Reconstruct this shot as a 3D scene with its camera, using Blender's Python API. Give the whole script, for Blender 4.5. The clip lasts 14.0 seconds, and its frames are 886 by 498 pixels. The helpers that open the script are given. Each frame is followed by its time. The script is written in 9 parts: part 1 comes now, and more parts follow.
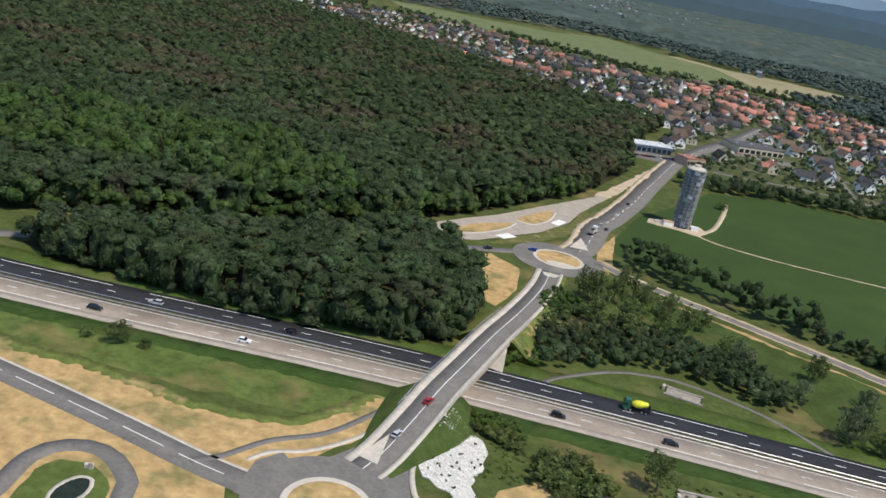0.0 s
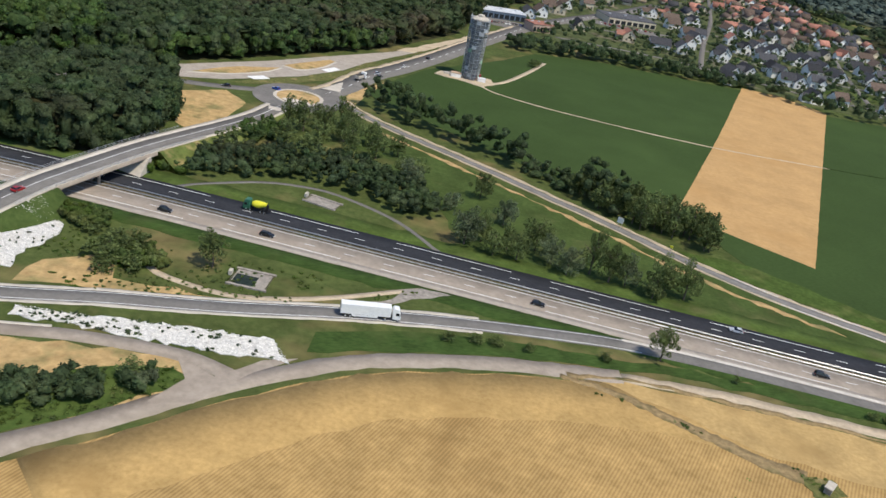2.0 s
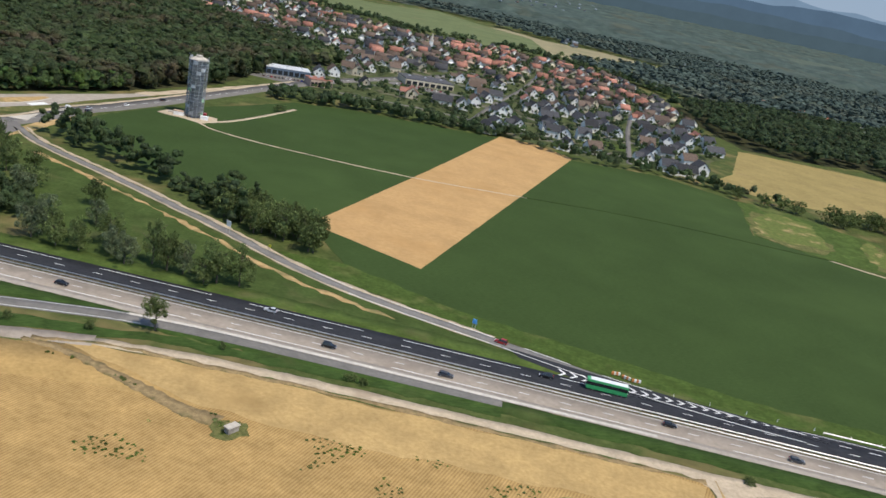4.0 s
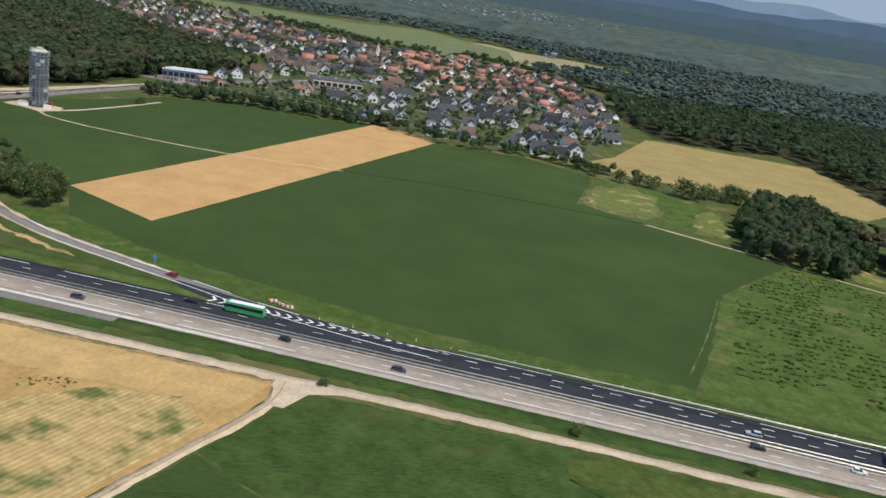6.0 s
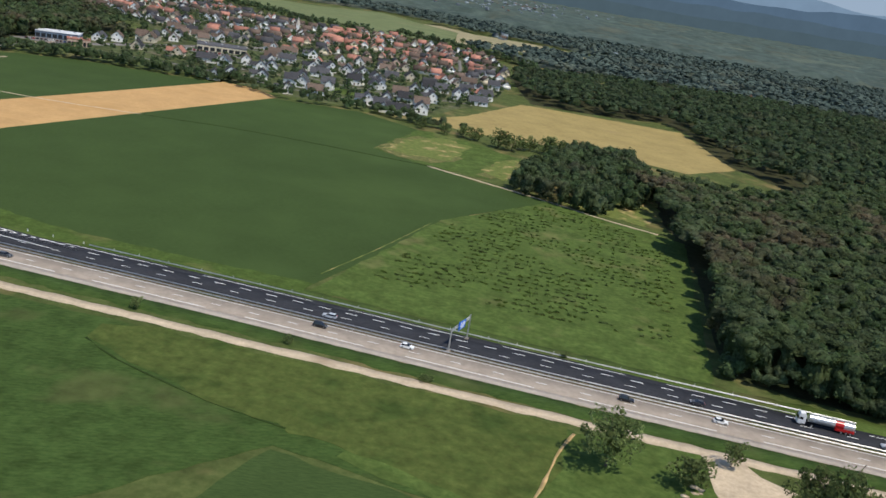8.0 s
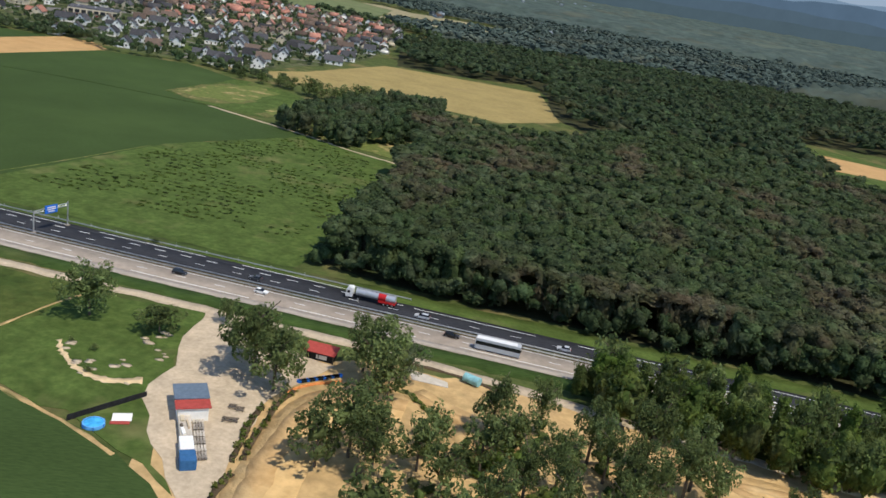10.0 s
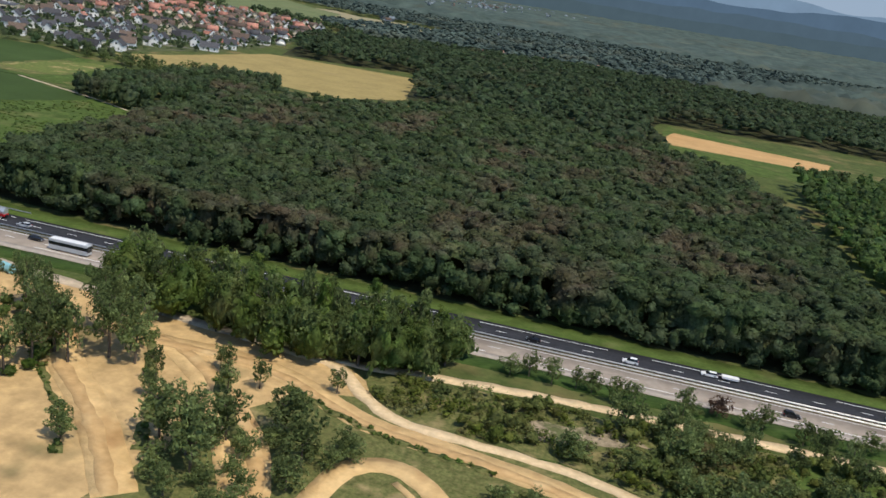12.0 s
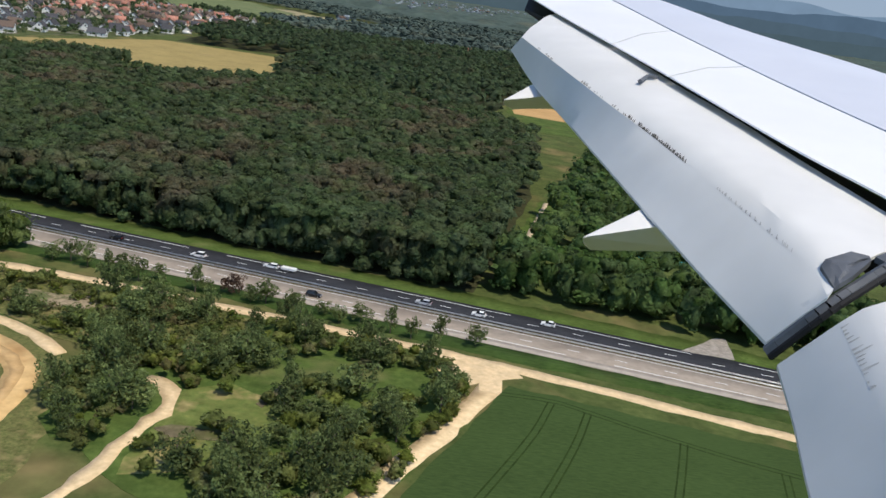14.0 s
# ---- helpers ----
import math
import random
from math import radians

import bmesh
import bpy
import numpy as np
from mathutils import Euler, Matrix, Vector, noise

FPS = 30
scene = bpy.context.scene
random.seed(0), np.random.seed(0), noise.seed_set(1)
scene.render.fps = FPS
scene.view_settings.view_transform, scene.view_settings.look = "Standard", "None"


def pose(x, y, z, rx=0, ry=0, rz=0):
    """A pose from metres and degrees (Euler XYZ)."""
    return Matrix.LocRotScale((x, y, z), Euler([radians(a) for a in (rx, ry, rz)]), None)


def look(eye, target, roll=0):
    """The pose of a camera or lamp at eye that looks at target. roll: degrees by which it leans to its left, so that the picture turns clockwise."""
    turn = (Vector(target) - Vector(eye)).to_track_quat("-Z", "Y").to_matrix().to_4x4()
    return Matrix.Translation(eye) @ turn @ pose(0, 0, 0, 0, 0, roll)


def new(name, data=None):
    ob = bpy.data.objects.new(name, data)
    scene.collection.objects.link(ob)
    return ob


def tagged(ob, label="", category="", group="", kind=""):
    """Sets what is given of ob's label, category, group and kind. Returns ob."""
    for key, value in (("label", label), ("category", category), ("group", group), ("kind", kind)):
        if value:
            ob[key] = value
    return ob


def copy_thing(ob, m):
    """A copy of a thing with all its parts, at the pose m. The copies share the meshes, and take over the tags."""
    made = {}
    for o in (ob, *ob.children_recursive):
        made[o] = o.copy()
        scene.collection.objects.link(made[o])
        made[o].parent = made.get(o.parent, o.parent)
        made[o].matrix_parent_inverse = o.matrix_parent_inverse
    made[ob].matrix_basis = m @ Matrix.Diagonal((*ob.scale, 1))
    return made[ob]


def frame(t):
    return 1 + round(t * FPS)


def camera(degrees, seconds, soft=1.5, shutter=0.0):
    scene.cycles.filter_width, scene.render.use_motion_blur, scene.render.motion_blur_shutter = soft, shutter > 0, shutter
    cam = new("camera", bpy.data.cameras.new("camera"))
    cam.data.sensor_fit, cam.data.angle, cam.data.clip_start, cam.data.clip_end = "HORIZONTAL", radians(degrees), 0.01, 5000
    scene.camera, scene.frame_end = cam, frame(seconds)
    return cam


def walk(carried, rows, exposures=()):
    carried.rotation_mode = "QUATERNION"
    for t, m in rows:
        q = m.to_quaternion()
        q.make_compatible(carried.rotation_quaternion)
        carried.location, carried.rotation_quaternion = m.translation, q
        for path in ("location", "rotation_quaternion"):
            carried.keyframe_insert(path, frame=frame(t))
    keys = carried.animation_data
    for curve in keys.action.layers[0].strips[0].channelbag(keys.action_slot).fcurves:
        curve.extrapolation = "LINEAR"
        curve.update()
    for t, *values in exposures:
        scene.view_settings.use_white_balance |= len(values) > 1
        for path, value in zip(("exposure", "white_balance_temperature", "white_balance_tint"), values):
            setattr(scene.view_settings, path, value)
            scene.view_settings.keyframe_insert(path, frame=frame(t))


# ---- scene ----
import functools
from mathutils.bvhtree import BVHTree
# the flight: seconds, place, yaw, pitch, roll
PATH = [
    (0, 0.00, 0.00, 66.49, 10.53, -19.43, -10.75),
    (0.5, 17.04, -0.58, 66.26, 11.08, -22.70, -10.75),
    (1, 34.40, -0.99, 65.99, 11.70, -24.96, -11.14),
    (1.5, 52.03, -1.27, 65.68, 11.65, -25.71, -10.96),
    (2, 69.89, -1.47, 65.34, 10.93, -25.59, -10.53),
    (2.5, 87.93, -1.63, 64.96, 10.17, -23.36, -10.67),
    (3, 106.14, -1.76, 64.55, 9.97, -20.00, -11.38),
    (3.5, 124.47, -1.89, 64.10, 8.81, -18.44, -11.50),
    (4, 142.91, -2.02, 63.62, 7.13, -18.78, -11.27),
    (4.2, 150.31, -2.08, 63.42, 6.77, -19.23, -11.24),
    (4.7, 168.86, -2.24, 62.89, 6.95, -19.24, -10.87),
    (5.25, 189.33, -2.43, 62.27, 8.10, -18.43, -10.01),
    (5.8, 209.85, -2.63, 61.61, 9.49, -17.52, -9.17),
    (6.3, 228.54, -2.81, 60.97, 10.29, -17.23, -8.86),
    (6.5, 236.02, -2.88, 60.71, 10.53, -17.34, -9.02),
    (7, 254.75, -3.04, 60.03, 10.88, -17.62, -8.93),
    (7.2, 262.24, -3.10, 59.74, 10.96, -17.54, -8.92),
    (7.7, 280.98, -3.22, 59.02, 10.97, -17.67, -8.94),
    (8.25, 301.61, -3.30, 58.19, 10.80, -17.90, -9.02),
    (8.8, 322.24, -3.32, 57.32, 10.65, -18.12, -9.09),
    (9.3, 341.01, -3.26, 56.49, 10.69, -18.22, -9.10),
    (9.5, 348.52, -3.21, 56.15, 10.80, -18.32, -9.11),
    (10, 367.30, -3.05, 55.29, 10.94, -18.26, -9.04),
    (10.5, 386.09, -2.81, 54.40, 11.22, -18.23, -8.88),
    (11, 404.89, -2.49, 53.47, 11.49, -18.06, -8.70),
    (11.5, 423.71, -2.11, 52.52, 11.63, -17.74, -8.47),
    (12, 442.53, -1.68, 51.54, 11.79, -17.27, -8.53),
    (12.5, 461.38, -1.22, 50.54, 11.89, -16.89, -8.78),
    (13, 480.24, -0.76, 49.50, 12.10, -16.70, -8.72),
    (13.5, 499.11, -0.34, 48.44, 12.37, -16.68, -8.18),
    (14, 518.00, 0.00, 47.36, 12.84, -16.75, -7.56),
]
cam = camera(54.63, 14.0, soft=1.55)
walk(cam, [(t, pose(x, y, z, 90 + pitch, roll, yaw)) for t, x, y, z, yaw, pitch, roll in PATH], exposures=[(0, 0.0)])

# ---- light ----
SUN_AZ, SUN_EL = -29.0, 62.0      # azimuth from +x towards +y, height above the horizon
world = bpy.data.worlds.new("world")
scene.world = world
world.use_nodes = True
wn = world.node_tree.nodes
sky = wn.new("ShaderNodeTexSky")
sky.sky_type, sky.sun_disc = "NISHITA", False
sky.sun_elevation, sky.sun_rotation = radians(SUN_EL), radians(90 - SUN_AZ)
sky.air_density, sky.dust_density, sky.ozone_density = 0.8, 0.1, 2.0
wn["Background"].inputs["Strength"].default_value = 0.17
world.node_tree.links.new(sky.outputs["Color"], wn["Background"].inputs["Color"])
sun_data = bpy.data.lights.new("sun", "SUN")
sun_data.energy, sun_data.angle, sun_data.color = 4.0, radians(0.5), (1.0, 0.915, 0.775)
sun = new("sun", sun_data)
ca, sa, ce, se = math.cos(radians(SUN_AZ)), math.sin(radians(SUN_AZ)), math.cos(radians(SUN_EL)), math.sin(radians(SUN_EL))
sun.matrix_world = look((ce * ca * 300, ce * sa * 300, se * 300), (0, 0, 0))

K = 0.55                          # the model's length of one metre


# ---- materials ----
def mat(name, c1, c2, fine=1.0, coarse=0.06, c3=None, third=0.5, rough=0.9, bump=0.3, metal=0.0, spec=0.06, vary=0.25, island=0.0, each=0.0, stretch=None, leafy=False, rows=None):
    """Two colours mixed by a fine noise, a third by a coarse one, with relief; scales in cycles per unit."""
    m = bpy.data.materials.new(name)
    m.use_nodes = True
    nt = m.node_tree
    n, l = nt.nodes, nt.links
    bsdf = n["Principled BSDF"]
    co = n.new("ShaderNodeTexCoord").outputs["Object"]
    if stretch:
        mp = n.new("ShaderNodeMapping")
        mp.vector_type = "TEXTURE"
        mp.inputs["Rotation"].default_value = (0, 0, radians(stretch[0]))
        mp.inputs["Scale"].default_value = (1 / stretch[1], 1 / stretch[2], 1)
        l.new(co, mp.inputs["Vector"])
        co_f = mp.outputs["Vector"]
    else:
        co_f = co

    def noise_tex(scale, detail, src):
        t = n.new("ShaderNodeTexNoise")
        t.inputs["Scale"].default_value, t.inputs["Detail"].default_value, t.inputs["Roughness"].default_value = scale, detail, 0.62
        l.new(src, t.inputs["Vector"])
        return t.outputs["Fac"]

    def ramp(src, a, b):
        r = n.new("ShaderNodeMapRange")
        r.inputs["From Min"].default_value, r.inputs["From Max"].default_value = a, b
        l.new(src, r.inputs["Value"])
        return r.outputs["Result"]

    def mix(fac, a, b, blend="MIX"):
        x = n.new("ShaderNodeMix")
        x.data_type, x.blend_type = "RGBA", blend
        for sock, v in ((x.inputs["Factor"], fac), (x.inputs["A"], a), (x.inputs["B"], b)):
            if isinstance(v, bpy.types.NodeSocket):
                l.new(v, sock)
            elif isinstance(v, (int, float)):
                sock.default_value = v
            else:
                sock.default_value = (*v, 1)
        return x.outputs["Result"]

    f1 = noise_tex(fine, 4, co_f)
    col = mix(ramp(f1, 0.33, 0.67), c1, c2)
    f2 = noise_tex(coarse, 3, co)
    if c3:
        a = 0.72 - 0.45 * third
        col = mix(ramp(f2, a, a + 0.14), col, c3)
    f3 = noise_tex(coarse * 3.7, 3, co)
    v = n.new("ShaderNodeMapRange")
    v.inputs["From Min"].default_value, v.inputs["From Max"].default_value = 0.3, 0.7
    v.inputs["To Min"].default_value, v.inputs["To Max"].default_value = 1 - vary, 1 + vary
    l.new(f3, v.inputs["Value"])
    hsv = n.new("ShaderNodeHueSaturation")
    l.new(col, hsv.inputs["Color"])
    l.new(v.outputs["Result"], hsv.inputs["Value"])
    col = hsv.outputs["Color"]
    if rows:
        mp = n.new("ShaderNodeMapping")
        mp.vector_type = "TEXTURE"
        mp.inputs["Rotation"].default_value = (0, 0, radians(rows[0]))
        l.new(co, mp.inputs["Vector"])
        w = n.new("ShaderNodeTexWave")
        w.wave_type, w.bands_direction = "BANDS", "Y"
        w.inputs["Scale"].default_value = 0.314 / rows[1]
        w.inputs["Distortion"].default_value, w.inputs["Detail"].default_value, w.inputs["Detail Scale"].default_value = 0.8, 2.0, 0.4
        l.new(mp.outputs["Vector"], w.inputs["Vector"])
        r = n.new("ShaderNodeMapRange")
        r.inputs["To Min"].default_value, r.inputs["To Max"].default_value = 1 - rows[2], 1 + rows[2] * 0.6
        l.new(w.outputs["Fac"], r.inputs["Value"])
        h = n.new("ShaderNodeHueSaturation")
        l.new(col, h.inputs["Color"])
        l.new(r.outputs["Result"], h.inputs["Value"])
        col = h.outputs["Color"]
    for amount, sock in ((island, "isl"), (each, "obj")):
        if amount:
            src = n.new("ShaderNodeNewGeometry").outputs["Random Per Island"] if sock == "isl" else n.new("ShaderNodeObjectInfo").outputs["Random"]
            r = n.new("ShaderNodeMapRange")
            r.inputs["To Min"].default_value, r.inputs["To Max"].default_value = 1 - amount, 1 + amount
            l.new(src, r.inputs["Value"])
            h = n.new("ShaderNodeHueSaturation")
            l.new(col, h.inputs["Color"])
            l.new(r.outputs["Result"], h.inputs["Value"])
            col = h.outputs["Color"]
    l.new(col, bsdf.inputs["Base Color"])
    bsdf.inputs["Roughness"].default_value, bsdf.inputs["Metallic"].default_value = rough, metal
    bsdf.inputs["Specular IOR Level"].default_value = spec
    if leafy:
        lf = noise_tex(3.2, 3, co)
        cell = n.new("ShaderNodeTexVoronoi")
        cell.inputs["Scale"].default_value = 0.27
        l.new(co, cell.inputs["Vector"])
        cell_rgb = n.new("ShaderNodeSeparateColor")
        l.new(cell.outputs["Color"], cell_rgb.inputs["Color"])
        tint = n.new("ShaderNodeHueSaturation")
        for src_, lo_, hi_, dest in ((cell_rgb.outputs["Red"], 0.484, 0.512, "Hue"), (cell_rgb.outputs["Green"], 0.92, 1.16, "Saturation"), (cell_rgb.outputs["Blue"], 0.80, 1.26, "Value")):
            r = n.new("ShaderNodeMapRange")
            r.inputs["To Min"].default_value, r.inputs["To Max"].default_value = lo_, hi_
            l.new(src_, r.inputs["Value"])
            l.new(r.outputs["Result"], tint.inputs[dest])
        l.new(col, tint.inputs["Color"])
        spray = n.new("ShaderNodeMapRange")
        spray.inputs["From Min"].default_value, spray.inputs["From Max"].default_value = 0.34, 0.68
        spray.inputs["To Min"].default_value, spray.inputs["To Max"].default_value = 0.66, 1.42
        l.new(noise_tex(2.1, 4, co), spray.inputs["Value"])
        fleck = n.new("ShaderNodeHueSaturation")
        l.new(tint.outputs["Color"], fleck.inputs["Color"])
        l.new(spray.outputs["Result"], fleck.inputs["Value"])
        col = fleck.outputs["Color"]
        l.new(col, bsdf.inputs["Base Color"])
        lb = n.new("ShaderNodeBump")
        lb.inputs["Strength"].default_value, lb.inputs["Distance"].default_value = 0.6, 0.25
        l.new(lf, lb.inputs["Height"])
        l.new(lb.outputs["Normal"], bsdf.inputs["Normal"])
        tl = n.new("ShaderNodeBsdfTranslucent")
        l.new(col, tl.inputs["Color"])
        ms = n.new("ShaderNodeMixShader")
        ms.inputs["Fac"].default_value = 0.47
        l.new(bsdf.outputs["BSDF"], ms.inputs[1])
        l.new(tl.outputs["BSDF"], ms.inputs[2])
        l.new(ms.outputs["Shader"], n["Material Output"].inputs["Surface"])
    if bump:
        b = n.new("ShaderNodeBump")
        b.inputs["Strength"].default_value, b.inputs["Distance"].default_value = bump, 0.3 / max(fine, 0.2)
        l.new(f1, b.inputs["Height"])
        l.new(b.outputs["Normal"], bsdf.inputs["Normal"])
    return m


M = {}
M["ground"] = mat("ground", (0.058, 0.080, 0.023), (0.090, 0.110, 0.035), 0.9, 0.05, (0.17, 0.14, 0.06), 0.44)
M["meadow"] = mat("meadow", (0.033, 0.062, 0.015), (0.056, 0.092, 0.024), 1.5, 0.07, (0.068, 0.088, 0.028), 0.40, stretch=(20, 0.5, 1.3))
M["meadow_dry"] = mat("meadow_dry", (0.075, 0.108, 0.028), (0.115, 0.148, 0.042), 0.7, 0.06, (0.20, 0.165, 0.07), 0.38)
M["ditch"] = mat("ditch", (0.25, 0.18, 0.09), (0.34, 0.245, 0.125), 1.2, 0.3, (0.14, 0.125, 0.055), 0.42)
M["verge"] = mat("verge", (0.060, 0.094, 0.022), (0.085, 0.120, 0.030), 1.4, 0.06, (0.115, 0.122, 0.046), 0.38)
M["verge_mid"] = mat("verge_mid", (0.046, 0.074, 0.020), (0.070, 0.098, 0.028), 1.3, 0.05, (0.105, 0.108, 0.042), 0.36)
M["crop"] = mat("crop", (0.036, 0.062, 0.018), (0.052, 0.083, 0.025), 2.2, 0.015, (0.052, 0.084, 0.025), 0.45, vary=0.10, stretch=(12, 0.4, 1.6))
M["tan_crop"] = mat("tan_crop", (0.45, 0.278, 0.118), (0.51, 0.322, 0.145), 0.8, 0.03, (0.43, 0.258, 0.105), 0.4, vary=0.1)
M["wheat"] = mat("wheat", (0.36, 0.231, 0.089), (0.455, 0.300, 0.121), 0.9, 0.05, (0.305, 0.191, 0.073), 0.36, vary=0.16, rows=(72, 0.44, 0.2))
# lighter copy of the plain wheat, with sun glint put into the colour
M["wheat_glint"] = mat("wheat_glint", (0.40, 0.268, 0.110), (0.50, 0.345, 0.150), 1.4, 0.05, (0.35, 0.232, 0.095), 0.3, vary=0.14)
M["wheat_plain"] = mat("wheat_plain", (0.37, 0.240, 0.093), (0.47, 0.312, 0.127), 1.4, 0.05, (0.325, 0.208, 0.080), 0.3, vary=0.14)
M["weedy_wheat"] = mat("weedy_wheat", (0.40, 0.29, 0.125), (0.46, 0.335, 0.15), 1.5, 0.13, (0.125, 0.145, 0.045), 0.5, vary=0.2, rows=(72, 0.9, 0.16))
M["meadow_olive"] = mat("meadow_olive", (0.058, 0.083, 0.020), (0.082, 0.104, 0.027), 0.9, 0.12, (0.045, 0.070, 0.017), 0.45)
M["verge_tall"] = mat("verge_tall", (0.046, 0.078, 0.017), (0.075, 0.112, 0.026), 1.4, 0.10, (0.105, 0.120, 0.038), 0.4)
M["eroded"] = mat("eroded", (0.22, 0.18, 0.115), (0.36, 0.285, 0.19), 1.6, 0.3, (0.11, 0.12, 0.05), 0.5, bump=0.4)
M["sand_dark"] = mat("sand_dark", (0.47, 0.30, 0.135), (0.56, 0.37, 0.175), 0.7, 0.12, (0.60, 0.42, 0.21), 0.4, bump=0.3, vary=0.15)
M["leaf_deep"] = mat("leaf_deep", (0.050, 0.076, 0.040), (0.078, 0.108, 0.056), 0.26, 0.03, (0.082, 0.092, 0.052), 0.36, rough=0.75, bump=0, vary=0.28, island=0.14, leafy=True)
M["dry"] = mat("dry", (0.40, 0.272, 0.122), (0.50, 0.348, 0.165), 0.6, 0.15, (0.235, 0.20, 0.085), 0.46, vary=0.24)
M["garden"] = mat("garden", (0.060, 0.080, 0.030), (0.100, 0.115, 0.048), 0.25, 0.08, (0.17, 0.15, 0.105), 0.4, bump=0.1, vary=0.25)
M["scrub"] = mat("scrub", (0.052, 0.086, 0.020), (0.088, 0.126, 0.032), 0.8, 0.06, (0.14, 0.14, 0.055), 0.34)
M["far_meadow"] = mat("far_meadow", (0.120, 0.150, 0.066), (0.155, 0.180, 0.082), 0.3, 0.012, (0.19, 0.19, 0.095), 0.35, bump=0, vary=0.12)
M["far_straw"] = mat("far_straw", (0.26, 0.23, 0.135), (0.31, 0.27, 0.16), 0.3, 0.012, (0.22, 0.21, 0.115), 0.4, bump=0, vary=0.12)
M["yellow_crop"] = mat("yellow_crop", (0.28, 0.215, 0.085), (0.335, 0.262, 0.105), 0.5, 0.02, (0.30, 0.225, 0.105), 0.3, vary=0.12)
M["asphalt"] = mat("asphalt", (0.032, 0.034, 0.040), (0.044, 0.046, 0.052), 2.0, 0.08, rough=0.85, bump=0.1, vary=0.15)
M["old_asphalt"] = mat("old_asphalt", (0.158, 0.149, 0.138), (0.198, 0.187, 0.173), 1.5, 0.08, (0.228, 0.213, 0.195), 0.3, bump=0.1, vary=0.12)
M["sand_rough"] = mat("sand_rough", (0.42, 0.287, 0.135), (0.56, 0.382, 0.180), 0.45, 0.09, (0.25, 0.19, 0.09), 0.36, bump=0.4, vary=0.2)
M["brush_leaf"] = mat("brush_leaf", (0.105, 0.138, 0.040), (0.165, 0.188, 0.060), 0.4, 0.2, (0.185, 0.168, 0.085), 0.40, rough=0.8, bump=0, vary=0.3, island=0.25, leafy=True)
M["rust_leaf"] = mat("rust_leaf", (0.085, 0.052, 0.036), (0.125, 0.075, 0.050), 0.5, 0.2, rough=0.7, bump=0, vary=0.2, island=0.25, leafy=True)
M["concrete"] = mat("concrete", (0.305, 0.258, 0.210), (0.375, 0.318, 0.260), 1.0, 0.07, (0.28, 0.233, 0.188), 0.4, bump=0.1, vary=0.12)
M["pale_concrete"] = mat("pale_concrete", (0.48, 0.435, 0.37), (0.57, 0.52, 0.445), 1.5, 0.1, bump=0.1, vary=0.12)
M["gravel"] = mat("gravel", (0.44, 0.355, 0.25), (0.55, 0.45, 0.325), 1.6, 0.09, (0.37, 0.29, 0.20), 0.3, bump=0.3, vary=0.15)
M["cream"] = mat("cream", (0.60, 0.445, 0.255), (0.72, 0.55, 0.335), 1.4, 0.12, (0.50, 0.36, 0.20), 0.32, bump=0.3, vary=0.15)
M["sand"] = mat("sand", (0.55, 0.365, 0.165), (0.68, 0.47, 0.225), 0.5, 0.09, (0.44, 0.265, 0.115), 0.40, bump=0.4, vary=0.15)
M["paint"] = mat("paint", (0.72, 0.72, 0.70), (0.80, 0.80, 0.78), 3.0, 0.3, bump=0, vary=0.1)
M["leaf"] = mat("leaf", (0.058, 0.088, 0.044), (0.096, 0.132, 0.064), 0.26, 0.05, (0.092, 0.105, 0.060), 0.36, rough=0.75, bump=0, vary=0.32, island=0.14, leafy=True)
M["leaf_brown"] = mat("leaf_brown", (0.060, 0.089, 0.042), (0.097, 0.130, 0.062), 0.28, 0.045, (0.125, 0.109, 0.069), 0.47, rough=0.75, bump=0, vary=0.28, island=0.12, leafy=True)
M["leaf_bright"] = mat("leaf_bright", (0.066, 0.110, 0.038), (0.106, 0.160, 0.058), 0.26, 0.05, (0.090, 0.128, 0.050), 0.36, rough=0.75, bump=0, vary=0.28, island=0.14, leafy=True)
M["tree_leaf"] = mat("tree_leaf", (0.106, 0.142, 0.044), (0.164, 0.202, 0.068), 0.5, 0.2, rough=0.75, bump=0, vary=0.2, island=0.25, each=0.26, leafy=True)
M["willow_leaf"] = mat("willow_leaf", (0.125, 0.158, 0.078), (0.178, 0.210, 0.112), 0.5, 0.2, rough=0.7, bump=0, vary=0.2, island=0.22, each=0.2, leafy=True)
# far plain: the blue-grey of haze is mixed into the base colour
M["far_leaf_hazed"] = mat("far_leaf_hazed", (0.078, 0.100, 0.078), (0.105, 0.128, 0.096), 0.03, 0.006, (0.150, 0.160, 0.115), 0.40, rough=0.9, bump=0, vary=0.28, island=0.0)
# walls and roofs of the farthest houses, with haze painted into the grey
M["far_house_hazed"] = mat("far_house_hazed", (0.13, 0.16, 0.185), (0.22, 0.25, 0.27), 0.5, 0.05, bump=0, island=0.4)
# far treetops, likewise tinted towards haze in their base colour
M["far_tree_hazed"] = mat("far_tree_hazed", (0.050, 0.073, 0.064), (0.078, 0.104, 0.088), 0.05, 0.008, (0.085, 0.095, 0.070), 0.40, rough=0.9, bump=0, vary=0.3, island=0.18)


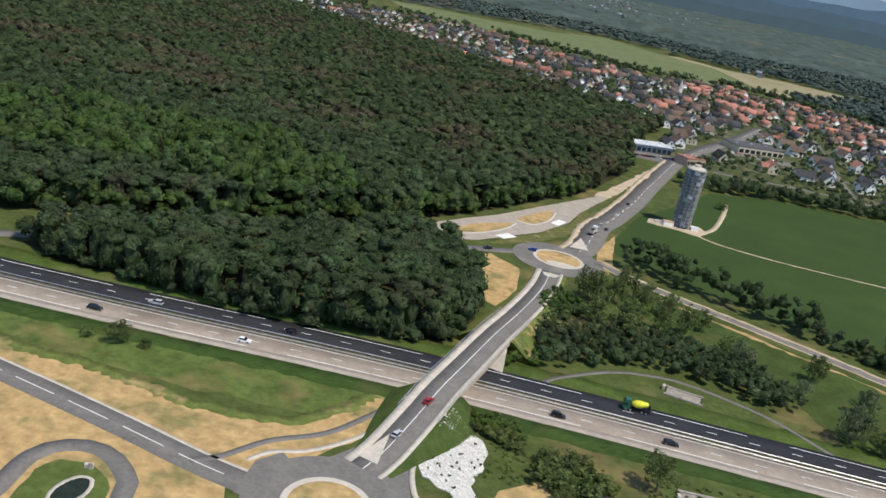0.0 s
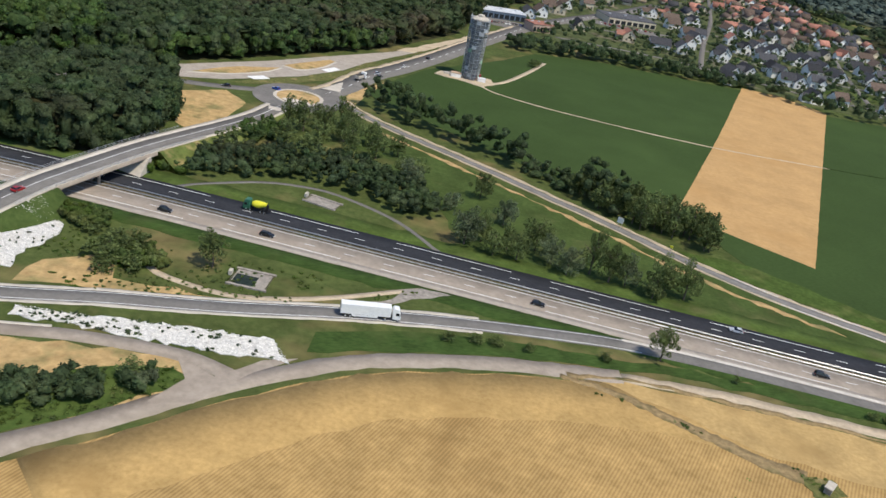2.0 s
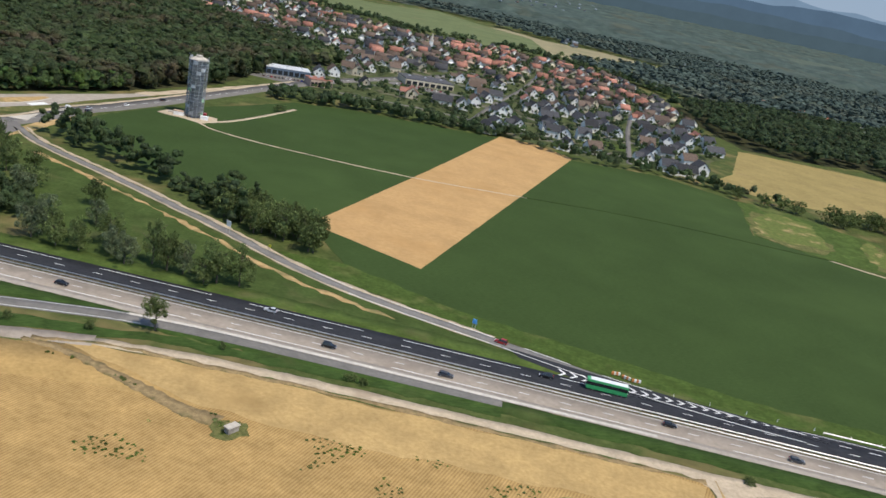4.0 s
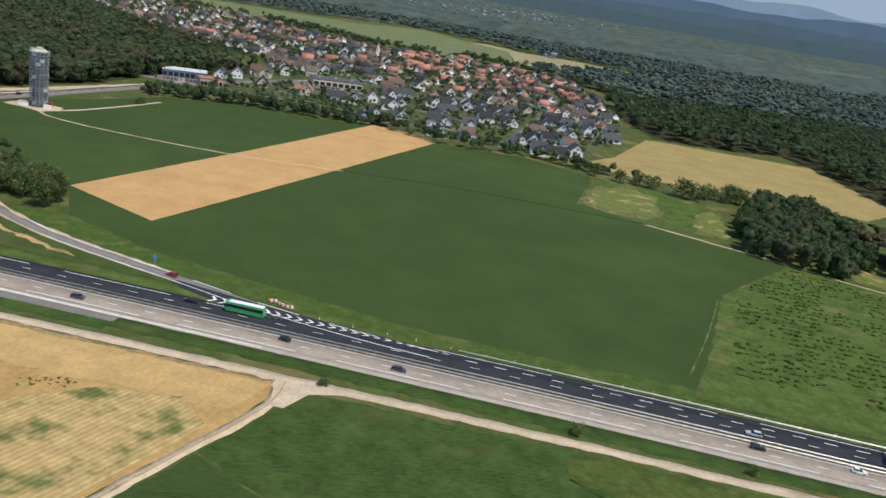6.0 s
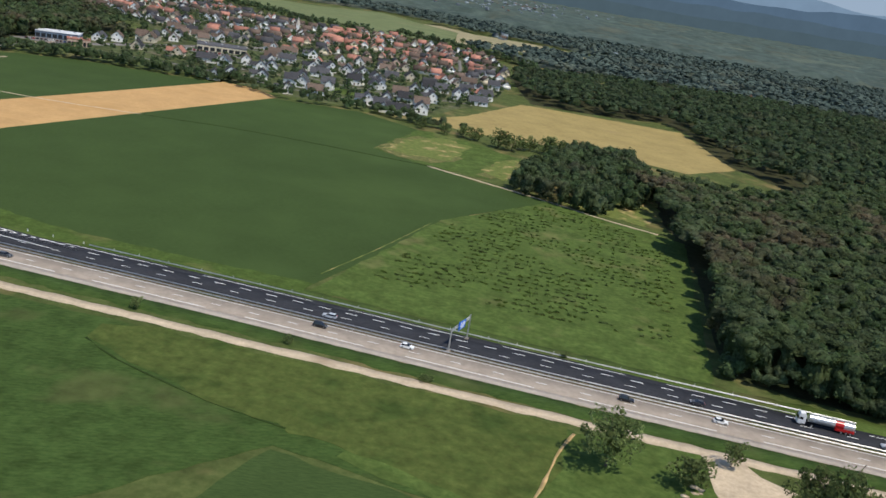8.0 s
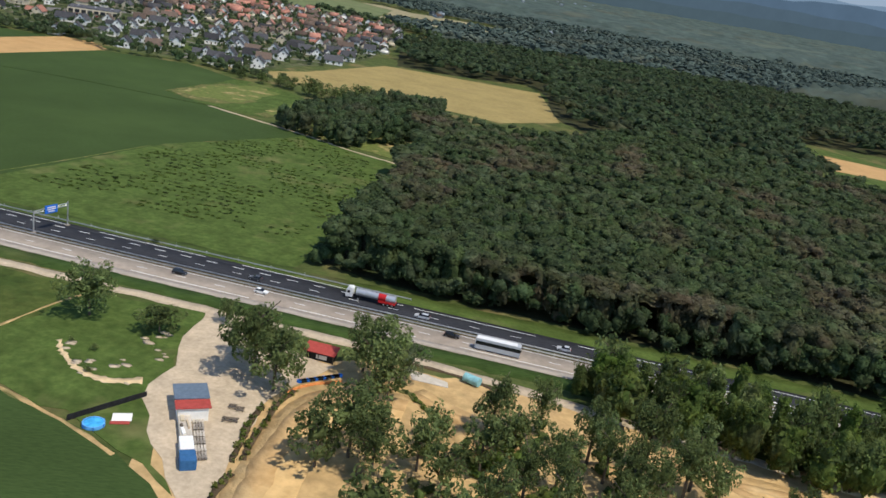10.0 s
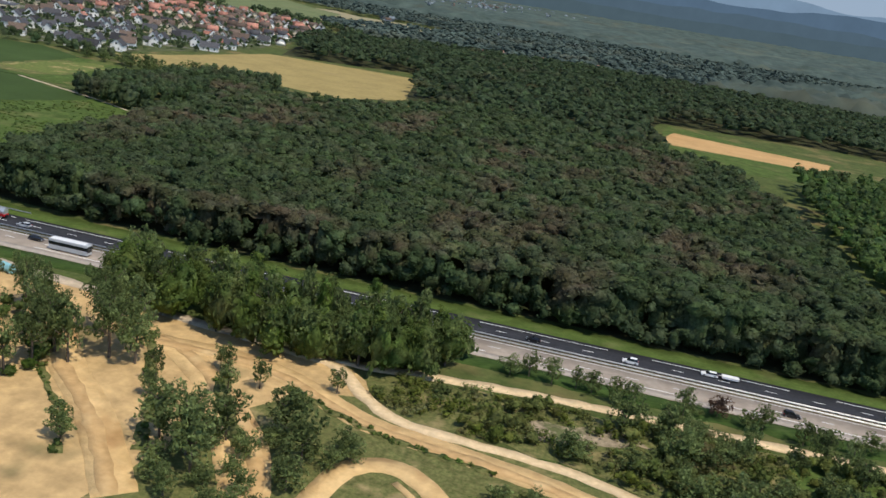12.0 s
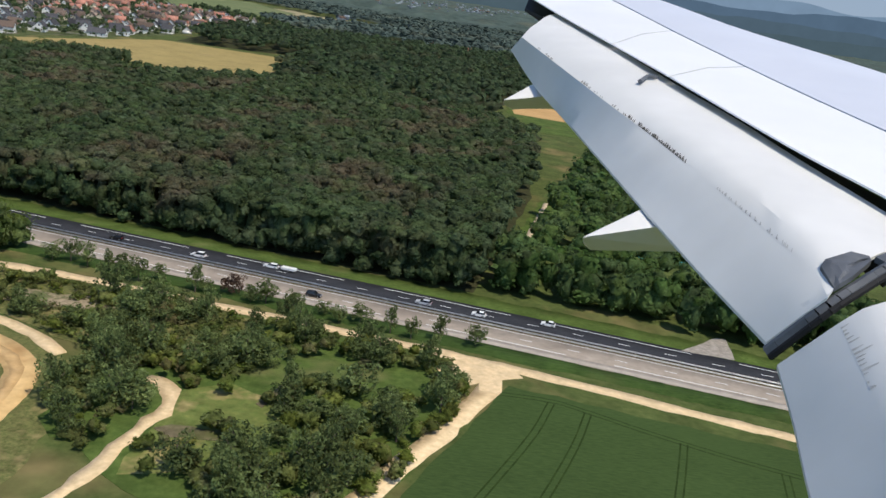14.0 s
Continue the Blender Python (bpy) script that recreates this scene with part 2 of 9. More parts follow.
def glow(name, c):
    """A far backdrop that glows, with haze put into its flat colour."""
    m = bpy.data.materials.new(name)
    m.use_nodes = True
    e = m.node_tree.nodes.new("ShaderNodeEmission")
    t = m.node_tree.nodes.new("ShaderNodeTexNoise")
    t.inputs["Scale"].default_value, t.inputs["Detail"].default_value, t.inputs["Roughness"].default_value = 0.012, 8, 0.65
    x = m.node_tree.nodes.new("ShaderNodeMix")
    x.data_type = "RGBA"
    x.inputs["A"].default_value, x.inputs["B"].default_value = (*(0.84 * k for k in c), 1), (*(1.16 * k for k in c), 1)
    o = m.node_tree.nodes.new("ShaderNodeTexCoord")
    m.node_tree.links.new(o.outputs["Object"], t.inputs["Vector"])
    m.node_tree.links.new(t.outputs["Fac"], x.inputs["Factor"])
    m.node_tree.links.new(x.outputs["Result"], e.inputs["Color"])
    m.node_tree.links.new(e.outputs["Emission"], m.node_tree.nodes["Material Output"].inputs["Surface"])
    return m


M["mid_asphalt"] = mat("mid_asphalt", (0.19, 0.18, 0.168), (0.24, 0.228, 0.212), 1.5, 0.08, bump=0.1, vary=0.15)
M["shoulder_light"] = mat("shoulder_light", (0.50, 0.46, 0.40), (0.62, 0.58, 0.52), 1.5, 0.15, bump=0.05, vary=0.15)
M["shoulder"] = mat("shoulder", (0.34, 0.30, 0.255), (0.42, 0.37, 0.315), 1.5, 0.1, bump=0.1, vary=0.12)
M["bark"] = mat("bark", (0.10, 0.08, 0.06), (0.17, 0.14, 0.11), 4, 0.5)
M["wall_white"] = mat("wall_white", (0.79, 0.775, 0.735), (0.86, 0.845, 0.805), 1.2, 0.2, vary=0.08, bump=0.05)
M["wall_cream"] = mat("wall_cream", (0.58, 0.50, 0.36), (0.66, 0.58, 0.44), 1.2, 0.2, vary=0.08, bump=0.05)
M["wall_pink"] = mat("wall_pink", (0.50, 0.36, 0.28), (0.58, 0.44, 0.34), 1.2, 0.2, vary=0.08, bump=0.05)
M["roof_red"] = mat("roof_red", (0.29, 0.132, 0.096), (0.38, 0.19, 0.142), 3, 0.3, vary=0.25, each=0.3, island=0.3)
M["roof_brown"] = mat("roof_brown", (0.12, 0.088, 0.070), (0.18, 0.135, 0.108), 3, 0.3, vary=0.25, each=0.3, island=0.3)
M["roof_grey"] = mat("roof_grey", (0.050, 0.051, 0.056), (0.090, 0.090, 0.096), 3, 0.3, vary=0.25, each=0.4, island=0.3)
M["window_glass"] = mat("window_glass", (0.02, 0.025, 0.03), (0.03, 0.035, 0.04), 2, 0.5, rough=0.1, bump=0, spec=0.6)
M["steel"] = mat("steel", (0.42, 0.43, 0.44), (0.52, 0.53, 0.54), 3, 0.4, rough=0.45, metal=0.7, bump=0.05)
M["verge_dry"] = mat("verge_dry", (0.10, 0.135, 0.035), (0.15, 0.17, 0.05), 0.8, 0.16, (0.34, 0.26, 0.12), 0.42)
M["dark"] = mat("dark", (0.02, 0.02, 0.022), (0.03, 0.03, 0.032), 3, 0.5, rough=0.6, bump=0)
M["rubber"] = mat("rubber", (0.018, 0.018, 0.018), (0.028, 0.028, 0.028), 5, 0.5, rough=0.9, bump=0)
M["sign_blue"] = mat("sign_blue", (0.02, 0.13, 0.55), (0.025, 0.15, 0.60), 3, 0.5, rough=0.4, bump=0, vary=0.05)
for nm_, c_ in (("car_white", (0.78, 0.78, 0.77)), ("car_black", (0.012, 0.012, 0.014)), ("car_grey", (0.05, 0.052, 0.056)), ("car_silver", (0.45, 0.47, 0.50)), ("car_red", (0.30, 0.012, 0.012)), ("car_blue", (0.02, 0.09, 0.42)),
                ("bus_green", (0.05, 0.34, 0.12)), ("mix_green", (0.03, 0.12, 0.07)), ("mix_yellow", (0.72, 0.68, 0.04)), ("tail_red", (0.48, 0.02, 0.02)), ("silver", (0.62, 0.63, 0.64))):
    M[nm_] = mat(nm_, c_, tuple(x_ * 1.08 for x_ in c_), 2, 0.4, rough=0.28, bump=0, spec=0.5, vary=0.06, metal=0.6 if nm_ == "silver" else 0.0)
M["car_glass"] = mat("car_glass", (0.012, 0.014, 0.017), (0.018, 0.02, 0.024), 2, 0.5, rough=0.08, bump=0, spec=0.6)
M["lamp_glass"] = mat("lamp_glass", (0.65, 0.66, 0.68), (0.72, 0.73, 0.75), 3, 0.5, rough=0.15, bump=0)
M["tower_wall"] = mat("tower_wall", (0.17, 0.185, 0.20), (0.24, 0.255, 0.27), 1.0, 0.3, bump=0.1)
M["scaffold_deck"] = mat("scaffold_deck", (0.22, 0.24, 0.26), (0.34, 0.35, 0.36), 2.0, 0.4, each=0.3)
M["net_grey"] = mat("net_grey", (0.30, 0.33, 0.36), (0.42, 0.45, 0.48), 2, 0.4, each=0.3)
M["net_green"] = mat("net_green", (0.25, 0.42, 0.28), (0.36, 0.50, 0.36), 2, 0.4, each=0.2)
M["roof_tan"] = mat("roof_tan", (0.48, 0.33, 0.22), (0.55, 0.40, 0.28), 2, 0.4)
M["water"] = mat("water", (0.05, 0.22, 0.20), (0.06, 0.26, 0.24), 0.5, 0.1, rough=0.12, bump=0.05, spec=0.5)
M["roof_pale"] = mat("roof_pale", (0.50, 0.52, 0.54), (0.60, 0.62, 0.64), 1, 0.2)
M["roof_red_metal"] = mat("roof_red_metal", (0.34, 0.06, 0.05), (0.42, 0.08, 0.065), 2, 0.4, rough=0.5, bump=0.05, vary=0.12)
M["roof_blue"] = mat("roof_blue", (0.11, 0.15, 0.20), (0.14, 0.185, 0.24), 2, 0.4, rough=0.5, bump=0.05, vary=0.12)
M["sign_light"] = mat("sign_light", (0.10, 0.34, 0.70), (0.14, 0.40, 0.75), 2, 0.4, bump=0)
M["pool_water"] = mat("pool_water", (0.05, 0.35, 0.72), (0.08, 0.42, 0.78), 2, 0.4, rough=0.15, bump=0.1)
M["container_blue"] = mat("container_blue", (0.035, 0.115, 0.26), (0.05, 0.145, 0.31), 2, 0.4, rough=0.5, bump=0.05, vary=0.12)
M["tank_blue"] = mat("tank_blue", (0.22, 0.46, 0.50), (0.28, 0.52, 0.55), 2, 0.4, rough=0.5, bump=0)
M["dark_soil"] = mat("dark_soil", (0.07, 0.05, 0.03), (0.11, 0.08, 0.05), 2, 0.3)
M["orange"] = mat("orange", (0.60, 0.20, 0.06), (0.68, 0.28, 0.10), 2, 0.6, bump=0, vary=0.3)
M["scrub_dry"] = mat("scrub_dry", (0.080, 0.098, 0.030), (0.165, 0.155, 0.060), 2.0, 0.22, (0.27, 0.215, 0.10), 0.38, bump=0.5)
M["median_soil"] = mat("median_soil", (0.10, 0.085, 0.05), (0.17, 0.14, 0.085), 1.2, 0.1, (0.08, 0.09, 0.03), 0.4)
M["crop_line"] = mat("crop_line", (0.022, 0.040, 0.010), (0.03, 0.05, 0.012), 1.0, 0.1)
M["belt_leaf"] = mat("belt_leaf", (0.078, 0.118, 0.034), (0.130, 0.178, 0.056), 0.35, 0.14, (0.165, 0.190, 0.075), 0.34, rough=0.75, bump=0, vary=0.3, island=0.2, leafy=True)
M["old_concrete"] = mat("old_concrete", (0.26, 0.23, 0.20), (0.34, 0.31, 0.27), 1.5, 0.3, bump=0.2)
M["dark_water"] = mat("dark_water", (0.02, 0.03, 0.025), (0.03, 0.04, 0.03), 1, 0.3, rough=0.1, bump=0.02)
M["rip"] = mat("rip", (0.56, 0.54, 0.50), (0.70, 0.68, 0.63), 2.6, 0.5, (0.44, 0.41, 0.36), 0.3, bump=0.5)
M["forest_floor"] = mat("forest_floor", (0.035, 0.040, 0.018), (0.055, 0.052, 0.026), 0.8, 0.1, (0.030, 0.045, 0.016), 0.4)
M["shrub"] = mat("shrub", (0.07, 0.105, 0.03), (0.10, 0.14, 0.042), 0.6, 0.1, rough=0.8, bump=0, island=0.25, leafy=True)
# white paint with the sky's blue reflection put into its base colour
M["wing_skin"] = mat("wing_skin", (0.58, 0.60, 0.67), (0.63, 0.65, 0.71), 0.8, 0.25, rough=0.4, bump=0, spec=0.4, vary=0.04)
M["wing_white"] = mat("wing_white", (0.76, 0.765, 0.775), (0.80, 0.802, 0.805), 0.8, 0.25, rough=0.4, bump=0, spec=0.4, vary=0.04)
M["wing_flap"] = mat("wing_flap", (0.66, 0.655, 0.635), (0.71, 0.705, 0.69), 1.2, 0.5, (0.61, 0.60, 0.58), 0.25, rough=0.45, bump=0, spec=0.4, vary=0.06)
M["wing_grey"] = mat("wing_grey", (0.075, 0.082, 0.095), (0.12, 0.128, 0.142), 6, 1.5, rough=0.55, bump=0, spec=0.3)
M["grime_light"] = mat("grime_light", (0.40, 0.395, 0.38), (0.52, 0.51, 0.495), 30, 5, bump=0)
M["grime"] = mat("grime", (0.07, 0.067, 0.062), (0.15, 0.145, 0.135), 30, 5, bump=0)
M["white_rock"] = mat("white_rock", (0.64, 0.615, 0.57), (0.78, 0.755, 0.71), 1.5, 0.3, island=0.15, bump=0.3)


# ---- building helpers ----
def mesh_from(name, verts, faces, material, smooth=False):
    """A mesh from arrays of vertices and of triangles or quads."""
    verts, faces = np.asarray(verts, dtype=np.float32), np.asarray(faces, dtype=np.int32)
    me = bpy.data.meshes.new(name)
    k = faces.shape[1]
    me.vertices.add(len(verts))
    me.vertices.foreach_set("co", verts.ravel())
    me.loops.add(faces.size)
    me.loops.foreach_set("vertex_index", faces.ravel())
    me.polygons.add(len(faces))
    me.polygons.foreach_set("loop_start", np.arange(0, faces.size, k, dtype=np.int32))
    me.update(calc_edges=True)
    me.validate()
    me.materials.append(material)
    if smooth:
        me.polygons.foreach_set("use_smooth", np.ones(len(faces), dtype=bool))
    return me


def finish(name, bm, material):
    me = bpy.data.meshes.new(name)
    bm.to_mesh(me)
    bm.free()
    me.materials.append(material)
    return me


def part(name, bm, material, parent, label=""):
    ob = new(name, finish(name, bm, material))
    ob.parent = parent
    if label:
        tagged(ob, label)
    return ob


def share(name, me, parent, m=None):
    """One more object on a shared mesh, under a parent."""
    ob = new(name, me)
    ob.parent = parent
    if m is not None:
        ob.matrix_basis = m
    return ob


def structure(name, me, label, category=""):
    return tagged(new(name, me), label, category, kind="structure")


def box(bm, x, y, z, sx, sy, sz, rz=0.0, bevel=0.0):
    """A box with its middle at (x, y) and its foot at z."""
    r = bmesh.ops.create_cube(bm, size=1, matrix=Matrix.Translation((x, y, z + sz / 2)) @ pose(0, 0, 0, 0, 0, rz) @ Matrix.Diagonal((sx, sy, sz, 1)))
    if bevel:
        edges = list({e for v in r["verts"] for e in v.link_edges})
        bmesh.ops.bevel(bm, geom=edges, offset=bevel, segments=2, affect="EDGES", profile=0.6)


def tube(bm, a, b, r0, r1, n=8, caps=True):
    a, b = Vector(a), Vector(b)
    d = b - a
    m = Matrix.Translation((a + b) / 2) @ d.to_track_quat("Z", "Y").to_matrix().to_4x4()
    bmesh.ops.create_cone(bm, cap_ends=caps, segments=n, radius1=r0, radius2=r1, depth=d.length, matrix=m)


def smooth_line(pts, step=2.0):
    """Points along a smooth line through pts (Catmull-Rom), about step apart."""
    p = [np.array(q, float) for q in pts]
    if len(p) == 2:
        n = max(1, int(np.linalg.norm(p[1] - p[0]) / step))
        return np.array([p[0] + (p[1] - p[0]) * i / n for i in range(n + 1)])
    ext = [2 * p[0] - p[1], *p, 2 * p[-1] - p[-2]]
    out = []
    for i in range(1, len(ext) - 2):
        a, b, c, d = ext[i - 1:i + 3]
        n = max(2, int(np.linalg.norm(c - b) / step))
        for j in range(n):
            u = j / n
            out.append(0.5 * (2 * b + (c - a) * u + (2 * a - 5 * b + 4 * c - d) * u * u + (3 * b - a - 3 * c + d) * u ** 3))
    out.append(p[-1])
    return np.array(out)


def normals_of(line):
    t = np.gradient(line[:, :2], axis=0)
    t /= np.linalg.norm(t, axis=1)[:, None] + 1e-9
    return np.stack([-t[:, 1], t[:, 0]], 1)


def ribbon(name, pts, width, z, material, off=0.0, step=2.0, drop=0.3, ragged=0.0):
    """A road or track: a slab with sides along a smooth line; points may carry a height. width: a number, or (start, end)."""
    line = smooth_line(pts, step)
    nrm = normals_of(line)
    n = len(line)
    w = np.linspace(*width, n) if isinstance(width, tuple) else np.full(n, width, float)
    zz = (line[:, 2] if line.shape[1] > 2 else 0) + z + np.zeros(n)
    rg = np.random.RandomState(len(name) + n)
    wl = w / 2 + ragged * (rg.rand(n) - 0.5)
    wr = w / 2 + ragged * (rg.rand(n) - 0.5)
    lft, rgt = line[:, :2] + nrm * (off + wl)[:, None], line[:, :2] + nrm * (off - wr)[:, None]
    v = np.concatenate([np.c_[lft, zz], np.c_[rgt, zz], np.c_[lft, zz - drop], np.c_[rgt, zz - drop]])
    f = []
    for i in range(n - 1):
        f += [(i, n + i, n + i + 1, i + 1), (2 * n + i, i, i + 1, 2 * n + i + 1), (n + i, 3 * n + i, 3 * n + i + 1, n + i + 1)]
    f += [(0, 2 * n, 3 * n, n), (n - 1, 2 * n - 1, 4 * n - 1, 3 * n - 1)]
    return mesh_from(name, v, f, material)


def dashes(name, pts, off, on, gap, width, z, material, start=0.0, end=1e9):
    """Painted dashes along a line, as one mesh."""
    line = smooth_line(pts, 1.0)
    nrm = normals_of(line)
    s = np.r_[0, np.cumsum(np.linalg.norm(np.diff(line[:, :2], axis=0), axis=1))]
    v, f = [], []
    a = start
    while a < min(s[-1], end):
        b = min(a + on, s[-1], end)
        steps = max(2, int((b - a) / 3) + 1)
        base = len(v)
        for u in np.linspace(a, b, steps):
            p = [np.interp(u, s, line[:, k]) for k in range(line.shape[1])]
            q = [np.interp(u, s, nrm[:, k]) for k in range(2)]
            h = z + (p[2] if len(p) > 2 else 0)
            v += [(p[0] + q[0] * (off + width / 2), p[1] + q[1] * (off + width / 2), h), (p[0] + q[0] * (off - width / 2), p[1] + q[1] * (off - width / 2), h)]
        for i in range(steps - 1):
            j = base + 2 * i
            f.append((j, j + 1, j + 3, j + 2))
        a = b + gap
    return mesh_from(name, v, f, material)


def field(name, pts, z, material, label, category, wob=0.4, step=3.0, kind="structure"):
    """A flat piece of ground with an uneven edge and a thin body."""
    p = np.array(list(pts) + [pts[0]], float)
    out = []
    rg = np.random.RandomState(len(pts) * 7 + int(abs(p[0, 0])))
    for a, b in zip(p[:-1], p[1:]):
        n = max(1, int(np.linalg.norm(b - a) / step))
        for i in range(n):
            out.append(a + (b - a) * i / n + (rg.rand(2) - 0.5) * 2 * wob * (i > 0))
    bm = bmesh.new()
    top = [bm.verts.new((x, y, z)) for x, y in out]
    low = [bm.verts.new((x, y, -0.3)) for x, y in out]
    edges = [bm.edges.new((top[i], top[i - 1])) for i in range(len(top))]
    bmesh.ops.triangle_fill(bm, use_beauty=True, edges=edges)
    for i in range(len(top)):
        bm.faces.new((top[i - 1], top[i], low[i], low[i - 1]))
    bmesh.ops.recalc_face_normals(bm, faces=bm.faces)
    for fc in bm.faces:
        if abs(fc.normal.z) > 0.9 and fc.normal.z < 0:
            fc.normal_flip()
    ob = new(name, finish(name, bm, material))
    return tagged(ob, label, category, kind=kind)


def inside(pts, xy):
    """Which of the points xy lie in the outline pts."""
    p = np.array(pts, float)
    r = np.zeros(len(xy), bool)
    j = len(p) - 1
    for i in range(len(p)):
        c = (p[i, 1] > xy[:, 1]) != (p[j, 1] > xy[:, 1])
        with np.errstate(divide="ignore", invalid="ignore"):
            xi = (p[j, 0] - p[i, 0]) * (xy[:, 1] - p[i, 1]) / (p[j, 1] - p[i, 1]) + p[i, 0]
        r ^= c & (xy[:, 0] < xi)
        j = i
    return r


def scatter(pts, spacing, seed, jitter=0.45):
    p = np.array(pts, float)
    lo, hi = p.min(0), p.max(0)
    rg = np.random.RandomState(seed)
    gx, gy = np.meshgrid(np.arange(lo[0], hi[0], spacing), np.arange(lo[1], hi[1], spacing * 0.9))
    gx = gx + (np.arange(gx.shape[0])[:, None] % 2) * spacing / 2
    xy = np.c_[gx.ravel(), gy.ravel()] + (rg.rand(gx.size, 2) - 0.5) * 2 * jitter * spacing
    return xy[inside(p, xy)]


# ---- trees ----
ICO_V, ICO_F = None, None
_b = bmesh.new()
bmesh.ops.create_icosphere(_b, subdivisions=2, radius=1)
_b.verts.ensure_lookup_table()
ICO_V = np.array([v.co[:] for v in _b.verts])
ICO_F = np.array([[v.index for v in f.verts] for f in _b.faces])
_b.free()


_b = bmesh.new()
bmesh.ops.create_icosphere(_b, subdivisions=1, radius=1)
_b.verts.ensure_lookup_table()
ICO1_V = np.array([v.co[:] for v in _b.verts])
ICO1_F = np.array([[v.index for v in f.verts] for f in _b.faces])
_b.free()


def crown(seed, cards, size, tall=1.0, lobes=7, core=True, rough_core=True, low=-0.75, lobe=(0.22, 0.26), heart=0.52, fill=None, soft=0.32, slim=0.7, loose=0.12, reach_out=0.45):
    """A crown of unit radius and height 2 * tall round its middle: lobes of foliage covered with small leaf sprays."""
    rg = np.random.RandomState(seed)
    c = rg.randn(lobes, 3)
    c *= (0.30 + rg.rand(lobes, 1) * reach_out) / (np.linalg.norm(c, axis=1)[:, None] + 1e-6)
    r = lobe[0] + lobe[1] * rg.rand(lobes)
    c[0], r[0] = (0, 0, -0.1), heart
    v, f = [], []
    cv_, cf_ = (ICO1_V, ICO1_F) if rough_core else (ICO_V, ICO_F)
    if core:
        b_ = cv_ @ c.T
        reach = np.max(np.where((sq := b_ ** 2 - (c ** 2).sum(1) + r ** 2) > 0, b_ + np.sqrt(np.maximum(sq, 0)), 0.05), axis=1)
        core_v = (fill or 0.9) * cv_ * reach[:, None] * (0.86 + 0.28 * rg.rand(len(cv_), 1))
        v.append(core_v)
        f.append(cf_[cv_[cf_][:, :, 2].max(1) > low - 0.2])
    k = rg.randint(0, lobes, cards * 6)
    d = rg.randn(cards * 6, 3)
    d /= np.linalg.norm(d, axis=1)[:, None]
    p = c[k] + d * r[k][:, None] * (1 - loose * 0.6 + loose * rg.rand(cards * 6, 1))
    dist = np.min(np.linalg.norm(p[:, None] - c[None], axis=2) / r[None], axis=1)
    keep = np.where((dist > 0.84) & (p[:, 2] > low))[0][:cards]
    p, d = p[keep], d[keep]
    nrm = d + np.array((0, 0, 0.3)) + rg.randn(len(p), 3) * soft
    nrm /= np.linalg.norm(nrm, axis=1)[:, None]
    up = rg.randn(len(p), 3)
    a = np.cross(nrm, up)
    a /= np.linalg.norm(a, axis=1)[:, None] + 1e-6
    b = np.cross(nrm, a)
    s = size * (0.6 + 0.8 * rg.rand(len(p), 1))
    quad = np.stack([p + a * s, p + b * s * slim + nrm * s * 0.2, p - a * s, p - b * s * slim + nrm * s * 0.05], 1).reshape(-1, 3)
    base = sum(len(x) for x in v)
    i = np.arange(len(p))[:, None] * 4 + base
    f.append(np.concatenate([i + [0, 1, 2], i + [0, 2, 3]]))
    v.append(quad)
    v, f = np.concatenate(v), np.concatenate(f)
    v[:, 2] *= tall
    return v, f


def grove(name, xy, height, spread, variants, label, seed=1, material=None, sink=0.35, hvar=0.3, category="trees", under=None, flat=1.0):
    """Many crowns as one mesh: a wood that nobody could count."""
    rg = np.random.RandomState(seed)
    vs, fs, base = [], [], 0
    for x, y in xy:
        sc = spread * (0.62 + 0.62 * rg.rand() ** 1.3)
        h = height * (1 - hvar / 2 + hvar * rg.rand())
        sz = min(h * 0.5, sc * (0.75 + 0.3 * rg.rand()) * flat)
        layers = [(variants[rg.randint(len(variants))], sc, sz, h - sz)]
        if under is not None and under(x, y):
            low = max(h - sz, 0.5 * h)
            layers.append((VAR_EDGE[rg.randint(len(VAR_EDGE))], sc * 1.12, low * 0.62, low * 0.58))
        for (cv, cf), s_, sz_, zc in layers:
            a = rg.rand() * 6.283
            ca_, sa_ = math.cos(a) * s_, math.sin(a) * s_
            v = np.empty_like(cv)
            v[:, 0] = cv[:, 0] * ca_ - cv[:, 1] * sa_ + x
            v[:, 1] = cv[:, 0] * sa_ + cv[:, 1] * ca_ + y
            v[:, 2] = cv[:, 2] * sz_ + zc
            np.maximum(v[:, 2], 0.02, out=v[:, 2])
            vs.append(v)
            fs.append(cf + base)
            base += len(cv)
    me = mesh_from(name, np.concatenate(vs), np.concatenate(fs), material or M["leaf"])
    return tagged(new(name, me), label, category, kind="stuff")


def edge_of(pts, d):
    """Whether a point lies within d of the outline pts."""
    p = np.array(list(pts) + [pts[0]], float)
    a, ab = p[:-1], p[1:] - p[:-1]

    def near(x, y):
        q = np.array((x, y)) - a
        u = np.clip((q * ab).sum(1) / ((ab ** 2).sum(1) + 1e-9), 0, 1)
        return np.min(np.linalg.norm(q - ab * u[:, None], axis=1)) < d
    return near


CROWN_MESH = [mesh_from("crown", *crown(10 + i, 850, 0.088, lobes=30 + i % 9, rough_core=True, lobe=(0.13, 0.18), heart=0.38, fill=0.42, soft=0.8, slim=0.5, loose=0.4, reach_out=0.60), M["tree_leaf"]) for i in range(8)]

CROWN_FINE = [mesh_from("crown", *crown(210 + i, 2500, 0.052, lobes=34 + i, rough_core=False, lobe=(0.11, 0.17), heart=0.36, fill=0.42, soft=0.7, slim=0.5, loose=0.45, reach_out=0.62), M["tree_leaf"]) for i in range(4)]


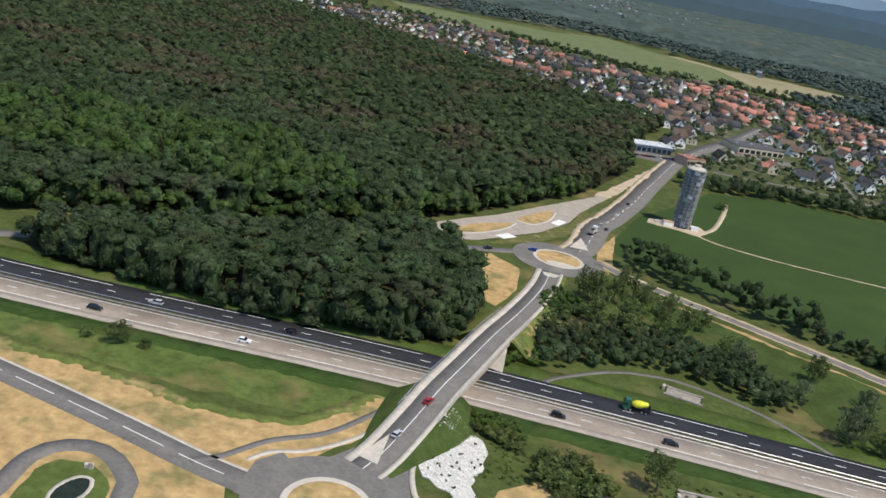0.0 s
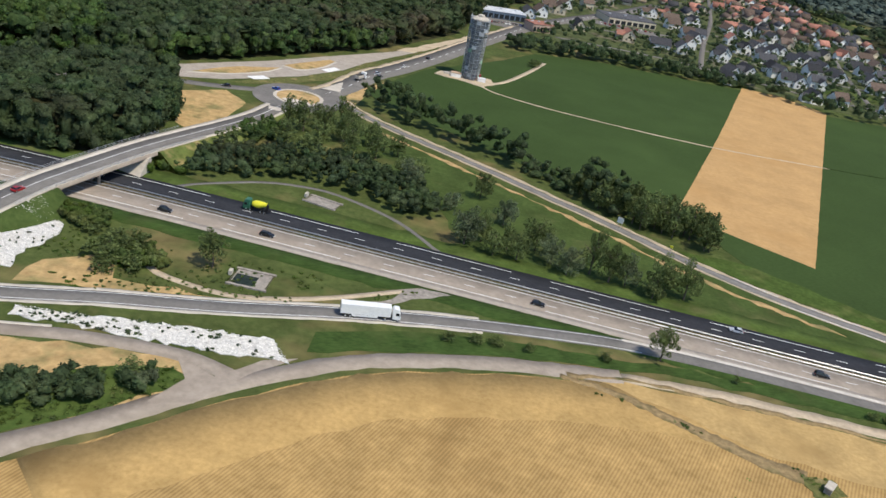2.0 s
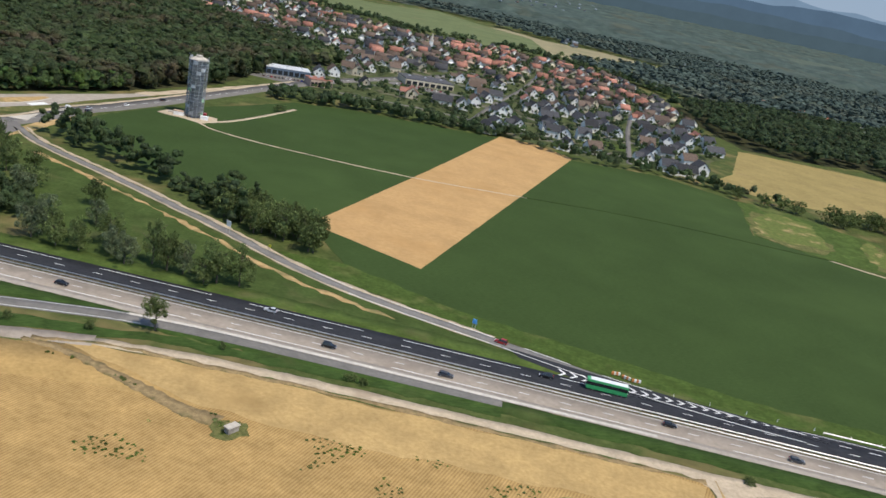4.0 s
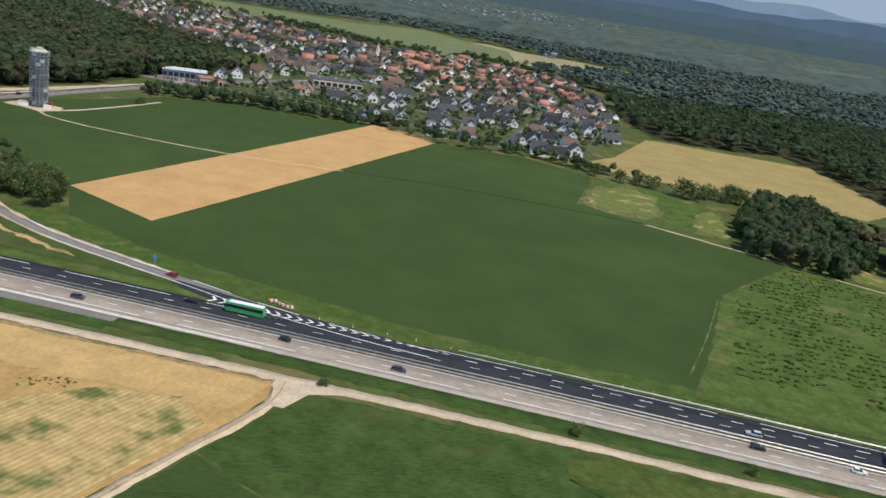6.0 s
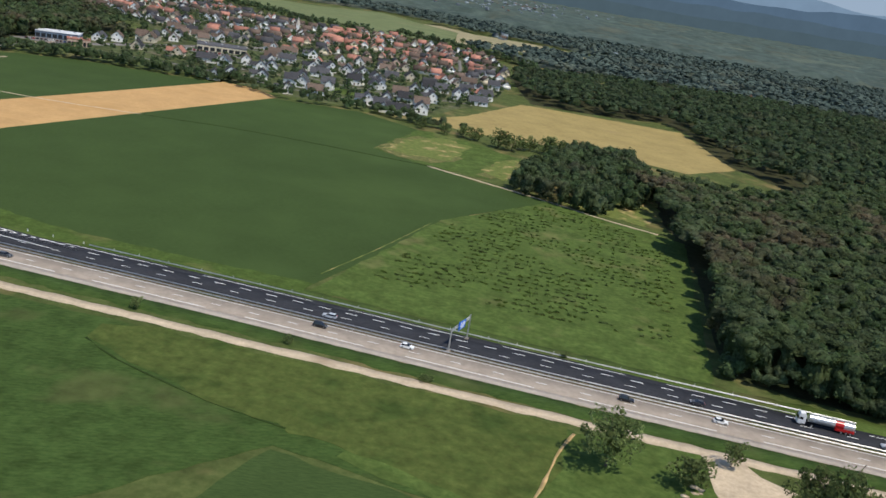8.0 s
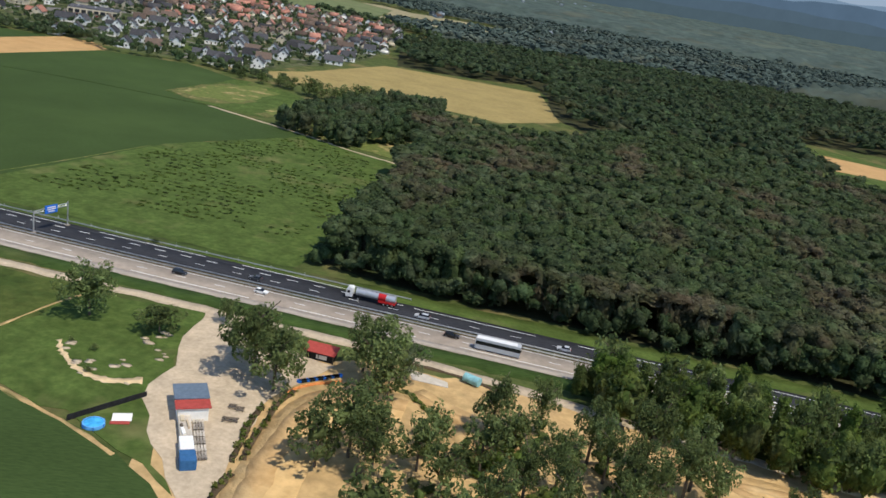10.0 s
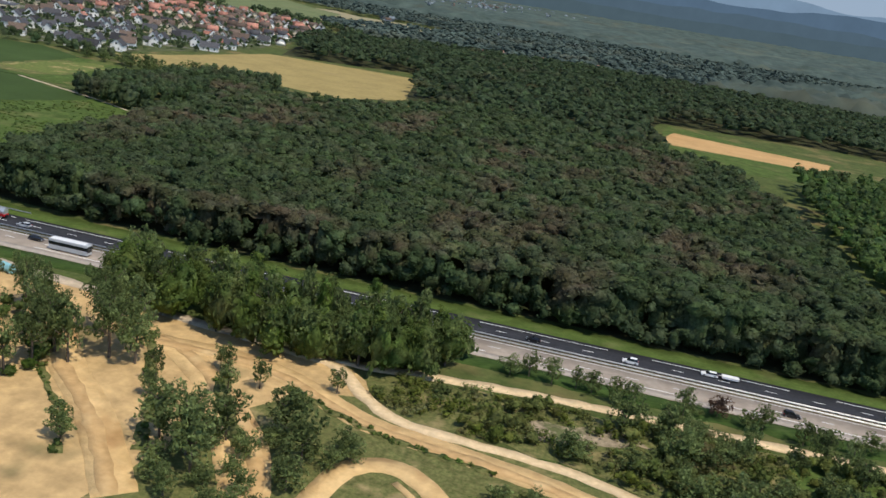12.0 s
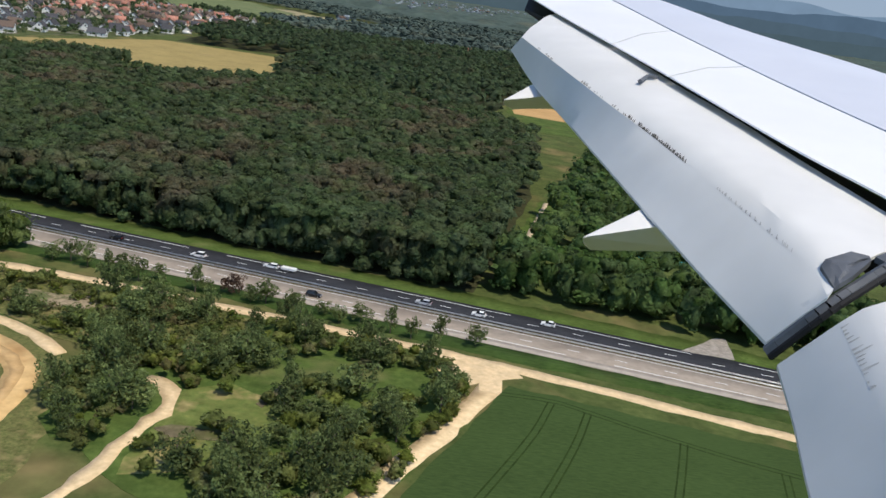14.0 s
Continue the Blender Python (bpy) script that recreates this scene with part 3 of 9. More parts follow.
def trunk_mesh(seed):
    rg = np.random.RandomState(seed)
    bm = bmesh.new()
    tube(bm, (0, 0, -0.02), (0.01, 0, 0.45), 0.022, 0.015, 7)
    tube(bm, (0.01, 0, 0.43), (0.02, 0.01, 0.75), 0.015, 0.006, 6)
    for i in range(5):
        a = i * 1.257 + rg.rand()
        z0 = 0.3 + 0.08 * i
        tube(bm, (0, 0, z0), (0.22 * math.cos(a), 0.22 * math.sin(a), z0 + 0.2), 0.009, 0.004, 5)
    return finish("trunk", bm, M["bark"])


TRUNK_MESH = [trunk_mesh(i) for i in range(3)]
tree_rng = random.Random(5)


@functools.lru_cache(None)
def in_leaf(shape, leaf):
    """The same crown in another foliage."""
    me = shape.copy()
    me.materials[0] = M[leaf]
    return me


def tree(x, y, h, r, label="broad green leafy tree standing in grass", group="", clear=0.22, name="tree", z=0.0, fine=False, leaf=None):
    """A tree h high with a crown of radius r, whose foliage starts at clear of its height."""
    top = new(name)
    top.matrix_basis = pose(x, y, z, 0, 0, tree_rng.uniform(0, 360))
    tagged(top, label, "tree" if name == "tree" else name, group)
    share("trunk", TRUNK_MESH[tree_rng.randrange(3)], top, Matrix.Diagonal((h, h, h, 1)))
    ch = h * (1 - clear) / 2 / 0.97
    shape = CROWN_FINE[tree_rng.randrange(4)] if fine else CROWN_MESH[tree_rng.randrange(8)]
    share("crown", in_leaf(shape, leaf) if leaf else shape, top, Matrix.Translation((0, 0, h - ch)) @ Matrix.Diagonal((r * tree_rng.uniform(0.9, 1.2), r * tree_rng.uniform(0.9, 1.2), ch, 1)))
    return top


def bush(x, y, h, r, label="low rounded green bush in the grass", group=""):
    return tree(x, y, h, r, label, group, clear=0.0, name="bush")

# ---- ground and fields ----
bm = bmesh.new()
bmesh.ops.create_grid(bm, x_segments=40, y_segments=40, size=5200, matrix=Matrix.Translation((250, 1500, 0)))
structure("ground", finish("ground", bm, M["ground"]), "green grassy plain with dry patches reaching the horizon", "ground")

field("meadow", [(-130, 119), (-95, 117), (-60, 117.5), (-14, 120.5), (-18, 112), (-26, 106), (-47, 104.5), (-75, 106), (-130, 112)], 0.03, M["meadow_dry"], "mown green meadow beside the motorway", "meadow")
DRY_EDGE = [(-130, 112), (-95, 106.5), (-74.5, 103.9), (-67, 103.5), (-60, 103.8), (-51, 102.3), (-43.6, 101.1), (-35.3, 101.7), (-28.5, 103.8), (-23.4, 109.4), (-20, 116.5)]
field("dry_ground", DRY_EDGE + [(-14.5, 116), (-16, 108), (-22, 98), (-27, 90), (-36, 89), (-50, 92.5), (-70, 97), (-110, 105), (-130, 108)], 0.035, M["dry"], "bare ochre earth strip with dry grass", "dry ground", 0.3, 2.0)
structure("grass_edge", ribbon("grass_edge", DRY_EDGE, 2.4, 0.045, M["verge_dry"], ragged=1.0, step=0.8), "sparse dry grass where the meadow meets bare earth", "grass")
field("dry_ground", [(-110, 50), (-110, 100), (-70, 95.5), (-50, 91), (-31, 86), (-25, 76), (-22, 55)], 0.03, M["dry"], "dry yellow grass with bare ochre earth", "dry ground", 0.8)
field("dry_ground", [(-20, 55), (-14, 76), (-8, 75.5), (16, 83), (32, 85.5), (36, 80), (28, 71), (12, 66), (10, 50)], 0.03, M["dry"], "dry yellow grass bank beside the service road", "dry ground", 0.8)
field("dry_ground", [(-10.5, 166.5), (-19.7, 187.8), (-11.6, 196), (-4, 190), (-3.2, 176), (-6.5, 164)], 0.03, M["dry"], "triangle of dry grass beside the bridge road", "dry ground")
field("dry_ground", [(2, 100), (10, 106), (13, 100), (22, 102), (28, 102), (14, 96.5), (2, 93)], 0.03, M["dry"], "worn dry bank between slip road and bushes", "dry ground", 0.8)
field("wheat_field", [(14, 30), (15, 52), (24, 62), (31.6, 70.6), (37.8, 78.4), (44, 85.2), (50.8, 91.4), (58.4, 96.4), (73, 102.6), (88, 107), (110, 109.3), (144, 110.2), (176, 110.8), (181, 110.4), (181.9, 106), (180.5, 99), (177.4, 90.5), (173.8, 79.6), (164, 50), (157, 30)], 0.05, M["wheat"], "ripe golden wheat field with tractor lines", "field", 0.3)
field("crop_field", [(16, 222), (50, 201), (72, 189), (100, 185), (114, 164), (140, 153), (170, 147), (200, 141.5), (248, 142), (254, 165), (261, 203), (286, 246), (264, 252), (245, 262), (224, 273), (229, 322), (200, 338), (166, 330), (140, 343), (105, 338), (78, 334), (55, 322), (46, 300), (26, 262)], 0.04, M["crop"], "dense dark green crop field beyond the motorway", "field", 0.3)
field("grain_field", [(100.5, 185.5), (129, 172), (166, 334), (150, 347), (136, 347), (118, 262)], 0.07, M["tan_crop"], "bare orange-tan rectangle of ripe grain", "field", 0.08)
field("scrub_field", [(248.5, 139), (322, 136), (322, 148), (324, 228), (301, 239), (286, 246), (261, 203)], 0.05, M["scrub"], "rough bright green field with rows of shrubs", "field")
field("scrub_field", [(224.5, 272.8), (245, 262.6), (265, 260), (274, 300), (240, 324), (229, 322)], 0.06, M["scrub"], "green scrub patch beside the crop", "field", 1.0)
field("scrub_field", [(224.3, 276.3), (230, 271), (237, 267), (245.2, 267.3), (251.9, 280.4), (250.2, 307.6), (239.8, 310.4), (230.4, 310.1)], 0.075, M["scrub_dry"], "weedy patch of yellow and green scrub", "field", 2.0)
field("scrub_field", [(260.5, 263.5), (266, 261.5), (270, 272), (272.5, 288), (271.5, 300), (264.8, 286.9)], 0.08, M["scrub_dry"], "small yellow weedy patch before the copse", "field", 1.5)
field("grain_field", [(223, 350), (238, 378), (256, 452), (262, 454), (340, 457), (356, 368), (334, 338), (306, 345), (246, 338)], 0.05, M["yellow_crop"], "pale yellow grain field behind the trees", "field")
field("meadow", [(276, 109.6), (299, 108), (317, 110.5), (319.5, 98), (321.5, 92), (321, 87), (322, 83.4), (325, 80), (328, 74.6), (334, 67.4), (325, 72.4), (318, 76), (293, 82), (284, 84), (270, 88)], 0.07, M["scrub"], "worn green meadow beside the yard", "meadow", 0.8)
field("meadow", [(186, 110.2), (275, 110), (299, 109), (299, 90), (293, 82), (284, 84), (262, 87), (240, 60), (205, 60), (197, 77), (190, 83), (179.2, 88.6), (180.2, 92), (182.4, 98), (184, 105)], 0.04, M["meadow"], "green meadow beside the farm track", "meadow")
field("crop_field", [(164, 40), (175.7, 79), (179, 88.2), (190, 82.5), (197, 76.5), (206, 55), (205, 30)], 0.05, M["crop"], "dark green crop field with a rounded corner", "field")
field("crop_field", [(245, 30), (262, 86), (284, 83), (293, 81), (318, 75), (325, 72), (331, 68.4), (335, 64.6), (337.5, 58), (338, 40)], 0.05, M["crop"], "smooth dark green crop beside a grass line", "field")
field("crop_field", [(510, 101.8), (530, 101.2), (580, 100), (590, 30), (497, 30), (504.5, 75), (508.5, 94)], 0.05, M["crop"], "dark green crop with tractor lines and pale track", "field")
field("field", [(466, 383), (488, 333), (530, 340), (545, 400), (474, 446)], 0.05, M["verge"], "light green field among woods", "field")
field("grain_field", [(468, 390), (471, 378), (536, 375), (544, 402), (476, 420)], 0.08, M["tan_crop"], "narrow strip of orange-tan grain", "field")
field("rough_ground", [(398, 40), (470, 40), (470, 60), (463, 82), (440, 90), (424, 95), (412, 92), (404, 76)], 0.035, M["scrub_dry"], "rough grass and dry earth round the sand lanes", "ground", 1.0)
field("sand_ground", [(327, 72), (327, 60), (404, 40), (404, 60), (406, 76), (412, 88), (424, 93), (424, 97), (412, 104), (395, 105.5), (366, 107.5), (348, 108), (334, 104), (331, 96)], 0.03, M["sand_rough"], "dry sandy ground of a motocross course", "ground", 1.5)
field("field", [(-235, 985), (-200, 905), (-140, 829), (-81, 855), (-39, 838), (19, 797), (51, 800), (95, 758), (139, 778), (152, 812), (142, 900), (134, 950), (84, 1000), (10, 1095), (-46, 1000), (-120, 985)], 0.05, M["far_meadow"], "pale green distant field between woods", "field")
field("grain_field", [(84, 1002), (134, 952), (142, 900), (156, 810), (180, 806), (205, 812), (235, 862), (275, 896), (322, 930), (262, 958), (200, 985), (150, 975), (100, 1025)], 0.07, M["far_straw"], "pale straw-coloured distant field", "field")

# ---- motorway ----
HW = [(-260, 112.0), (-160, 120.0), (-75, 124.2), (-30, 127.6), (0, 128.8), (50, 129.0), (100, 129.0), (150, 128.8), (230, 127.5), (294, 125.4), (370, 124.2), (420, 123.2), (476, 122.4), (530, 121.2), (620, 118.5), (760, 112.0)]
# offsets from the median line: + is the far side
structure("road_far", ribbon("road_far", HW, 5.9, 0.09, M["asphalt"], off=3.6), "fresh black asphalt motorway carriageway", "road")
structure("road_near", ribbon("road_near", HW, 6.9, 0.09, M["concrete"], off=-4.35), "worn beige concrete motorway carriageway", "road")
structure("median", ribbon("median", HW, 1.7, 0.06, M["median_soil"], off=-0.1), "narrow median strip of brown earth", "median")
structure("verge_far", ribbon("verge_far", HW, 5.0, 0.055, M["verge"], off=9.0, ragged=1.2), "bright green grass verge along the motorway", "verge")
structure("verge_near", ribbon("verge_near", HW, 4.2, 0.055, M["meadow"], off=-9.8, ragged=1.0), "green grass strip along the motorway", "verge")
HM = tagged(new("road_marking"), "white painted motorway lane lines", "road marking", kind="structure")
for nm, me in (("far_edge_line", dashes("lane_line", HW, 5.55, 21.0, 7.0, 0.16, 0.10, M["paint"], end=466)), ("far_edge_line", dashes("lane_line", HW, 5.55, 21.0, 7.0, 0.16, 0.10, M["paint"], start=606)), ("merge_line", dashes("lane_line", HW, 5.6, 2.1, 2.9, 0.2, 0.105, M["paint"], start=468, end=604)), ("merge_edge_line", dashes("lane_line", HW, 7.35, 21.0, 7.0, 0.16, 0.105, M["paint"], start=462, end=598)), ("far_lane_line", dashes("lane_line", HW, 3.3, 1.8, 5.2, 0.14, 0.10, M["paint"])), ("far_inner_line", dashes("lane_line", HW, 1.0, 400, 0.1, 0.12, 0.10, M["paint"])),
               ("near_inner_line", dashes("lane_line", HW, -1.35, 400, 0.1, 0.14, 0.10, M["paint"])), ("near_lane_line", dashes("lane_line", HW, -3.5, 1.8, 5.2, 0.14, 0.10, M["paint"])), ("near_edge_line", dashes("lane_line", HW, -5.6, 21.0, 7.0, 0.16, 0.10, M["paint"]))):
    o = new("lane_line", me)
    o.parent = HM
structure("road_merge", ribbon("road_merge", [(192, 133.6), (204, 134.5), (230, 134.3), (294, 132.2), (318, 131.3), (338, 129.8)], 2.6, 0.088, M["asphalt"]), "fresh black asphalt merging lane", "road")
structure("hard_shoulder", ribbon("hard_shoulder", HW, 1.7, 0.097, M["shoulder"], off=-6.9), "pale concrete hard shoulder", "road")

field("verge", [(100, 163.5), (114, 164.6), (140, 153.6), (170, 147.6), (200, 142.2), (248, 142.6), (248, 135), (205, 136), (170, 139.6), (146, 145.4), (130, 149.8), (116, 154.4), (101, 161.4)], 0.058, M["verge_tall"], "tall green grass between crop and motorway", "verge", 0.5)
field("meadow", [(26, 191), (52, 182), (75, 170), (100, 156.5), (128, 146), (158, 138), (100, 137.6), (60, 138), (54, 150), (44, 163), (30, 172), (20, 186)], 0.035, M["verge_mid"], "green grass between slip road and tree belt", "meadow", 0.8)

# ---- slip roads, roundabouts and bridge road ----
RB1, RB2 = (-18.2, 87.0), (4.5, 203.5)


def disc(name, cx, cy, r, z, material, r_in=0.0, n=48, squash=1.0, drop=0.3):
    bm = bmesh.new()
    o = [bm.verts.new((cx + r * math.cos(i * 2 * math.pi / n), cy + r * squash * math.sin(i * 2 * math.pi / n), z)) for i in range(n)]
    ol = [bm.verts.new((v.co.x, v.co.y, z - drop)) for v in o]
    if r_in:
        q = [bm.verts.new((cx + r_in * math.cos(i * 2 * math.pi / n), cy + r_in * squash * math.sin(i * 2 * math.pi / n), z)) for i in range(n)]
        for i in range(n):
            bm.faces.new((q[i - 1], o[i - 1], o[i], q[i]))
    else:
        bm.faces.new(o)
    for i in range(n):
        bm.faces.new((o[i - 1], ol[i - 1], ol[i], o[i]))
    return finish(name, bm, material)


for cx, cy, ro, ri, nm in ((*RB1, 10.6, 5.8, "a"), (*RB2, 11.5, 6.4, "b")):
    structure("roundabout", disc("roundabout", cx, cy, ro, 0.10, M["old_asphalt"], ri - 0.4), "grey asphalt roundabout ring", "roundabout")
    structure("roundabout_kerb", disc("kerb", cx, cy, ri, 0.22, M["pale_concrete"], ri - 0.9), "pale concrete kerb ring of a roundabout", "kerb")
    structure("roundabout_island", disc("island", cx, cy, ri - 0.7, 0.20, M["dry"]), "dry grass island inside the roundabout", "island")
    structure("roundabout_apron", disc("apron", cx + 0.9, cy - ri + 2.55, 3.7, 0.215, M["pale_concrete"], squash=0.45), "pale bare patch on the roundabout island", "island")

field("road_mouth", [(-21, 97.2), (-18.2, 101.5), (-15.6, 104.5), (-11.4, 103.5), (-10.4, 99), (-9.2, 94.5), (-8.4, 92.2), (-8.2, 87.8), (-14, 90)], 0.105, M["old_asphalt"], "flared asphalt mouth of the bridge road", "road", 0.1)
field("road_mouth", [(-29.5, 92), (-27, 95.5), (-23, 92), (-24, 84), (-29.5, 84.8)], 0.106, M["old_asphalt"], "flared asphalt mouth of the country road", "road", 0.1)
field("road_mouth", [(-19.5, 72), (-16.2, 74.4), (-12.3, 77.6), (-9.6, 80.2), (-7.4, 85), (-12, 84), (-20, 79), (-23.5, 77.4)], 0.107, M["old_asphalt"], "flared asphalt mouth of the roundabout", "road", 0.1)
for kl in ([(-30.5, 91.8), (-28.5, 94.8), (-24.5, 97.0), (-20.8, 100.8), (-17.4, 106)], [(-10.2, 106.2), (-9.9, 99.2), (-8.6, 94.4), (-7.3, 92), (-7.2, 88.6)], [(-19.5, 70.6), (-15.8, 73.3), (-11.9, 76.9)], [(-8.9, 80.2), (-6.6, 84.6), (-4, 85.8), (2, 87.4)]):
    structure("kerb", ribbon("kerb", kl, 0.75, 0.13, M["pale_concrete"], step=1.0), "pale concrete kerb and footway edge", "kerb")
structure("road", ribbon("road_south", [(-20.2, 79.5), (-22.4, 73), (-26, 64), (-32, 50), (-40, 36)], 4.6, 0.085, M["old_asphalt"]), "grey road leaving the roundabout southwards", "road")
structure("cycle_path", ribbon("cycle_path", [(-37, 88.5), (-33.8, 91.2), (-29.6, 97.2), (-23.2, 102.6), (-18.6, 110.5), (-15.6, 117)], 1.1, 0.09, M["old_asphalt"], step=1.0), "grey cycle path beside the roundabout", "path")
field("grass_island", [(-8.6, 92), (-7.6, 88.6), (-5, 89.2), (-6, 91)], 0.12, M["dry"], "small dry grass corner between roads", "island", 0.1)
BR = [(-16.0, 96.5, 0.1), (-14.2, 101, 0.7), (-11.6, 110, 2.4), (-9.9, 118, 3.1), (-7.6, 128, 3.3), (-4.6, 142, 3.2), (-1.5, 156, 2.5), (1.0, 170, 1.4), (2.6, 182, 0.5), (3.4, 193, 0.1)]
structure("bridge_road", ribbon("bridge_road", BR, 4.6, 0.02, M["old_asphalt"], drop=0.5), "grey asphalt road climbing over the bridge", "road")
structure("pavement", ribbon("bridge_pavement", BR, 1.3, 0.10, M["pale_concrete"], off=2.9, drop=0.6), "pale concrete footway on the bridge", "pavement")
structure("pavement", ribbon("bridge_pavement", BR, 0.7, 0.10, M["pale_concrete"], off=-2.6, drop=0.6), "pale concrete bridge kerb", "pavement")
structure("road_marking", dashes("road_marking", BR, 0.2, 60, 0.1, 0.13, 0.035, M["paint"]), "white centre line on the bridge road", "road marking")
F_RD = [(14, 209), (22, 202), (31.3, 196.5), (51.5, 186.5), (70, 176.8), (86.5, 167.8), (101, 159), (115.6, 152), (130, 147.5), (146.7, 143.2), (170.5, 137.0), (195, 133.6), (226, 132.3)]
structure("slip_road", ribbon("slip_road", F_RD, (1.9, 3.3), 0.08, M["mid_asphalt"]), "grey motorway slip road with pale edges", "road")
structure("bare_ground", ribbon("bare_strip", F_RD[2:9], 1.3, 0.06, M["dry"], off=-5.2, ragged=1.4), "ochre strip of dry grass beside the slip road", "ground")
structure("kerb", ribbon("kerb", F_RD[:10], 1.0, 0.10, M["gravel"], off=1.75, ragged=0.7), "pale gravel edge of the slip road", "kerb")
structure("kerb", ribbon("kerb", F_RD[:10], 0.5, 0.10, M["gravel"], off=-1.45, ragged=0.3), "pale gravel edge of the slip road", "kerb")
chev = tagged(new("road_marking"), "white painted chevrons where the slip road meets the motorway", "road marking", kind="structure")
for i in range(22):
    u = i / 21
    x = 160 + 44 * u
    wd = 2.2 * (1 - u) + 0.35
    yc = 136.4 - 1.9 * u
    bm = bmesh.new()
    for sgn in (1, -1):
        v = [bm.verts.new(c) for c in ((x, yc, 0.125), (x + 0.55, yc, 0.125), (x - 0.5, yc + sgn * wd / 2, 0.125), (x - 1.05, yc + sgn * wd / 2, 0.125))]
        f_ = bm.faces.new(v)
        if f_.normal.z < 0 or sgn > 0:
            bmesh.ops.reverse_faces(bm, faces=[f_])
    bmesh.ops.recalc_face_normals(bm, faces=bm.faces)
    part("chevron", bm, M["paint"], chev)
field("road_mouth", [(150, 141.6), (170, 138.3), (206, 134.6), (206, 133), (165, 134.2), (152, 138.6)], 0.10, M["asphalt"], "fresh black asphalt between slip road and motorway", "road", 0.05)
structure("road_marking", dashes("road_marking", F_RD, -1.5, 200, 1, 0.2, 0.13, M["paint"], start=120, end=205), "white edge line of the slip road", "road marking")
structure("road_marking", dashes("road_marking", F_RD, 1.5, 9, 6, 0.2, 0.13, M["paint"], start=110, end=205), "white edge line of the slip road", "road marking")
G_RD = [(-8.5, 87.0), (0, 88.6), (6.5, 91), (16, 95), (30, 100), (43, 105.6), (53.5, 109.6), (66, 113.6), (79, 117), (90, 119.2), (110, 120.4), (150, 120.6)]
structure("slip_road", ribbon("slip_road", G_RD, 3.4, 0.085, M["old_asphalt"]), "grey asphalt slip road joining the motorway", "road")
for o_ in (1.35, -1.35):
    structure("road_marking", dashes("road_marking", G_RD, o_, 120, 0.1, 0.13, 0.10, M["paint"], end=105), "white edge line on the slip road", "road marking")
structure("kerb", ribbon("kerb", G_RD[:8], 0.7, 0.10, M["pale_concrete"], off=2.1, ragged=0.3), "pale concrete slip road edge", "kerb")
structure("kerb", ribbon("kerb", G_RD[:8], 0.6, 0.10, M["pale_concrete"], off=-2.0, ragged=0.3), "pale concrete slip road edge", "kerb")
field("dry_ground", [(-10, 82), (-7.6, 78.6), (-2.2, 80.6), (-3.9, 86), (-7, 84.8)], 0.05, M["dry"], "dry grass corner beside the roundabout", "dry ground", 0.2)
for kl in ([(-10.6, 82.2), (-10, 79.6), (-7.6, 78.5), (-2, 80.2), (6, 82.8), (13, 85.2)],):
    structure("kerb", ribbon("kerb", kl, 0.55, 0.13, M["pale_concrete"], step=1.0), "pale concrete kerb and footway edge", "kerb")
I_RD = [(-160, 112), (-110, 105), (-69.6, 96.6), (-49.6, 92), (-36, 88.5), (-28, 87)]
structure("road", ribbon("road_west", I_RD, 4.2, 0.08, M["old_asphalt"]), "grey two-lane country road with white centre line", "road")
structure("road_marking", dashes("road_marking", I_RD, 0.0, 7, 2.5, 0.15, 0.10, M["paint"]), "white broken centre line", "road marking")
structure("kerb", ribbon("kerb", I_RD, 0.5, 0.09, M["pale_concrete"], off=2.3), "pale road edge", "kerb")
C_RD = [(9, 212), (11.5, 222), (14, 240), (18.3, 253), (25.5, 280), (31, 305), (38, 335), (46, 368), (62, 415), (85, 470), (110, 540)]
structure("road", ribbon("road_north", C_RD, 7.5, 0.08, M["old_asphalt"]), "wide grey road towards the village", "road")
structure("road_marking", dashes("road_marking", C_RD, 0.0, 3, 3, 0.2, 0.10, M["paint"]), "white broken centre line", "road marking")
structure("pavement", ribbon("pavement", C_RD[:8], 1.6, 0.11, M["gravel"], off=4.6, ragged=0.8), "pale sandy footway beside the road", "pavement")
D_RD = [(-4, 203.5), (-12, 199), (-20, 195.5), (-28, 193), (-40, 183), (-60, 168), (-80, 153.5), (-100, 139.8), (-150, 112), (-220, 90)]
structure("road", ribbon("road_wood", D_RD, 3.2, 0.08, M["old_asphalt"]), "grey road running behind the wood", "road")
field("lay_by", [(-40, 193), (-31.9, 205.5), (-14.1, 230), (-1.8, 251.5), (12.6, 276.5), (15.5, 284), (18.5, 282), (13, 266), (8.6, 252.8), (5.8, 238.9), (-2.1, 222), (-16, 204), (-27.7, 195.8), (-34, 190)], 0.07, M["shoulder"], "pale disused road widening with grass islands", "road", 0.2)
for pts in ([(-25.5, 203), (-22, 211), (-17.5, 218.5), (-8.5, 226.4), (-10.5, 219), (-16.5, 210)], [(-9.2, 229), (-5, 238.5), (-0.8, 246.5), (1.4, 245.6), (0, 236), (-4, 228.4)]):
    field("traffic_island", pts, 0.12, M["dry"], "dry grass island on the disused road", "island", 0.2)
    c = np.mean(pts, axis=0)
    structure("kerb", ribbon("kerb", list(pts[3:]) + [pts[0]], 0.7, 0.15, M["pale_concrete"], step=1.0), "white kerb of a traffic island", "kerb")
field("paint_patch", [(-12.5, 211), (-9.5, 215), (-7, 213.6), (-10, 209.8)], 0.12, M["paint"], "white painted patch on the disused road", "marking", 0.05)
field("paint_patch", [(0.6, 234), (2.8, 239.5), (5, 238.4), (3, 233)], 0.12, M["paint"], "white painted patch on the disused road", "marking", 0.05)
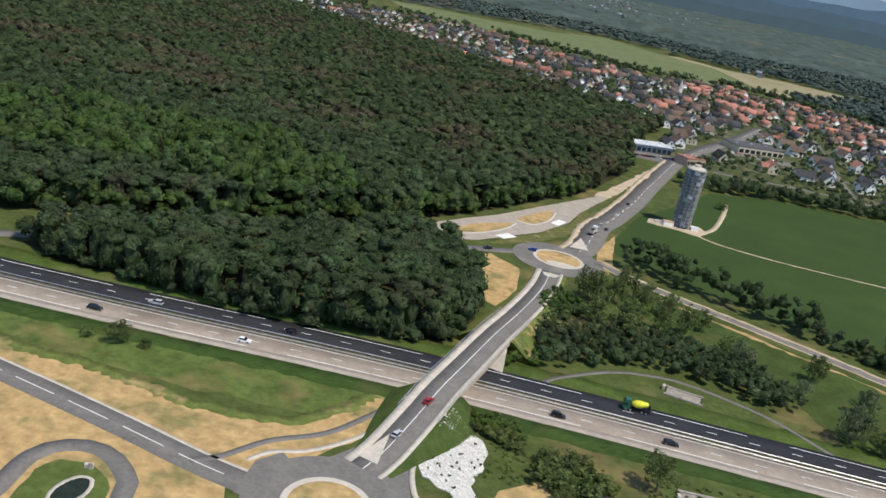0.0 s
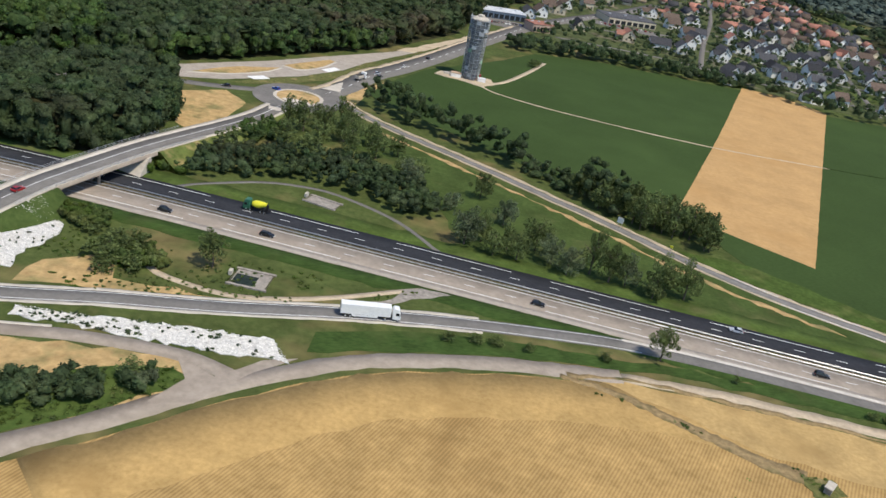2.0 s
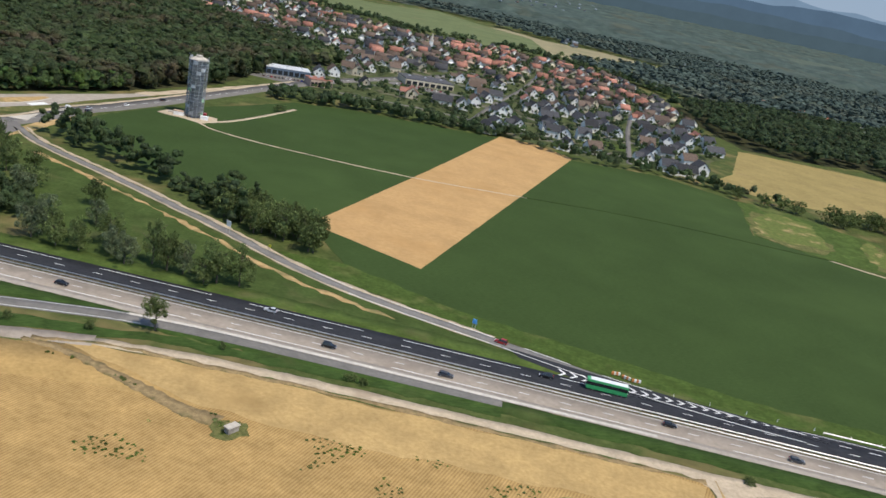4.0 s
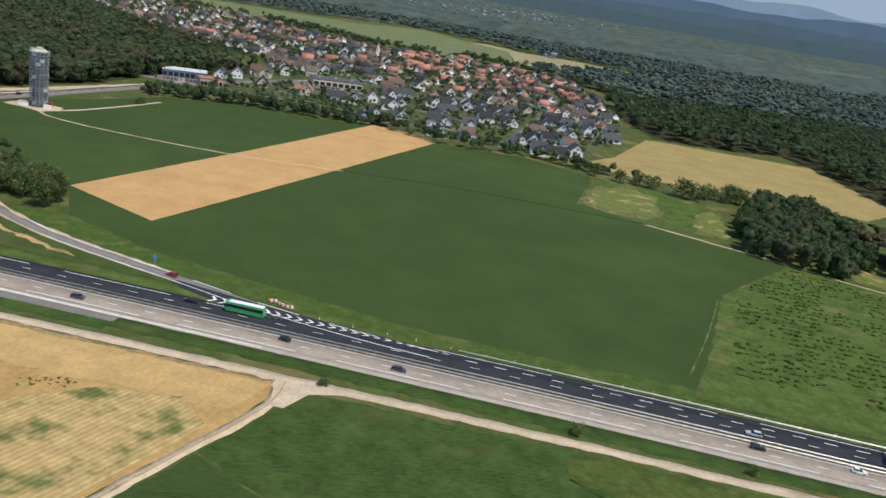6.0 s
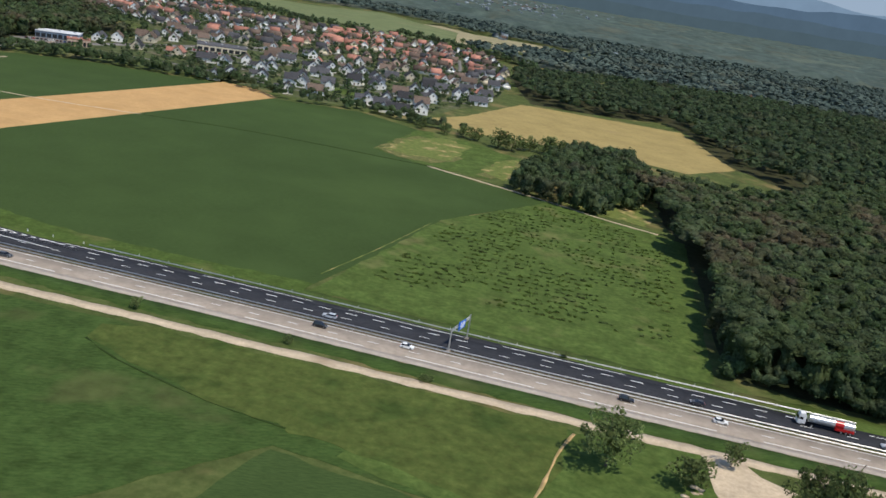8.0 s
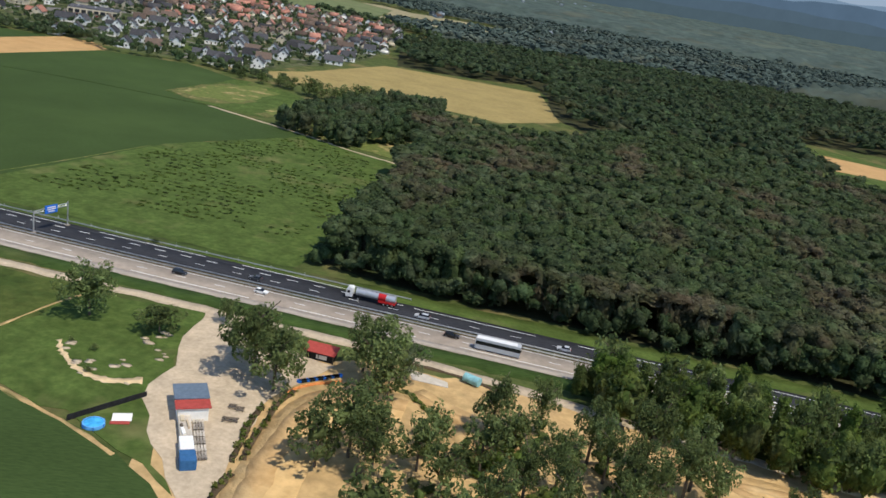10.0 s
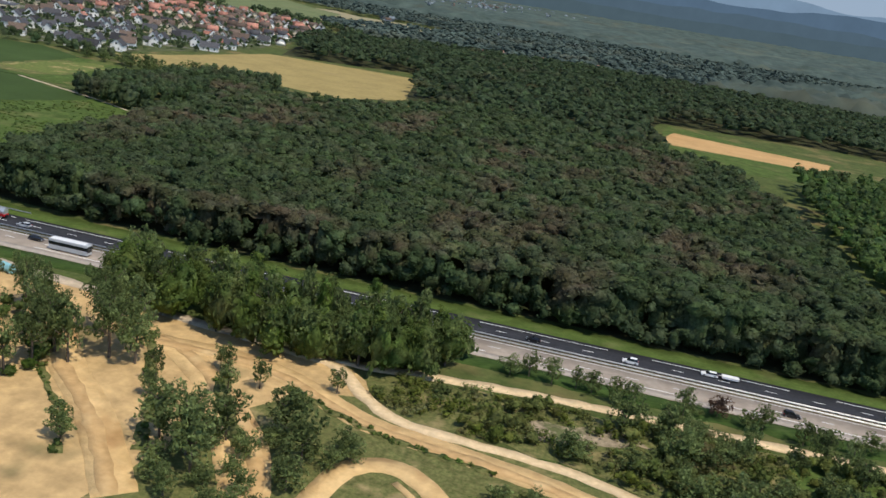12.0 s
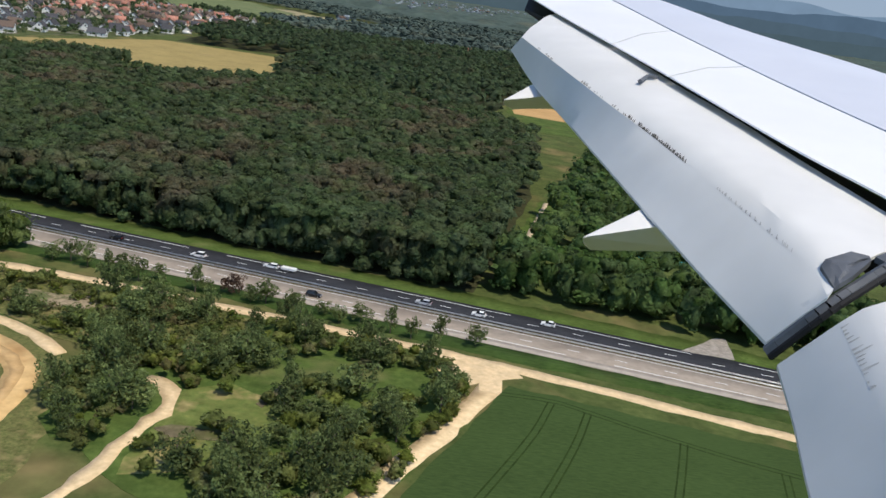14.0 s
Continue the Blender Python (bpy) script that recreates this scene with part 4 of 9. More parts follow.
field("verge", [(-14, 203.5), (-2, 221), (6.3, 238), (9, 252), (14.5, 259), (11, 240), (5, 224), (-2, 214), (-9.5, 205.5)], 0.06, M["scrub_dry"], "grassy strip between two roads", "verge", 0.4)
field("bare_ground", [(12.4, 278), (22, 305), (33.6, 341), (32.6, 326), (24, 300), (18, 280)], 0.10, M["gravel"], "bare sandy strip beside the road", "ground", 0.6)
field("bare_ground", [(14, 218.5), (18.9, 236), (18.6, 222), (18, 208), (17, 199.6), (14.5, 205)], 0.06, M["dry"], "bare ochre earth beside the roundabout", "ground", 0.3)
for pts in ([(-14.6, 104.4), (-17.6, 98.9), (-14.6, 98.0)], [(3.2, 186), (1.2, 191.5), (5.6, 191.5)], [(9.6, 226), (6.8, 215.5), (11.8, 216)]):
    bm = bmesh.new()
    bm.faces.new([bm.verts.new((x, y, 0.42 if y < 100 else 1.5 if y < 110 else 0.24)) for x, y in pts])
    bmesh.ops.recalc_face_normals(bm, faces=bm.faces)
    if list(bm.faces)[0].normal.z < 0:
        list(bm.faces)[0].normal_flip()
    bm.normal_update()
    bmesh.ops.solidify(bm, geom=list(bm.faces), thickness=0.15)
    structure("traffic_island", finish("island", bm, M["pale_concrete"]), "pale concrete splitter island", "island")
structure("road_marking", dashes("road_marking", [(88, 120.4), (98, 121.2), (108.5, 121.6), (126, 121.7), (146, 121.5), (175, 121.5)], 0.0, 200, 1, 0.75, 0.115, M["shoulder_light"]), "pale painted wedge at the slip road merge", "road marking")
H_RD = [(-14, 79.5), (-8.1, 77.3), (-3, 78.6), (8, 82), (16.4, 84.6), (26, 86.2), (32, 86.4), (38, 85)]
structure("service_road", ribbon("service_road", H_RD, 2.6, 0.075, M["concrete"]), "pale narrow service road", "road")
H2 = [(8, 48), (21.2, 63.0), (29, 72), (35.3, 80.2), (42, 87.2), (49, 93.6), (57, 98.6), (72, 104.8), (88, 109.2), (106, 111.6), (134, 112.6), (168, 112.9), (227, 112.9), (293, 111.8), (338, 111.4), (366, 109.0), (385, 106.0), (402, 103.8), (414, 103.2), (437, 106.0), (455, 107.0), (480, 107.4), (503, 107.6), (530, 105.8), (600, 101)]
structure("service_road", ribbon("farm_track", H2[:9], 3.4, 0.07, M["concrete"], ragged=0.4), "pale service road round the wheat field", "road")
structure("farm_track", ribbon("farm_track", H2[8:18], 2.3, 0.068, M["gravel"], ragged=0.5), "pale gravel farm track along the motorway", "track")
structure("farm_track", ribbon("farm_track", H2[17:], 2.2, 0.066, M["cream"], ragged=0.5), "cream sandy farm track along the motorway", "track")
field("junction", [(499, 106.4), (501.6, 108), (505.2, 108), (509.4, 106.6), (511.5, 105), (508.9, 103), (509.3, 98.4), (506.6, 98.6), (506.3, 100.6), (503.6, 98.4), (501, 101)], 0.095, M["cream"], "widened sandy track mouth", "track", 0.3, 1.2)
field("junction", [(30, 86), (36, 84), (40, 90), (44, 92.5), (40, 87), (36, 78), (31, 76), (33, 82)], 0.08, M["concrete"], "pale worn road junction", "road")
K_RD = [(182.5, 112), (183, 106), (181.5, 99), (178.4, 90.5), (174.8, 79.6), (165, 50)]
structure("farm_track", ribbon("farm_track", K_RD, 1.9, 0.075, M["gravel"], ragged=0.5), "pale dirt track between two fields", "track")
field("junction", [(176, 112.5), (181.5, 109.5), (183, 104), (185, 104), (187, 109.5), (193, 112)], 0.08, M["gravel"], "widened gravel track mouth", "track")
structure("field_path", ribbon("field_path", [(149, 255), (188, 262), (246, 262)], 0.7, 0.085, M["crop_line"], ragged=0.3), "dark tractor line across the crop", "path")
structure("grass_line", ribbon("grass_line", [(247.6, 148.5), (250.6, 160), (254.5, 176), (259.4, 199)], 0.22, 0.1, M["verge_dry"], ragged=0.25, step=1.0), "pale dry edge between crop and scrub", "edge")
structure("field_path", ribbon("field_path", [(245, 262), (284, 246.5), (301, 238), (317, 232.5)], 0.9, 0.085, M["gravel"], ragged=0.4), "thin pale path beside the scrub", "path")
structure("field_path", ribbon("field_path", [(43, 258), (52, 252), (74, 248.5), (113, 248.6), (150, 255)], 0.8, 0.085, M["gravel"], ragged=0.4), "thin pale path across the crop", "path")
structure("farm_track", ribbon("farm_track", [(43, 258), (50, 268), (56, 290), (60, 310)], 1.6, 0.085, M["gravel"]), "pale track beside the tower", "track")
J_RD = [(-55, 62), (-53.5, 72), (-54, 81), (-51.5, 85), (-47.3, 85.8), (-42.8, 83), (-40.4, 78), (-40, 62)]
structure("service_road", ribbon("loop_road", J_RD, 2.6, 0.075, M["old_asphalt"]), "grey loop road round a small basin", "road")
structure("gravel_path", ribbon("gravel_path", [(13.2, 108.8), (16, 105.5), (19.6, 104), (29, 103.5), (37, 106.5), (44, 111), (51.3, 117), (55, 119.8)], 1.2, 0.07, M["gravel"]), "pale gravel path to the motorway edge", "path")
structure("gravel_path", ribbon("gravel_path", [(5, 134), (7.7, 138), (17.1, 146), (24.5, 148.8), (32.1, 149), (44.9, 144), (54.2, 136), (58, 133)], 0.9, 0.07, M["old_asphalt"]), "grey arc of gravel path below the bushes", "path")

# ---- motocross course ----
TRACKS = [([(343, 58), (342, 70), (341.2, 80), (341.4, 88), (343.2, 93.2), (347.5, 95.6), (352, 96)], 7.6), ([(352, 101), (357, 98), (363, 96), (369, 90), (372, 80)], 4.0),
          ([(360, 94), (365, 87), (369.6, 81.5), (379, 72), (388, 60)], 4.2), ([(377, 94), (384, 85.5), (394, 76), (404, 64)], 4.4), ([(386, 97), (393, 96), (402.6, 88), (412, 77), (418, 62)], 4.4),
          ([(386.6, 96.5), (400, 97.4), (410, 95), (422, 88.5), (436, 86), (447, 83.5), (455.5, 79.5), (459, 74), (461, 66), (464, 52)], 3.8), ([(401.9, 90), (406, 82), (410, 75), (414, 67), (413, 58)], 2.4),
          ([(421, 58), (421.5, 71.6), (423.5, 78.5), (428.2, 80.3), (433, 77), (435, 72), (437, 60)], 3.0), ([(428.5, 77.5), (431.8, 74.5), (432.5, 70)], 0.9)]
for i, (pts, w) in enumerate(TRACKS):
    structure("dirt_track", ribbon("dirt_track", pts, w, 0.075 + 0.006 * i, M["sand"], ragged=0.22, step=1.3, drop=0.1), "packed orange sand motocross lane", "track")
    if w > 3:
        structure("dirt_track", ribbon("worn_line", pts, w * 0.42, 0.135 + 0.003 * i, M["sand_dark"], off=0.12 * w * (-1) ** i, ragged=0.5, step=1.6, drop=0.02), "darker worn racing line on the sand", "track")
structure("gravel_path", ribbon("gravel_path", [(404, 103), (414, 101.2), (419.5, 95), (424.5, 91), (430.1, 89.8), (440.3, 89), (450, 87.4), (458, 83.6)], 1.8, 0.15, M["cream"], ragged=0.5), "cream gravel bank beside the course", "path")
structure("gravel_path", ribbon("gravel_path", [(469.8, 82.8), (472.6, 82.0), (474.8, 79.6), (475.6, 76), (475.3, 70), (475.6, 62), (474, 50)], 1.9, 0.07, M["cream"], ragged=0.8), "cream dirt path among bushes", "path")
structure("farm_track", ribbon("farm_track", [(502.5, 107), (507, 104), (507.8, 99.5), (505.6, 90), (502.6, 78), (496.5, 55)], 3.0, 0.085, M["cream"], ragged=0.6), "pale dirt track round the dark crop", "track")
field("yard", [(317, 111), (322, 112.5), (325, 108), (329, 106), (334, 104.5), (340, 103), (338.4, 98.4), (336.4, 94), (335.2, 88), (335.8, 80), (336.7, 75), (337.6, 71), (338.4, 65), (338, 56), (336.6, 62), (335, 66.7), (332, 69.8), (327.5, 75), (324.4, 80.4), (321.6, 83.6), (320.6, 87), (321.2, 93), (319, 98)], 0.09, M["gravel"], "pale gravel yard of the course", "yard", 0.6)
structure("bare_ground", ribbon("bare_ground", [(304.5, 92.5), (307, 89.6), (311, 86.6), (315.5, 85.6), (319.5, 87.5)], (0.5, 1.6), 0.085, M["cream"], ragged=0.5, step=0.5), "bare sandy strip in the meadow", "ground")

# ---- woods ----
VAR = [crown(40 + i, 100, 0.128, lobes=18, low=-0.1, rough_core=False, soft=0.6, loose=0.25) for i in range(10)]
VAR_MID = [crown(340 + i, 52, 0.15, lobes=14, low=0.0, rough_core=False, soft=0.55, loose=0.25) for i in range(8)]
VAR_EDGE = [crown(140 + i, 135, 0.125, lobes=20, lobe=(0.15, 0.2), soft=0.6, loose=0.3, rough_core=False) for i in range(6)]
VAR_FINE = [crown(240 + i, 380, 0.082, lobes=26, lobe=(0.13, 0.18), soft=0.75, loose=0.45, slim=0.55, fill=0.72, heart=0.45, reach_out=0.55, rough_core=False) for i in range(6)]
VAR_FAR = [crown(60 + i, 30, 0.19, lobes=12, low=0.0, rough_core=False, soft=0.5, loose=0.25) for i in range(8)]
VAR_DIST = [crown(160 + i, 16, 0.28, lobes=9, low=0.0, soft=0.3) for i in range(6)]
VAR_TUFT = [crown(170 + i, 46, 0.19, lobes=11, soft=0.7, loose=0.5, fill=0.6, slim=0.5) for i in range(5)]
VAR_LOW = [crown(80 + i, 14, 0.5, lobes=6, core=True) for i in range(4)]
F1A = [(-96, 138), (-84, 134.5), (-60, 132), (-39, 133), (-21, 136.5), (-12.5, 142), (-9.5, 153), (-12, 171), (-22, 187), (-33, 187), (-42, 174), (-52, 166), (-75, 151.5)]
F1B = [(-108, 152), (-76, 170), (-56, 188), (-42, 197), (-35, 206), (-15, 236), (9, 279), (24, 325), (26, 376), (33, 420), (44, 446), (26, 470), (-9, 494), (-48, 526), (-91, 560), (-141, 602), (-235, 640), (-460, 700), (-330, 400), (-200, 160), (-150, 140)]
BRIGHT = [(-168, 196), (-142, 221), (-110, 225), (-83, 236), (-52, 211), (-44, 200), (-66, 180), (-90, 183), (-124, 170), (-150, 168)]
F2 = [(324, 142), (341, 138.5), (370, 137.5), (427, 136), (470, 135), (499, 134.5), (499, 165), (499, 215), (488, 300), (464, 318), (450, 313), (430, 326), (398, 346), (382, 330), (367, 300), (345, 288), (322, 282), (312, 300), (306, 292), (318, 252), (322, 234), (319, 218), (325, 200)]
F2R = [(500.5, 139), (508, 137), (560, 135), (680, 130), (700, 240), (600, 330), (512, 330), (506.4, 212), (506, 172), (504.6, 160), (501, 152)]
F3 = [(254, 490), (260, 462), (306, 468), (334, 486), (345, 446), (352, 380), (372, 344), (388, 345), (402, 354), (432, 336), (450, 325), (464, 340), (462, 400), (470, 450), (560, 460), (700, 420), (800, 640), (430, 700), (300, 655), (234, 585)]
COPSE = [(274, 250), (286, 243), (297, 239), (309, 252), (318, 274), (312, 332), (292, 328), (276, 288)]


def apart(xy, lines, d):
    """The points that keep d away from all the lines."""
    keep_ = np.ones(len(xy), bool)
    for ln_ in lines:
        for q_ in smooth_line(ln_, d):
            keep_ &= np.hypot(xy[:, 0] - q_[0], xy[:, 1] - q_[1]) > d
    return xy[keep_]


def leaf_layer(pts, step, z0, leaf, seed, keep=lambda xy: np.ones(len(xy), bool)):
    """The lower foliage that closes the gaps between the crowns."""
    pa = np.array(pts)
    gx, gy = np.meshgrid(np.arange(pa[:, 0].min(), pa[:, 0].max(), step), np.arange(pa[:, 1].min(), pa[:, 1].max(), step))
    xy_ = np.c_[gx.ravel(), gy.ravel()]
    jit = np.random.default_rng(seed).uniform(-0.35, 0.35, xy_.shape) * step
    ok = inside(pts, xy_) & keep(xy_)
    for d_ in ((2.2, 0), (-2.2, 0), (0, 2.2), (0, -2.2)):
        ok &= inside(pts, xy_ + d_)
    hz = np.array([z0 + 0.75 * noise.noise((x * 0.8, y * 0.8, seed)) + 0.6 * noise.noise((x * 2.3, y * 2.3, seed)) for x, y in xy_])
    idx = np.arange(gx.size).reshape(gx.shape)
    q = np.stack([idx[:-1, :-1], idx[:-1, 1:], idx[1:, 1:], idx[1:, :-1]], -1).reshape(-1, 4)
    q = q[ok[q].all(1)]
    used, inv = np.unique(q, return_inverse=True)
    me = mesh_from("undergrowth", np.c_[xy_ + jit, hz][used], inv.reshape(-1, 4), leaf, False)
    tagged(new("undergrowth", me), "dense lower foliage between the forest crowns", "foliage", kind="stuff")


leaf_layer(F1B, 1.25, 6.7, M["leaf"], 41, lambda xy: (xy[:, 1] < 262) & (xy[:, 0] > -0.82 * xy[:, 1] - 25))
leaf_layer(F2, 1.25, 6.5, M["leaf_brown"], 42)
for floor_pts in (F1A, F1B, F2, F3):
    field("forest_floor", floor_pts, 0.02, M["forest_floor"], "dark leaf-strewn forest floor", "ground", 0.6, 6.0)
grove("wood", apart(scatter(F1A, 3.0, 1), [D_RD], 3.4), 9.0, 2.5, VAR, "dense green deciduous wood beside the motorway", 1, flat=0.85, hvar=0.2, under=edge_of(F1A, 3.6))
xy = scatter(F1B, 3.6, 2)
xy = xy[xy[:, 0] > -0.82 * xy[:, 1] - 25]
xy = xy[xy[:, 1] < 262]
dark_xy = xy[~inside(BRIGHT, xy)]
grove("forest", dark_xy[dark_xy[:, 1] < 200], 9.3, 2.8, VAR, "broad dark green deciduous forest", 2, flat=0.78, hvar=0.17, under=edge_of(F1B, 4.4))
grove("forest", dark_xy[dark_xy[:, 1] >= 200], 9.3, 2.8, VAR_MID, "broad dark green deciduous forest", 23, flat=0.78, hvar=0.17, under=edge_of(F1B, 3.6))
grove("forest", xy[inside(BRIGHT, xy)], 10.2, 2.9, VAR_MID, "bright green stand of taller trees inside the forest", 22, M["leaf_bright"], flat=1.0, hvar=0.3)
for sp_, y0, y1, sr in ((5.1, 262, 400, 3.9), (6.6, 400, 700, 5.0)):
    xy = scatter(F1B, sp_, 12)
    xy = xy[(xy[:, 0] > -0.74 * xy[:, 1] - 25) & (xy[:, 1] >= y0) & (xy[:, 1] < y1)]
    grove("forest", xy, 9.3, sr, VAR_FAR if y0 < 400 else VAR_DIST, "distant olive and brownish forest canopy", 3, M["leaf_brown"], flat=0.72, hvar=0.16, under=edge_of(F1B[5:11], 5.0))
xy = scatter(F2, 3.1, 4)
grove("forest", xy[xy[:, 1] < 162], 9.0, 2.75, VAR, "dark green forest edge along the motorway", 4, M["leaf_brown"], flat=0.78, hvar=0.16, under=edge_of(F2, 4.0))
grove("forest", xy[(xy[:, 1] >= 162) & (xy[:, 1] < 205)], 9.0, 2.75, VAR_MID, "dark green forest canopy with brownish crowns", 24, M["leaf_brown"], flat=0.78, hvar=0.16)


def forest_edge(line, height, leaf, seed, offs, shapes):
    """Lower leafy trees before the trunks of a forest edge."""
    rn = np.random.RandomState(seed)
    ln = smooth_line(line, 1.8)[:, :2]
    nr = normals_of(smooth_line(line, 1.8))[:, :2]
    pts_ = np.concatenate([ln + nr * o + rn.uniform(-0.6, 0.6, ln.shape) for o in offs])
    grove("forest_edge", pts_, height, 2.1, shapes, "leafy lower trees along the forest edge", seed, M[leaf], hvar=0.9)


forest_edge([p for p in F2 if p[1] < 150], 5.2, "leaf", 44, (-0.7, 1.2), VAR_EDGE)
forest_edge(F1B[:7], 5.6, "leaf_bright", 45, (-0.7, 1.2), VAR_MID)
forest_edge(F1A[:9], 4.6, "leaf", 46, (0.9, 2.4), VAR_EDGE)
xy = scatter(F2, 4.0, 14)
grove("forest", xy[xy[:, 1] >= 205], 8.8, 3.3, VAR_FAR, "dark green forest with brownish crowns", 5, M["leaf_brown"], flat=0.72, hvar=0.16)
pond_xy = scatter(F2R, 4.2, 6)
pond_xy = pond_xy[~((abs(pond_xy[:, 0] - 533 - 0.02 * (179 - pond_xy[:, 1])) < 11) & (pond_xy[:, 1] > 163) & (pond_xy[:, 1] < 189))]
grove("forest", pond_xy[pond_xy[:, 1] > 215], 8.5, 3.4, VAR_DIST, "lush green woodland behind a pond", 16, M["leaf_bright"])
pond_xy = pond_xy[(pond_xy[:, 1] <= 215) & (pond_xy[:, 0] < 565)]
grove("forest", pond_xy, 8.5, 3.2, VAR_MID, "lush green woodland round a pond", 6, M["leaf_bright"], under=lambda x, y: y < 150)
grove("copse", scatter(COPSE, 3.4, 7), 7.0, 2.6, VAR_MID, "rounded copse of dark green trees", 7, under=edge_of(COPSE, 3.5))
grove("forest", scatter(F3, 7.6, 8), 9.0, 5.4, VAR_DIST, "far dark green forest", 8, M["leaf_deep"], flat=0.75, hvar=0.2)
FAR_W = [(-900, 1000), (-215, 975), (-150, 1010), (10, 1110), (90, 1030), (145, 985), (190, 1000), (262, 965), (330, 932), (240, 856), (210, 800), (168, 792), (200, 720), (240, 672), (330, 670), (430, 710), (800, 650), (2200, 1300), (2200, 2600), (-900, 2600)]
field("far_plain", [(-1400, 1220), (-300, 1010), (-215, 1000), (-150, 1030), (10, 1130), (120, 1100), (330, 945), (240, 866), (220, 720), (262, 690), (330, 672), (430, 712), (800, 655), (2300, 1250), (4400, 4300), (-2600, 4300)], 0.03, M["far_leaf_hazed"], "far green plain, haze mixed into its colour", "ground", 4, 60)


def canopy(name, x0, x1, y0, y1, step, high, keep, label, leaf, smooth):
    """A far wood as one rolling sheet of treetops."""
    gx, gy = np.meshgrid(np.arange(x0, x1, step), np.arange(y0, y1, step))
    hz = np.array([high * (0.75 + 0.55 * noise.noise((x * 0.9 / step, y * 0.9 / step, 1.0)) + 0.5 * noise.noise((x * 0.012, y * 0.012, 5.0))) for x, y in zip(gx.ravel(), gy.ravel())])
    hz += np.random.RandomState(3).rand(hz.size) * high * 0.95
    ok = keep(np.c_[gx.ravel(), gy.ravel()])
    hz = hz * np.clip((y1 - gy.ravel()) / 80, 0, 1) * np.clip((gy.ravel() - y0) / 30, 0, 1)
    hz = np.where(ok, np.maximum(hz, 0.3), -0.6)
    n_, m_ = gx.shape
    idx = np.arange(n_ * m_).reshape(n_, m_)
    q = np.stack([idx[:-1, :-1], idx[:-1, 1:], idx[1:, 1:], idx[1:, :-1]], -1).reshape(-1, 4)
    q = q[ok[q].any(1)]
    me = mesh_from(name, np.c_[gx.ravel(), gy.ravel(), hz], q, leaf, smooth)
    return tagged(new(name, me), label, "trees", kind="stuff")


xy = scatter([(-420, 650), (950, 650), (950, 1240), (-420, 1240)], 12.5, 18)
xy = xy[inside(FAR_W, xy) & (xy[:, 0] > -0.30 * xy[:, 1] - 40) & (xy[:, 0] < 0.60 * xy[:, 1] + 100)]
xy = xy[[noise.noise((x * 0.006, y * 0.012, 2.0)) > -0.42 or y < 790 for x, y in xy]]
grove("far_wood", xy, 8.6, 8.6, VAR_DIST, "far wooded plain", 19, M["far_tree_hazed"], flat=0.55, hvar=0.25)
canopy("far_wood", 440, 1700, 620, 1260, 7.5, 8.0, lambda xy: inside(FAR_W, xy) & (xy[:, 0] > 0.60 * xy[:, 1] + 90) & np.array([noise.noise((x * 0.006, y * 0.012, 2.0)) > -0.42 for x, y in xy]), "far wooded plain", M["far_tree_hazed"], False)
canopy("far_wood", -700, 1700, 1200, 1560, 14.0, 7.0, lambda xy: np.array([noise.noise((x * 0.006, y * 0.012, 2.0)) > -0.35 for x, y in xy]), "far wooded plain", M["far_tree_hazed"], False)
canopy("far_wood", -1500, 3600, 1440, 4300, 40.0, 5.0, lambda xy: np.array([noise.noise((x * 0.0022, y * 0.0055, 3.0)) + 0.4 * noise.noise((x * 0.009, y * 0.016, 7.0)) > -0.10 and y > 1440 for x, y in xy]), "far wooded plain, haze mixed into its colour", M["far_tree_hazed"], False)
# ridge by ridge, the glow colour carries the blue of haze
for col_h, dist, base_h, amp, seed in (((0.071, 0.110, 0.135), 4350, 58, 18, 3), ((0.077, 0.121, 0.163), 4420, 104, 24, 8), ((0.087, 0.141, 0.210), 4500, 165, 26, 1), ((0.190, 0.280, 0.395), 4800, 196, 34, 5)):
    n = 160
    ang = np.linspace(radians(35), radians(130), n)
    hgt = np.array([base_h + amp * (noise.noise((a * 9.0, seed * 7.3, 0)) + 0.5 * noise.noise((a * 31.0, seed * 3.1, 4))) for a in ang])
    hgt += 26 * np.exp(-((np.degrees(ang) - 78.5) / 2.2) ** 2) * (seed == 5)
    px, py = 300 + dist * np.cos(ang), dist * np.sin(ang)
    v = np.concatenate([np.c_[px, py, np.full(n, -5.0)], np.c_[px, py, hgt]])
    structure("backdrop", mesh_from("backdrop", v, [(j, j + 1, n + j + 1, n + j) for j in range(n - 1)], glow("hill", col_h), True), "far hills on the horizon, painted in haze blue", "hills")

# pale sky behind the hills
m_sky = bpy.data.materials.new("sky_backdrop")
m_sky.use_nodes = True
nb = m_sky.node_tree.nodes
em = nb.new("ShaderNodeEmission")
gr = nb.new("ShaderNodeSeparateXYZ")
gr_co = nb.new("ShaderNodeTexCoord")
mr = nb.new("ShaderNodeMapRange")
mr.inputs["From Max"].default_value = 900
rmp = nb.new("ShaderNodeMix")
rmp.data_type = "RGBA"
rmp.inputs["A"].default_value, rmp.inputs["B"].default_value = (0.33, 0.42, 0.53, 1), (0.30, 0.42, 0.60, 1)
lk = m_sky.node_tree.links
lk.new(gr_co.outputs["Object"], gr.inputs[0])
lk.new(gr.outputs["Z"], mr.inputs["Value"])
lk.new(mr.outputs["Result"], rmp.inputs["Factor"])
lk.new(rmp.outputs["Result"], em.inputs["Color"])
lk.new(em.outputs["Emission"], nb["Material Output"].inputs["Surface"])
n = 80
ang = np.linspace(radians(20), radians(160), n)
px, py = 300 + 4850 * np.cos(ang), 4850 * np.sin(ang)
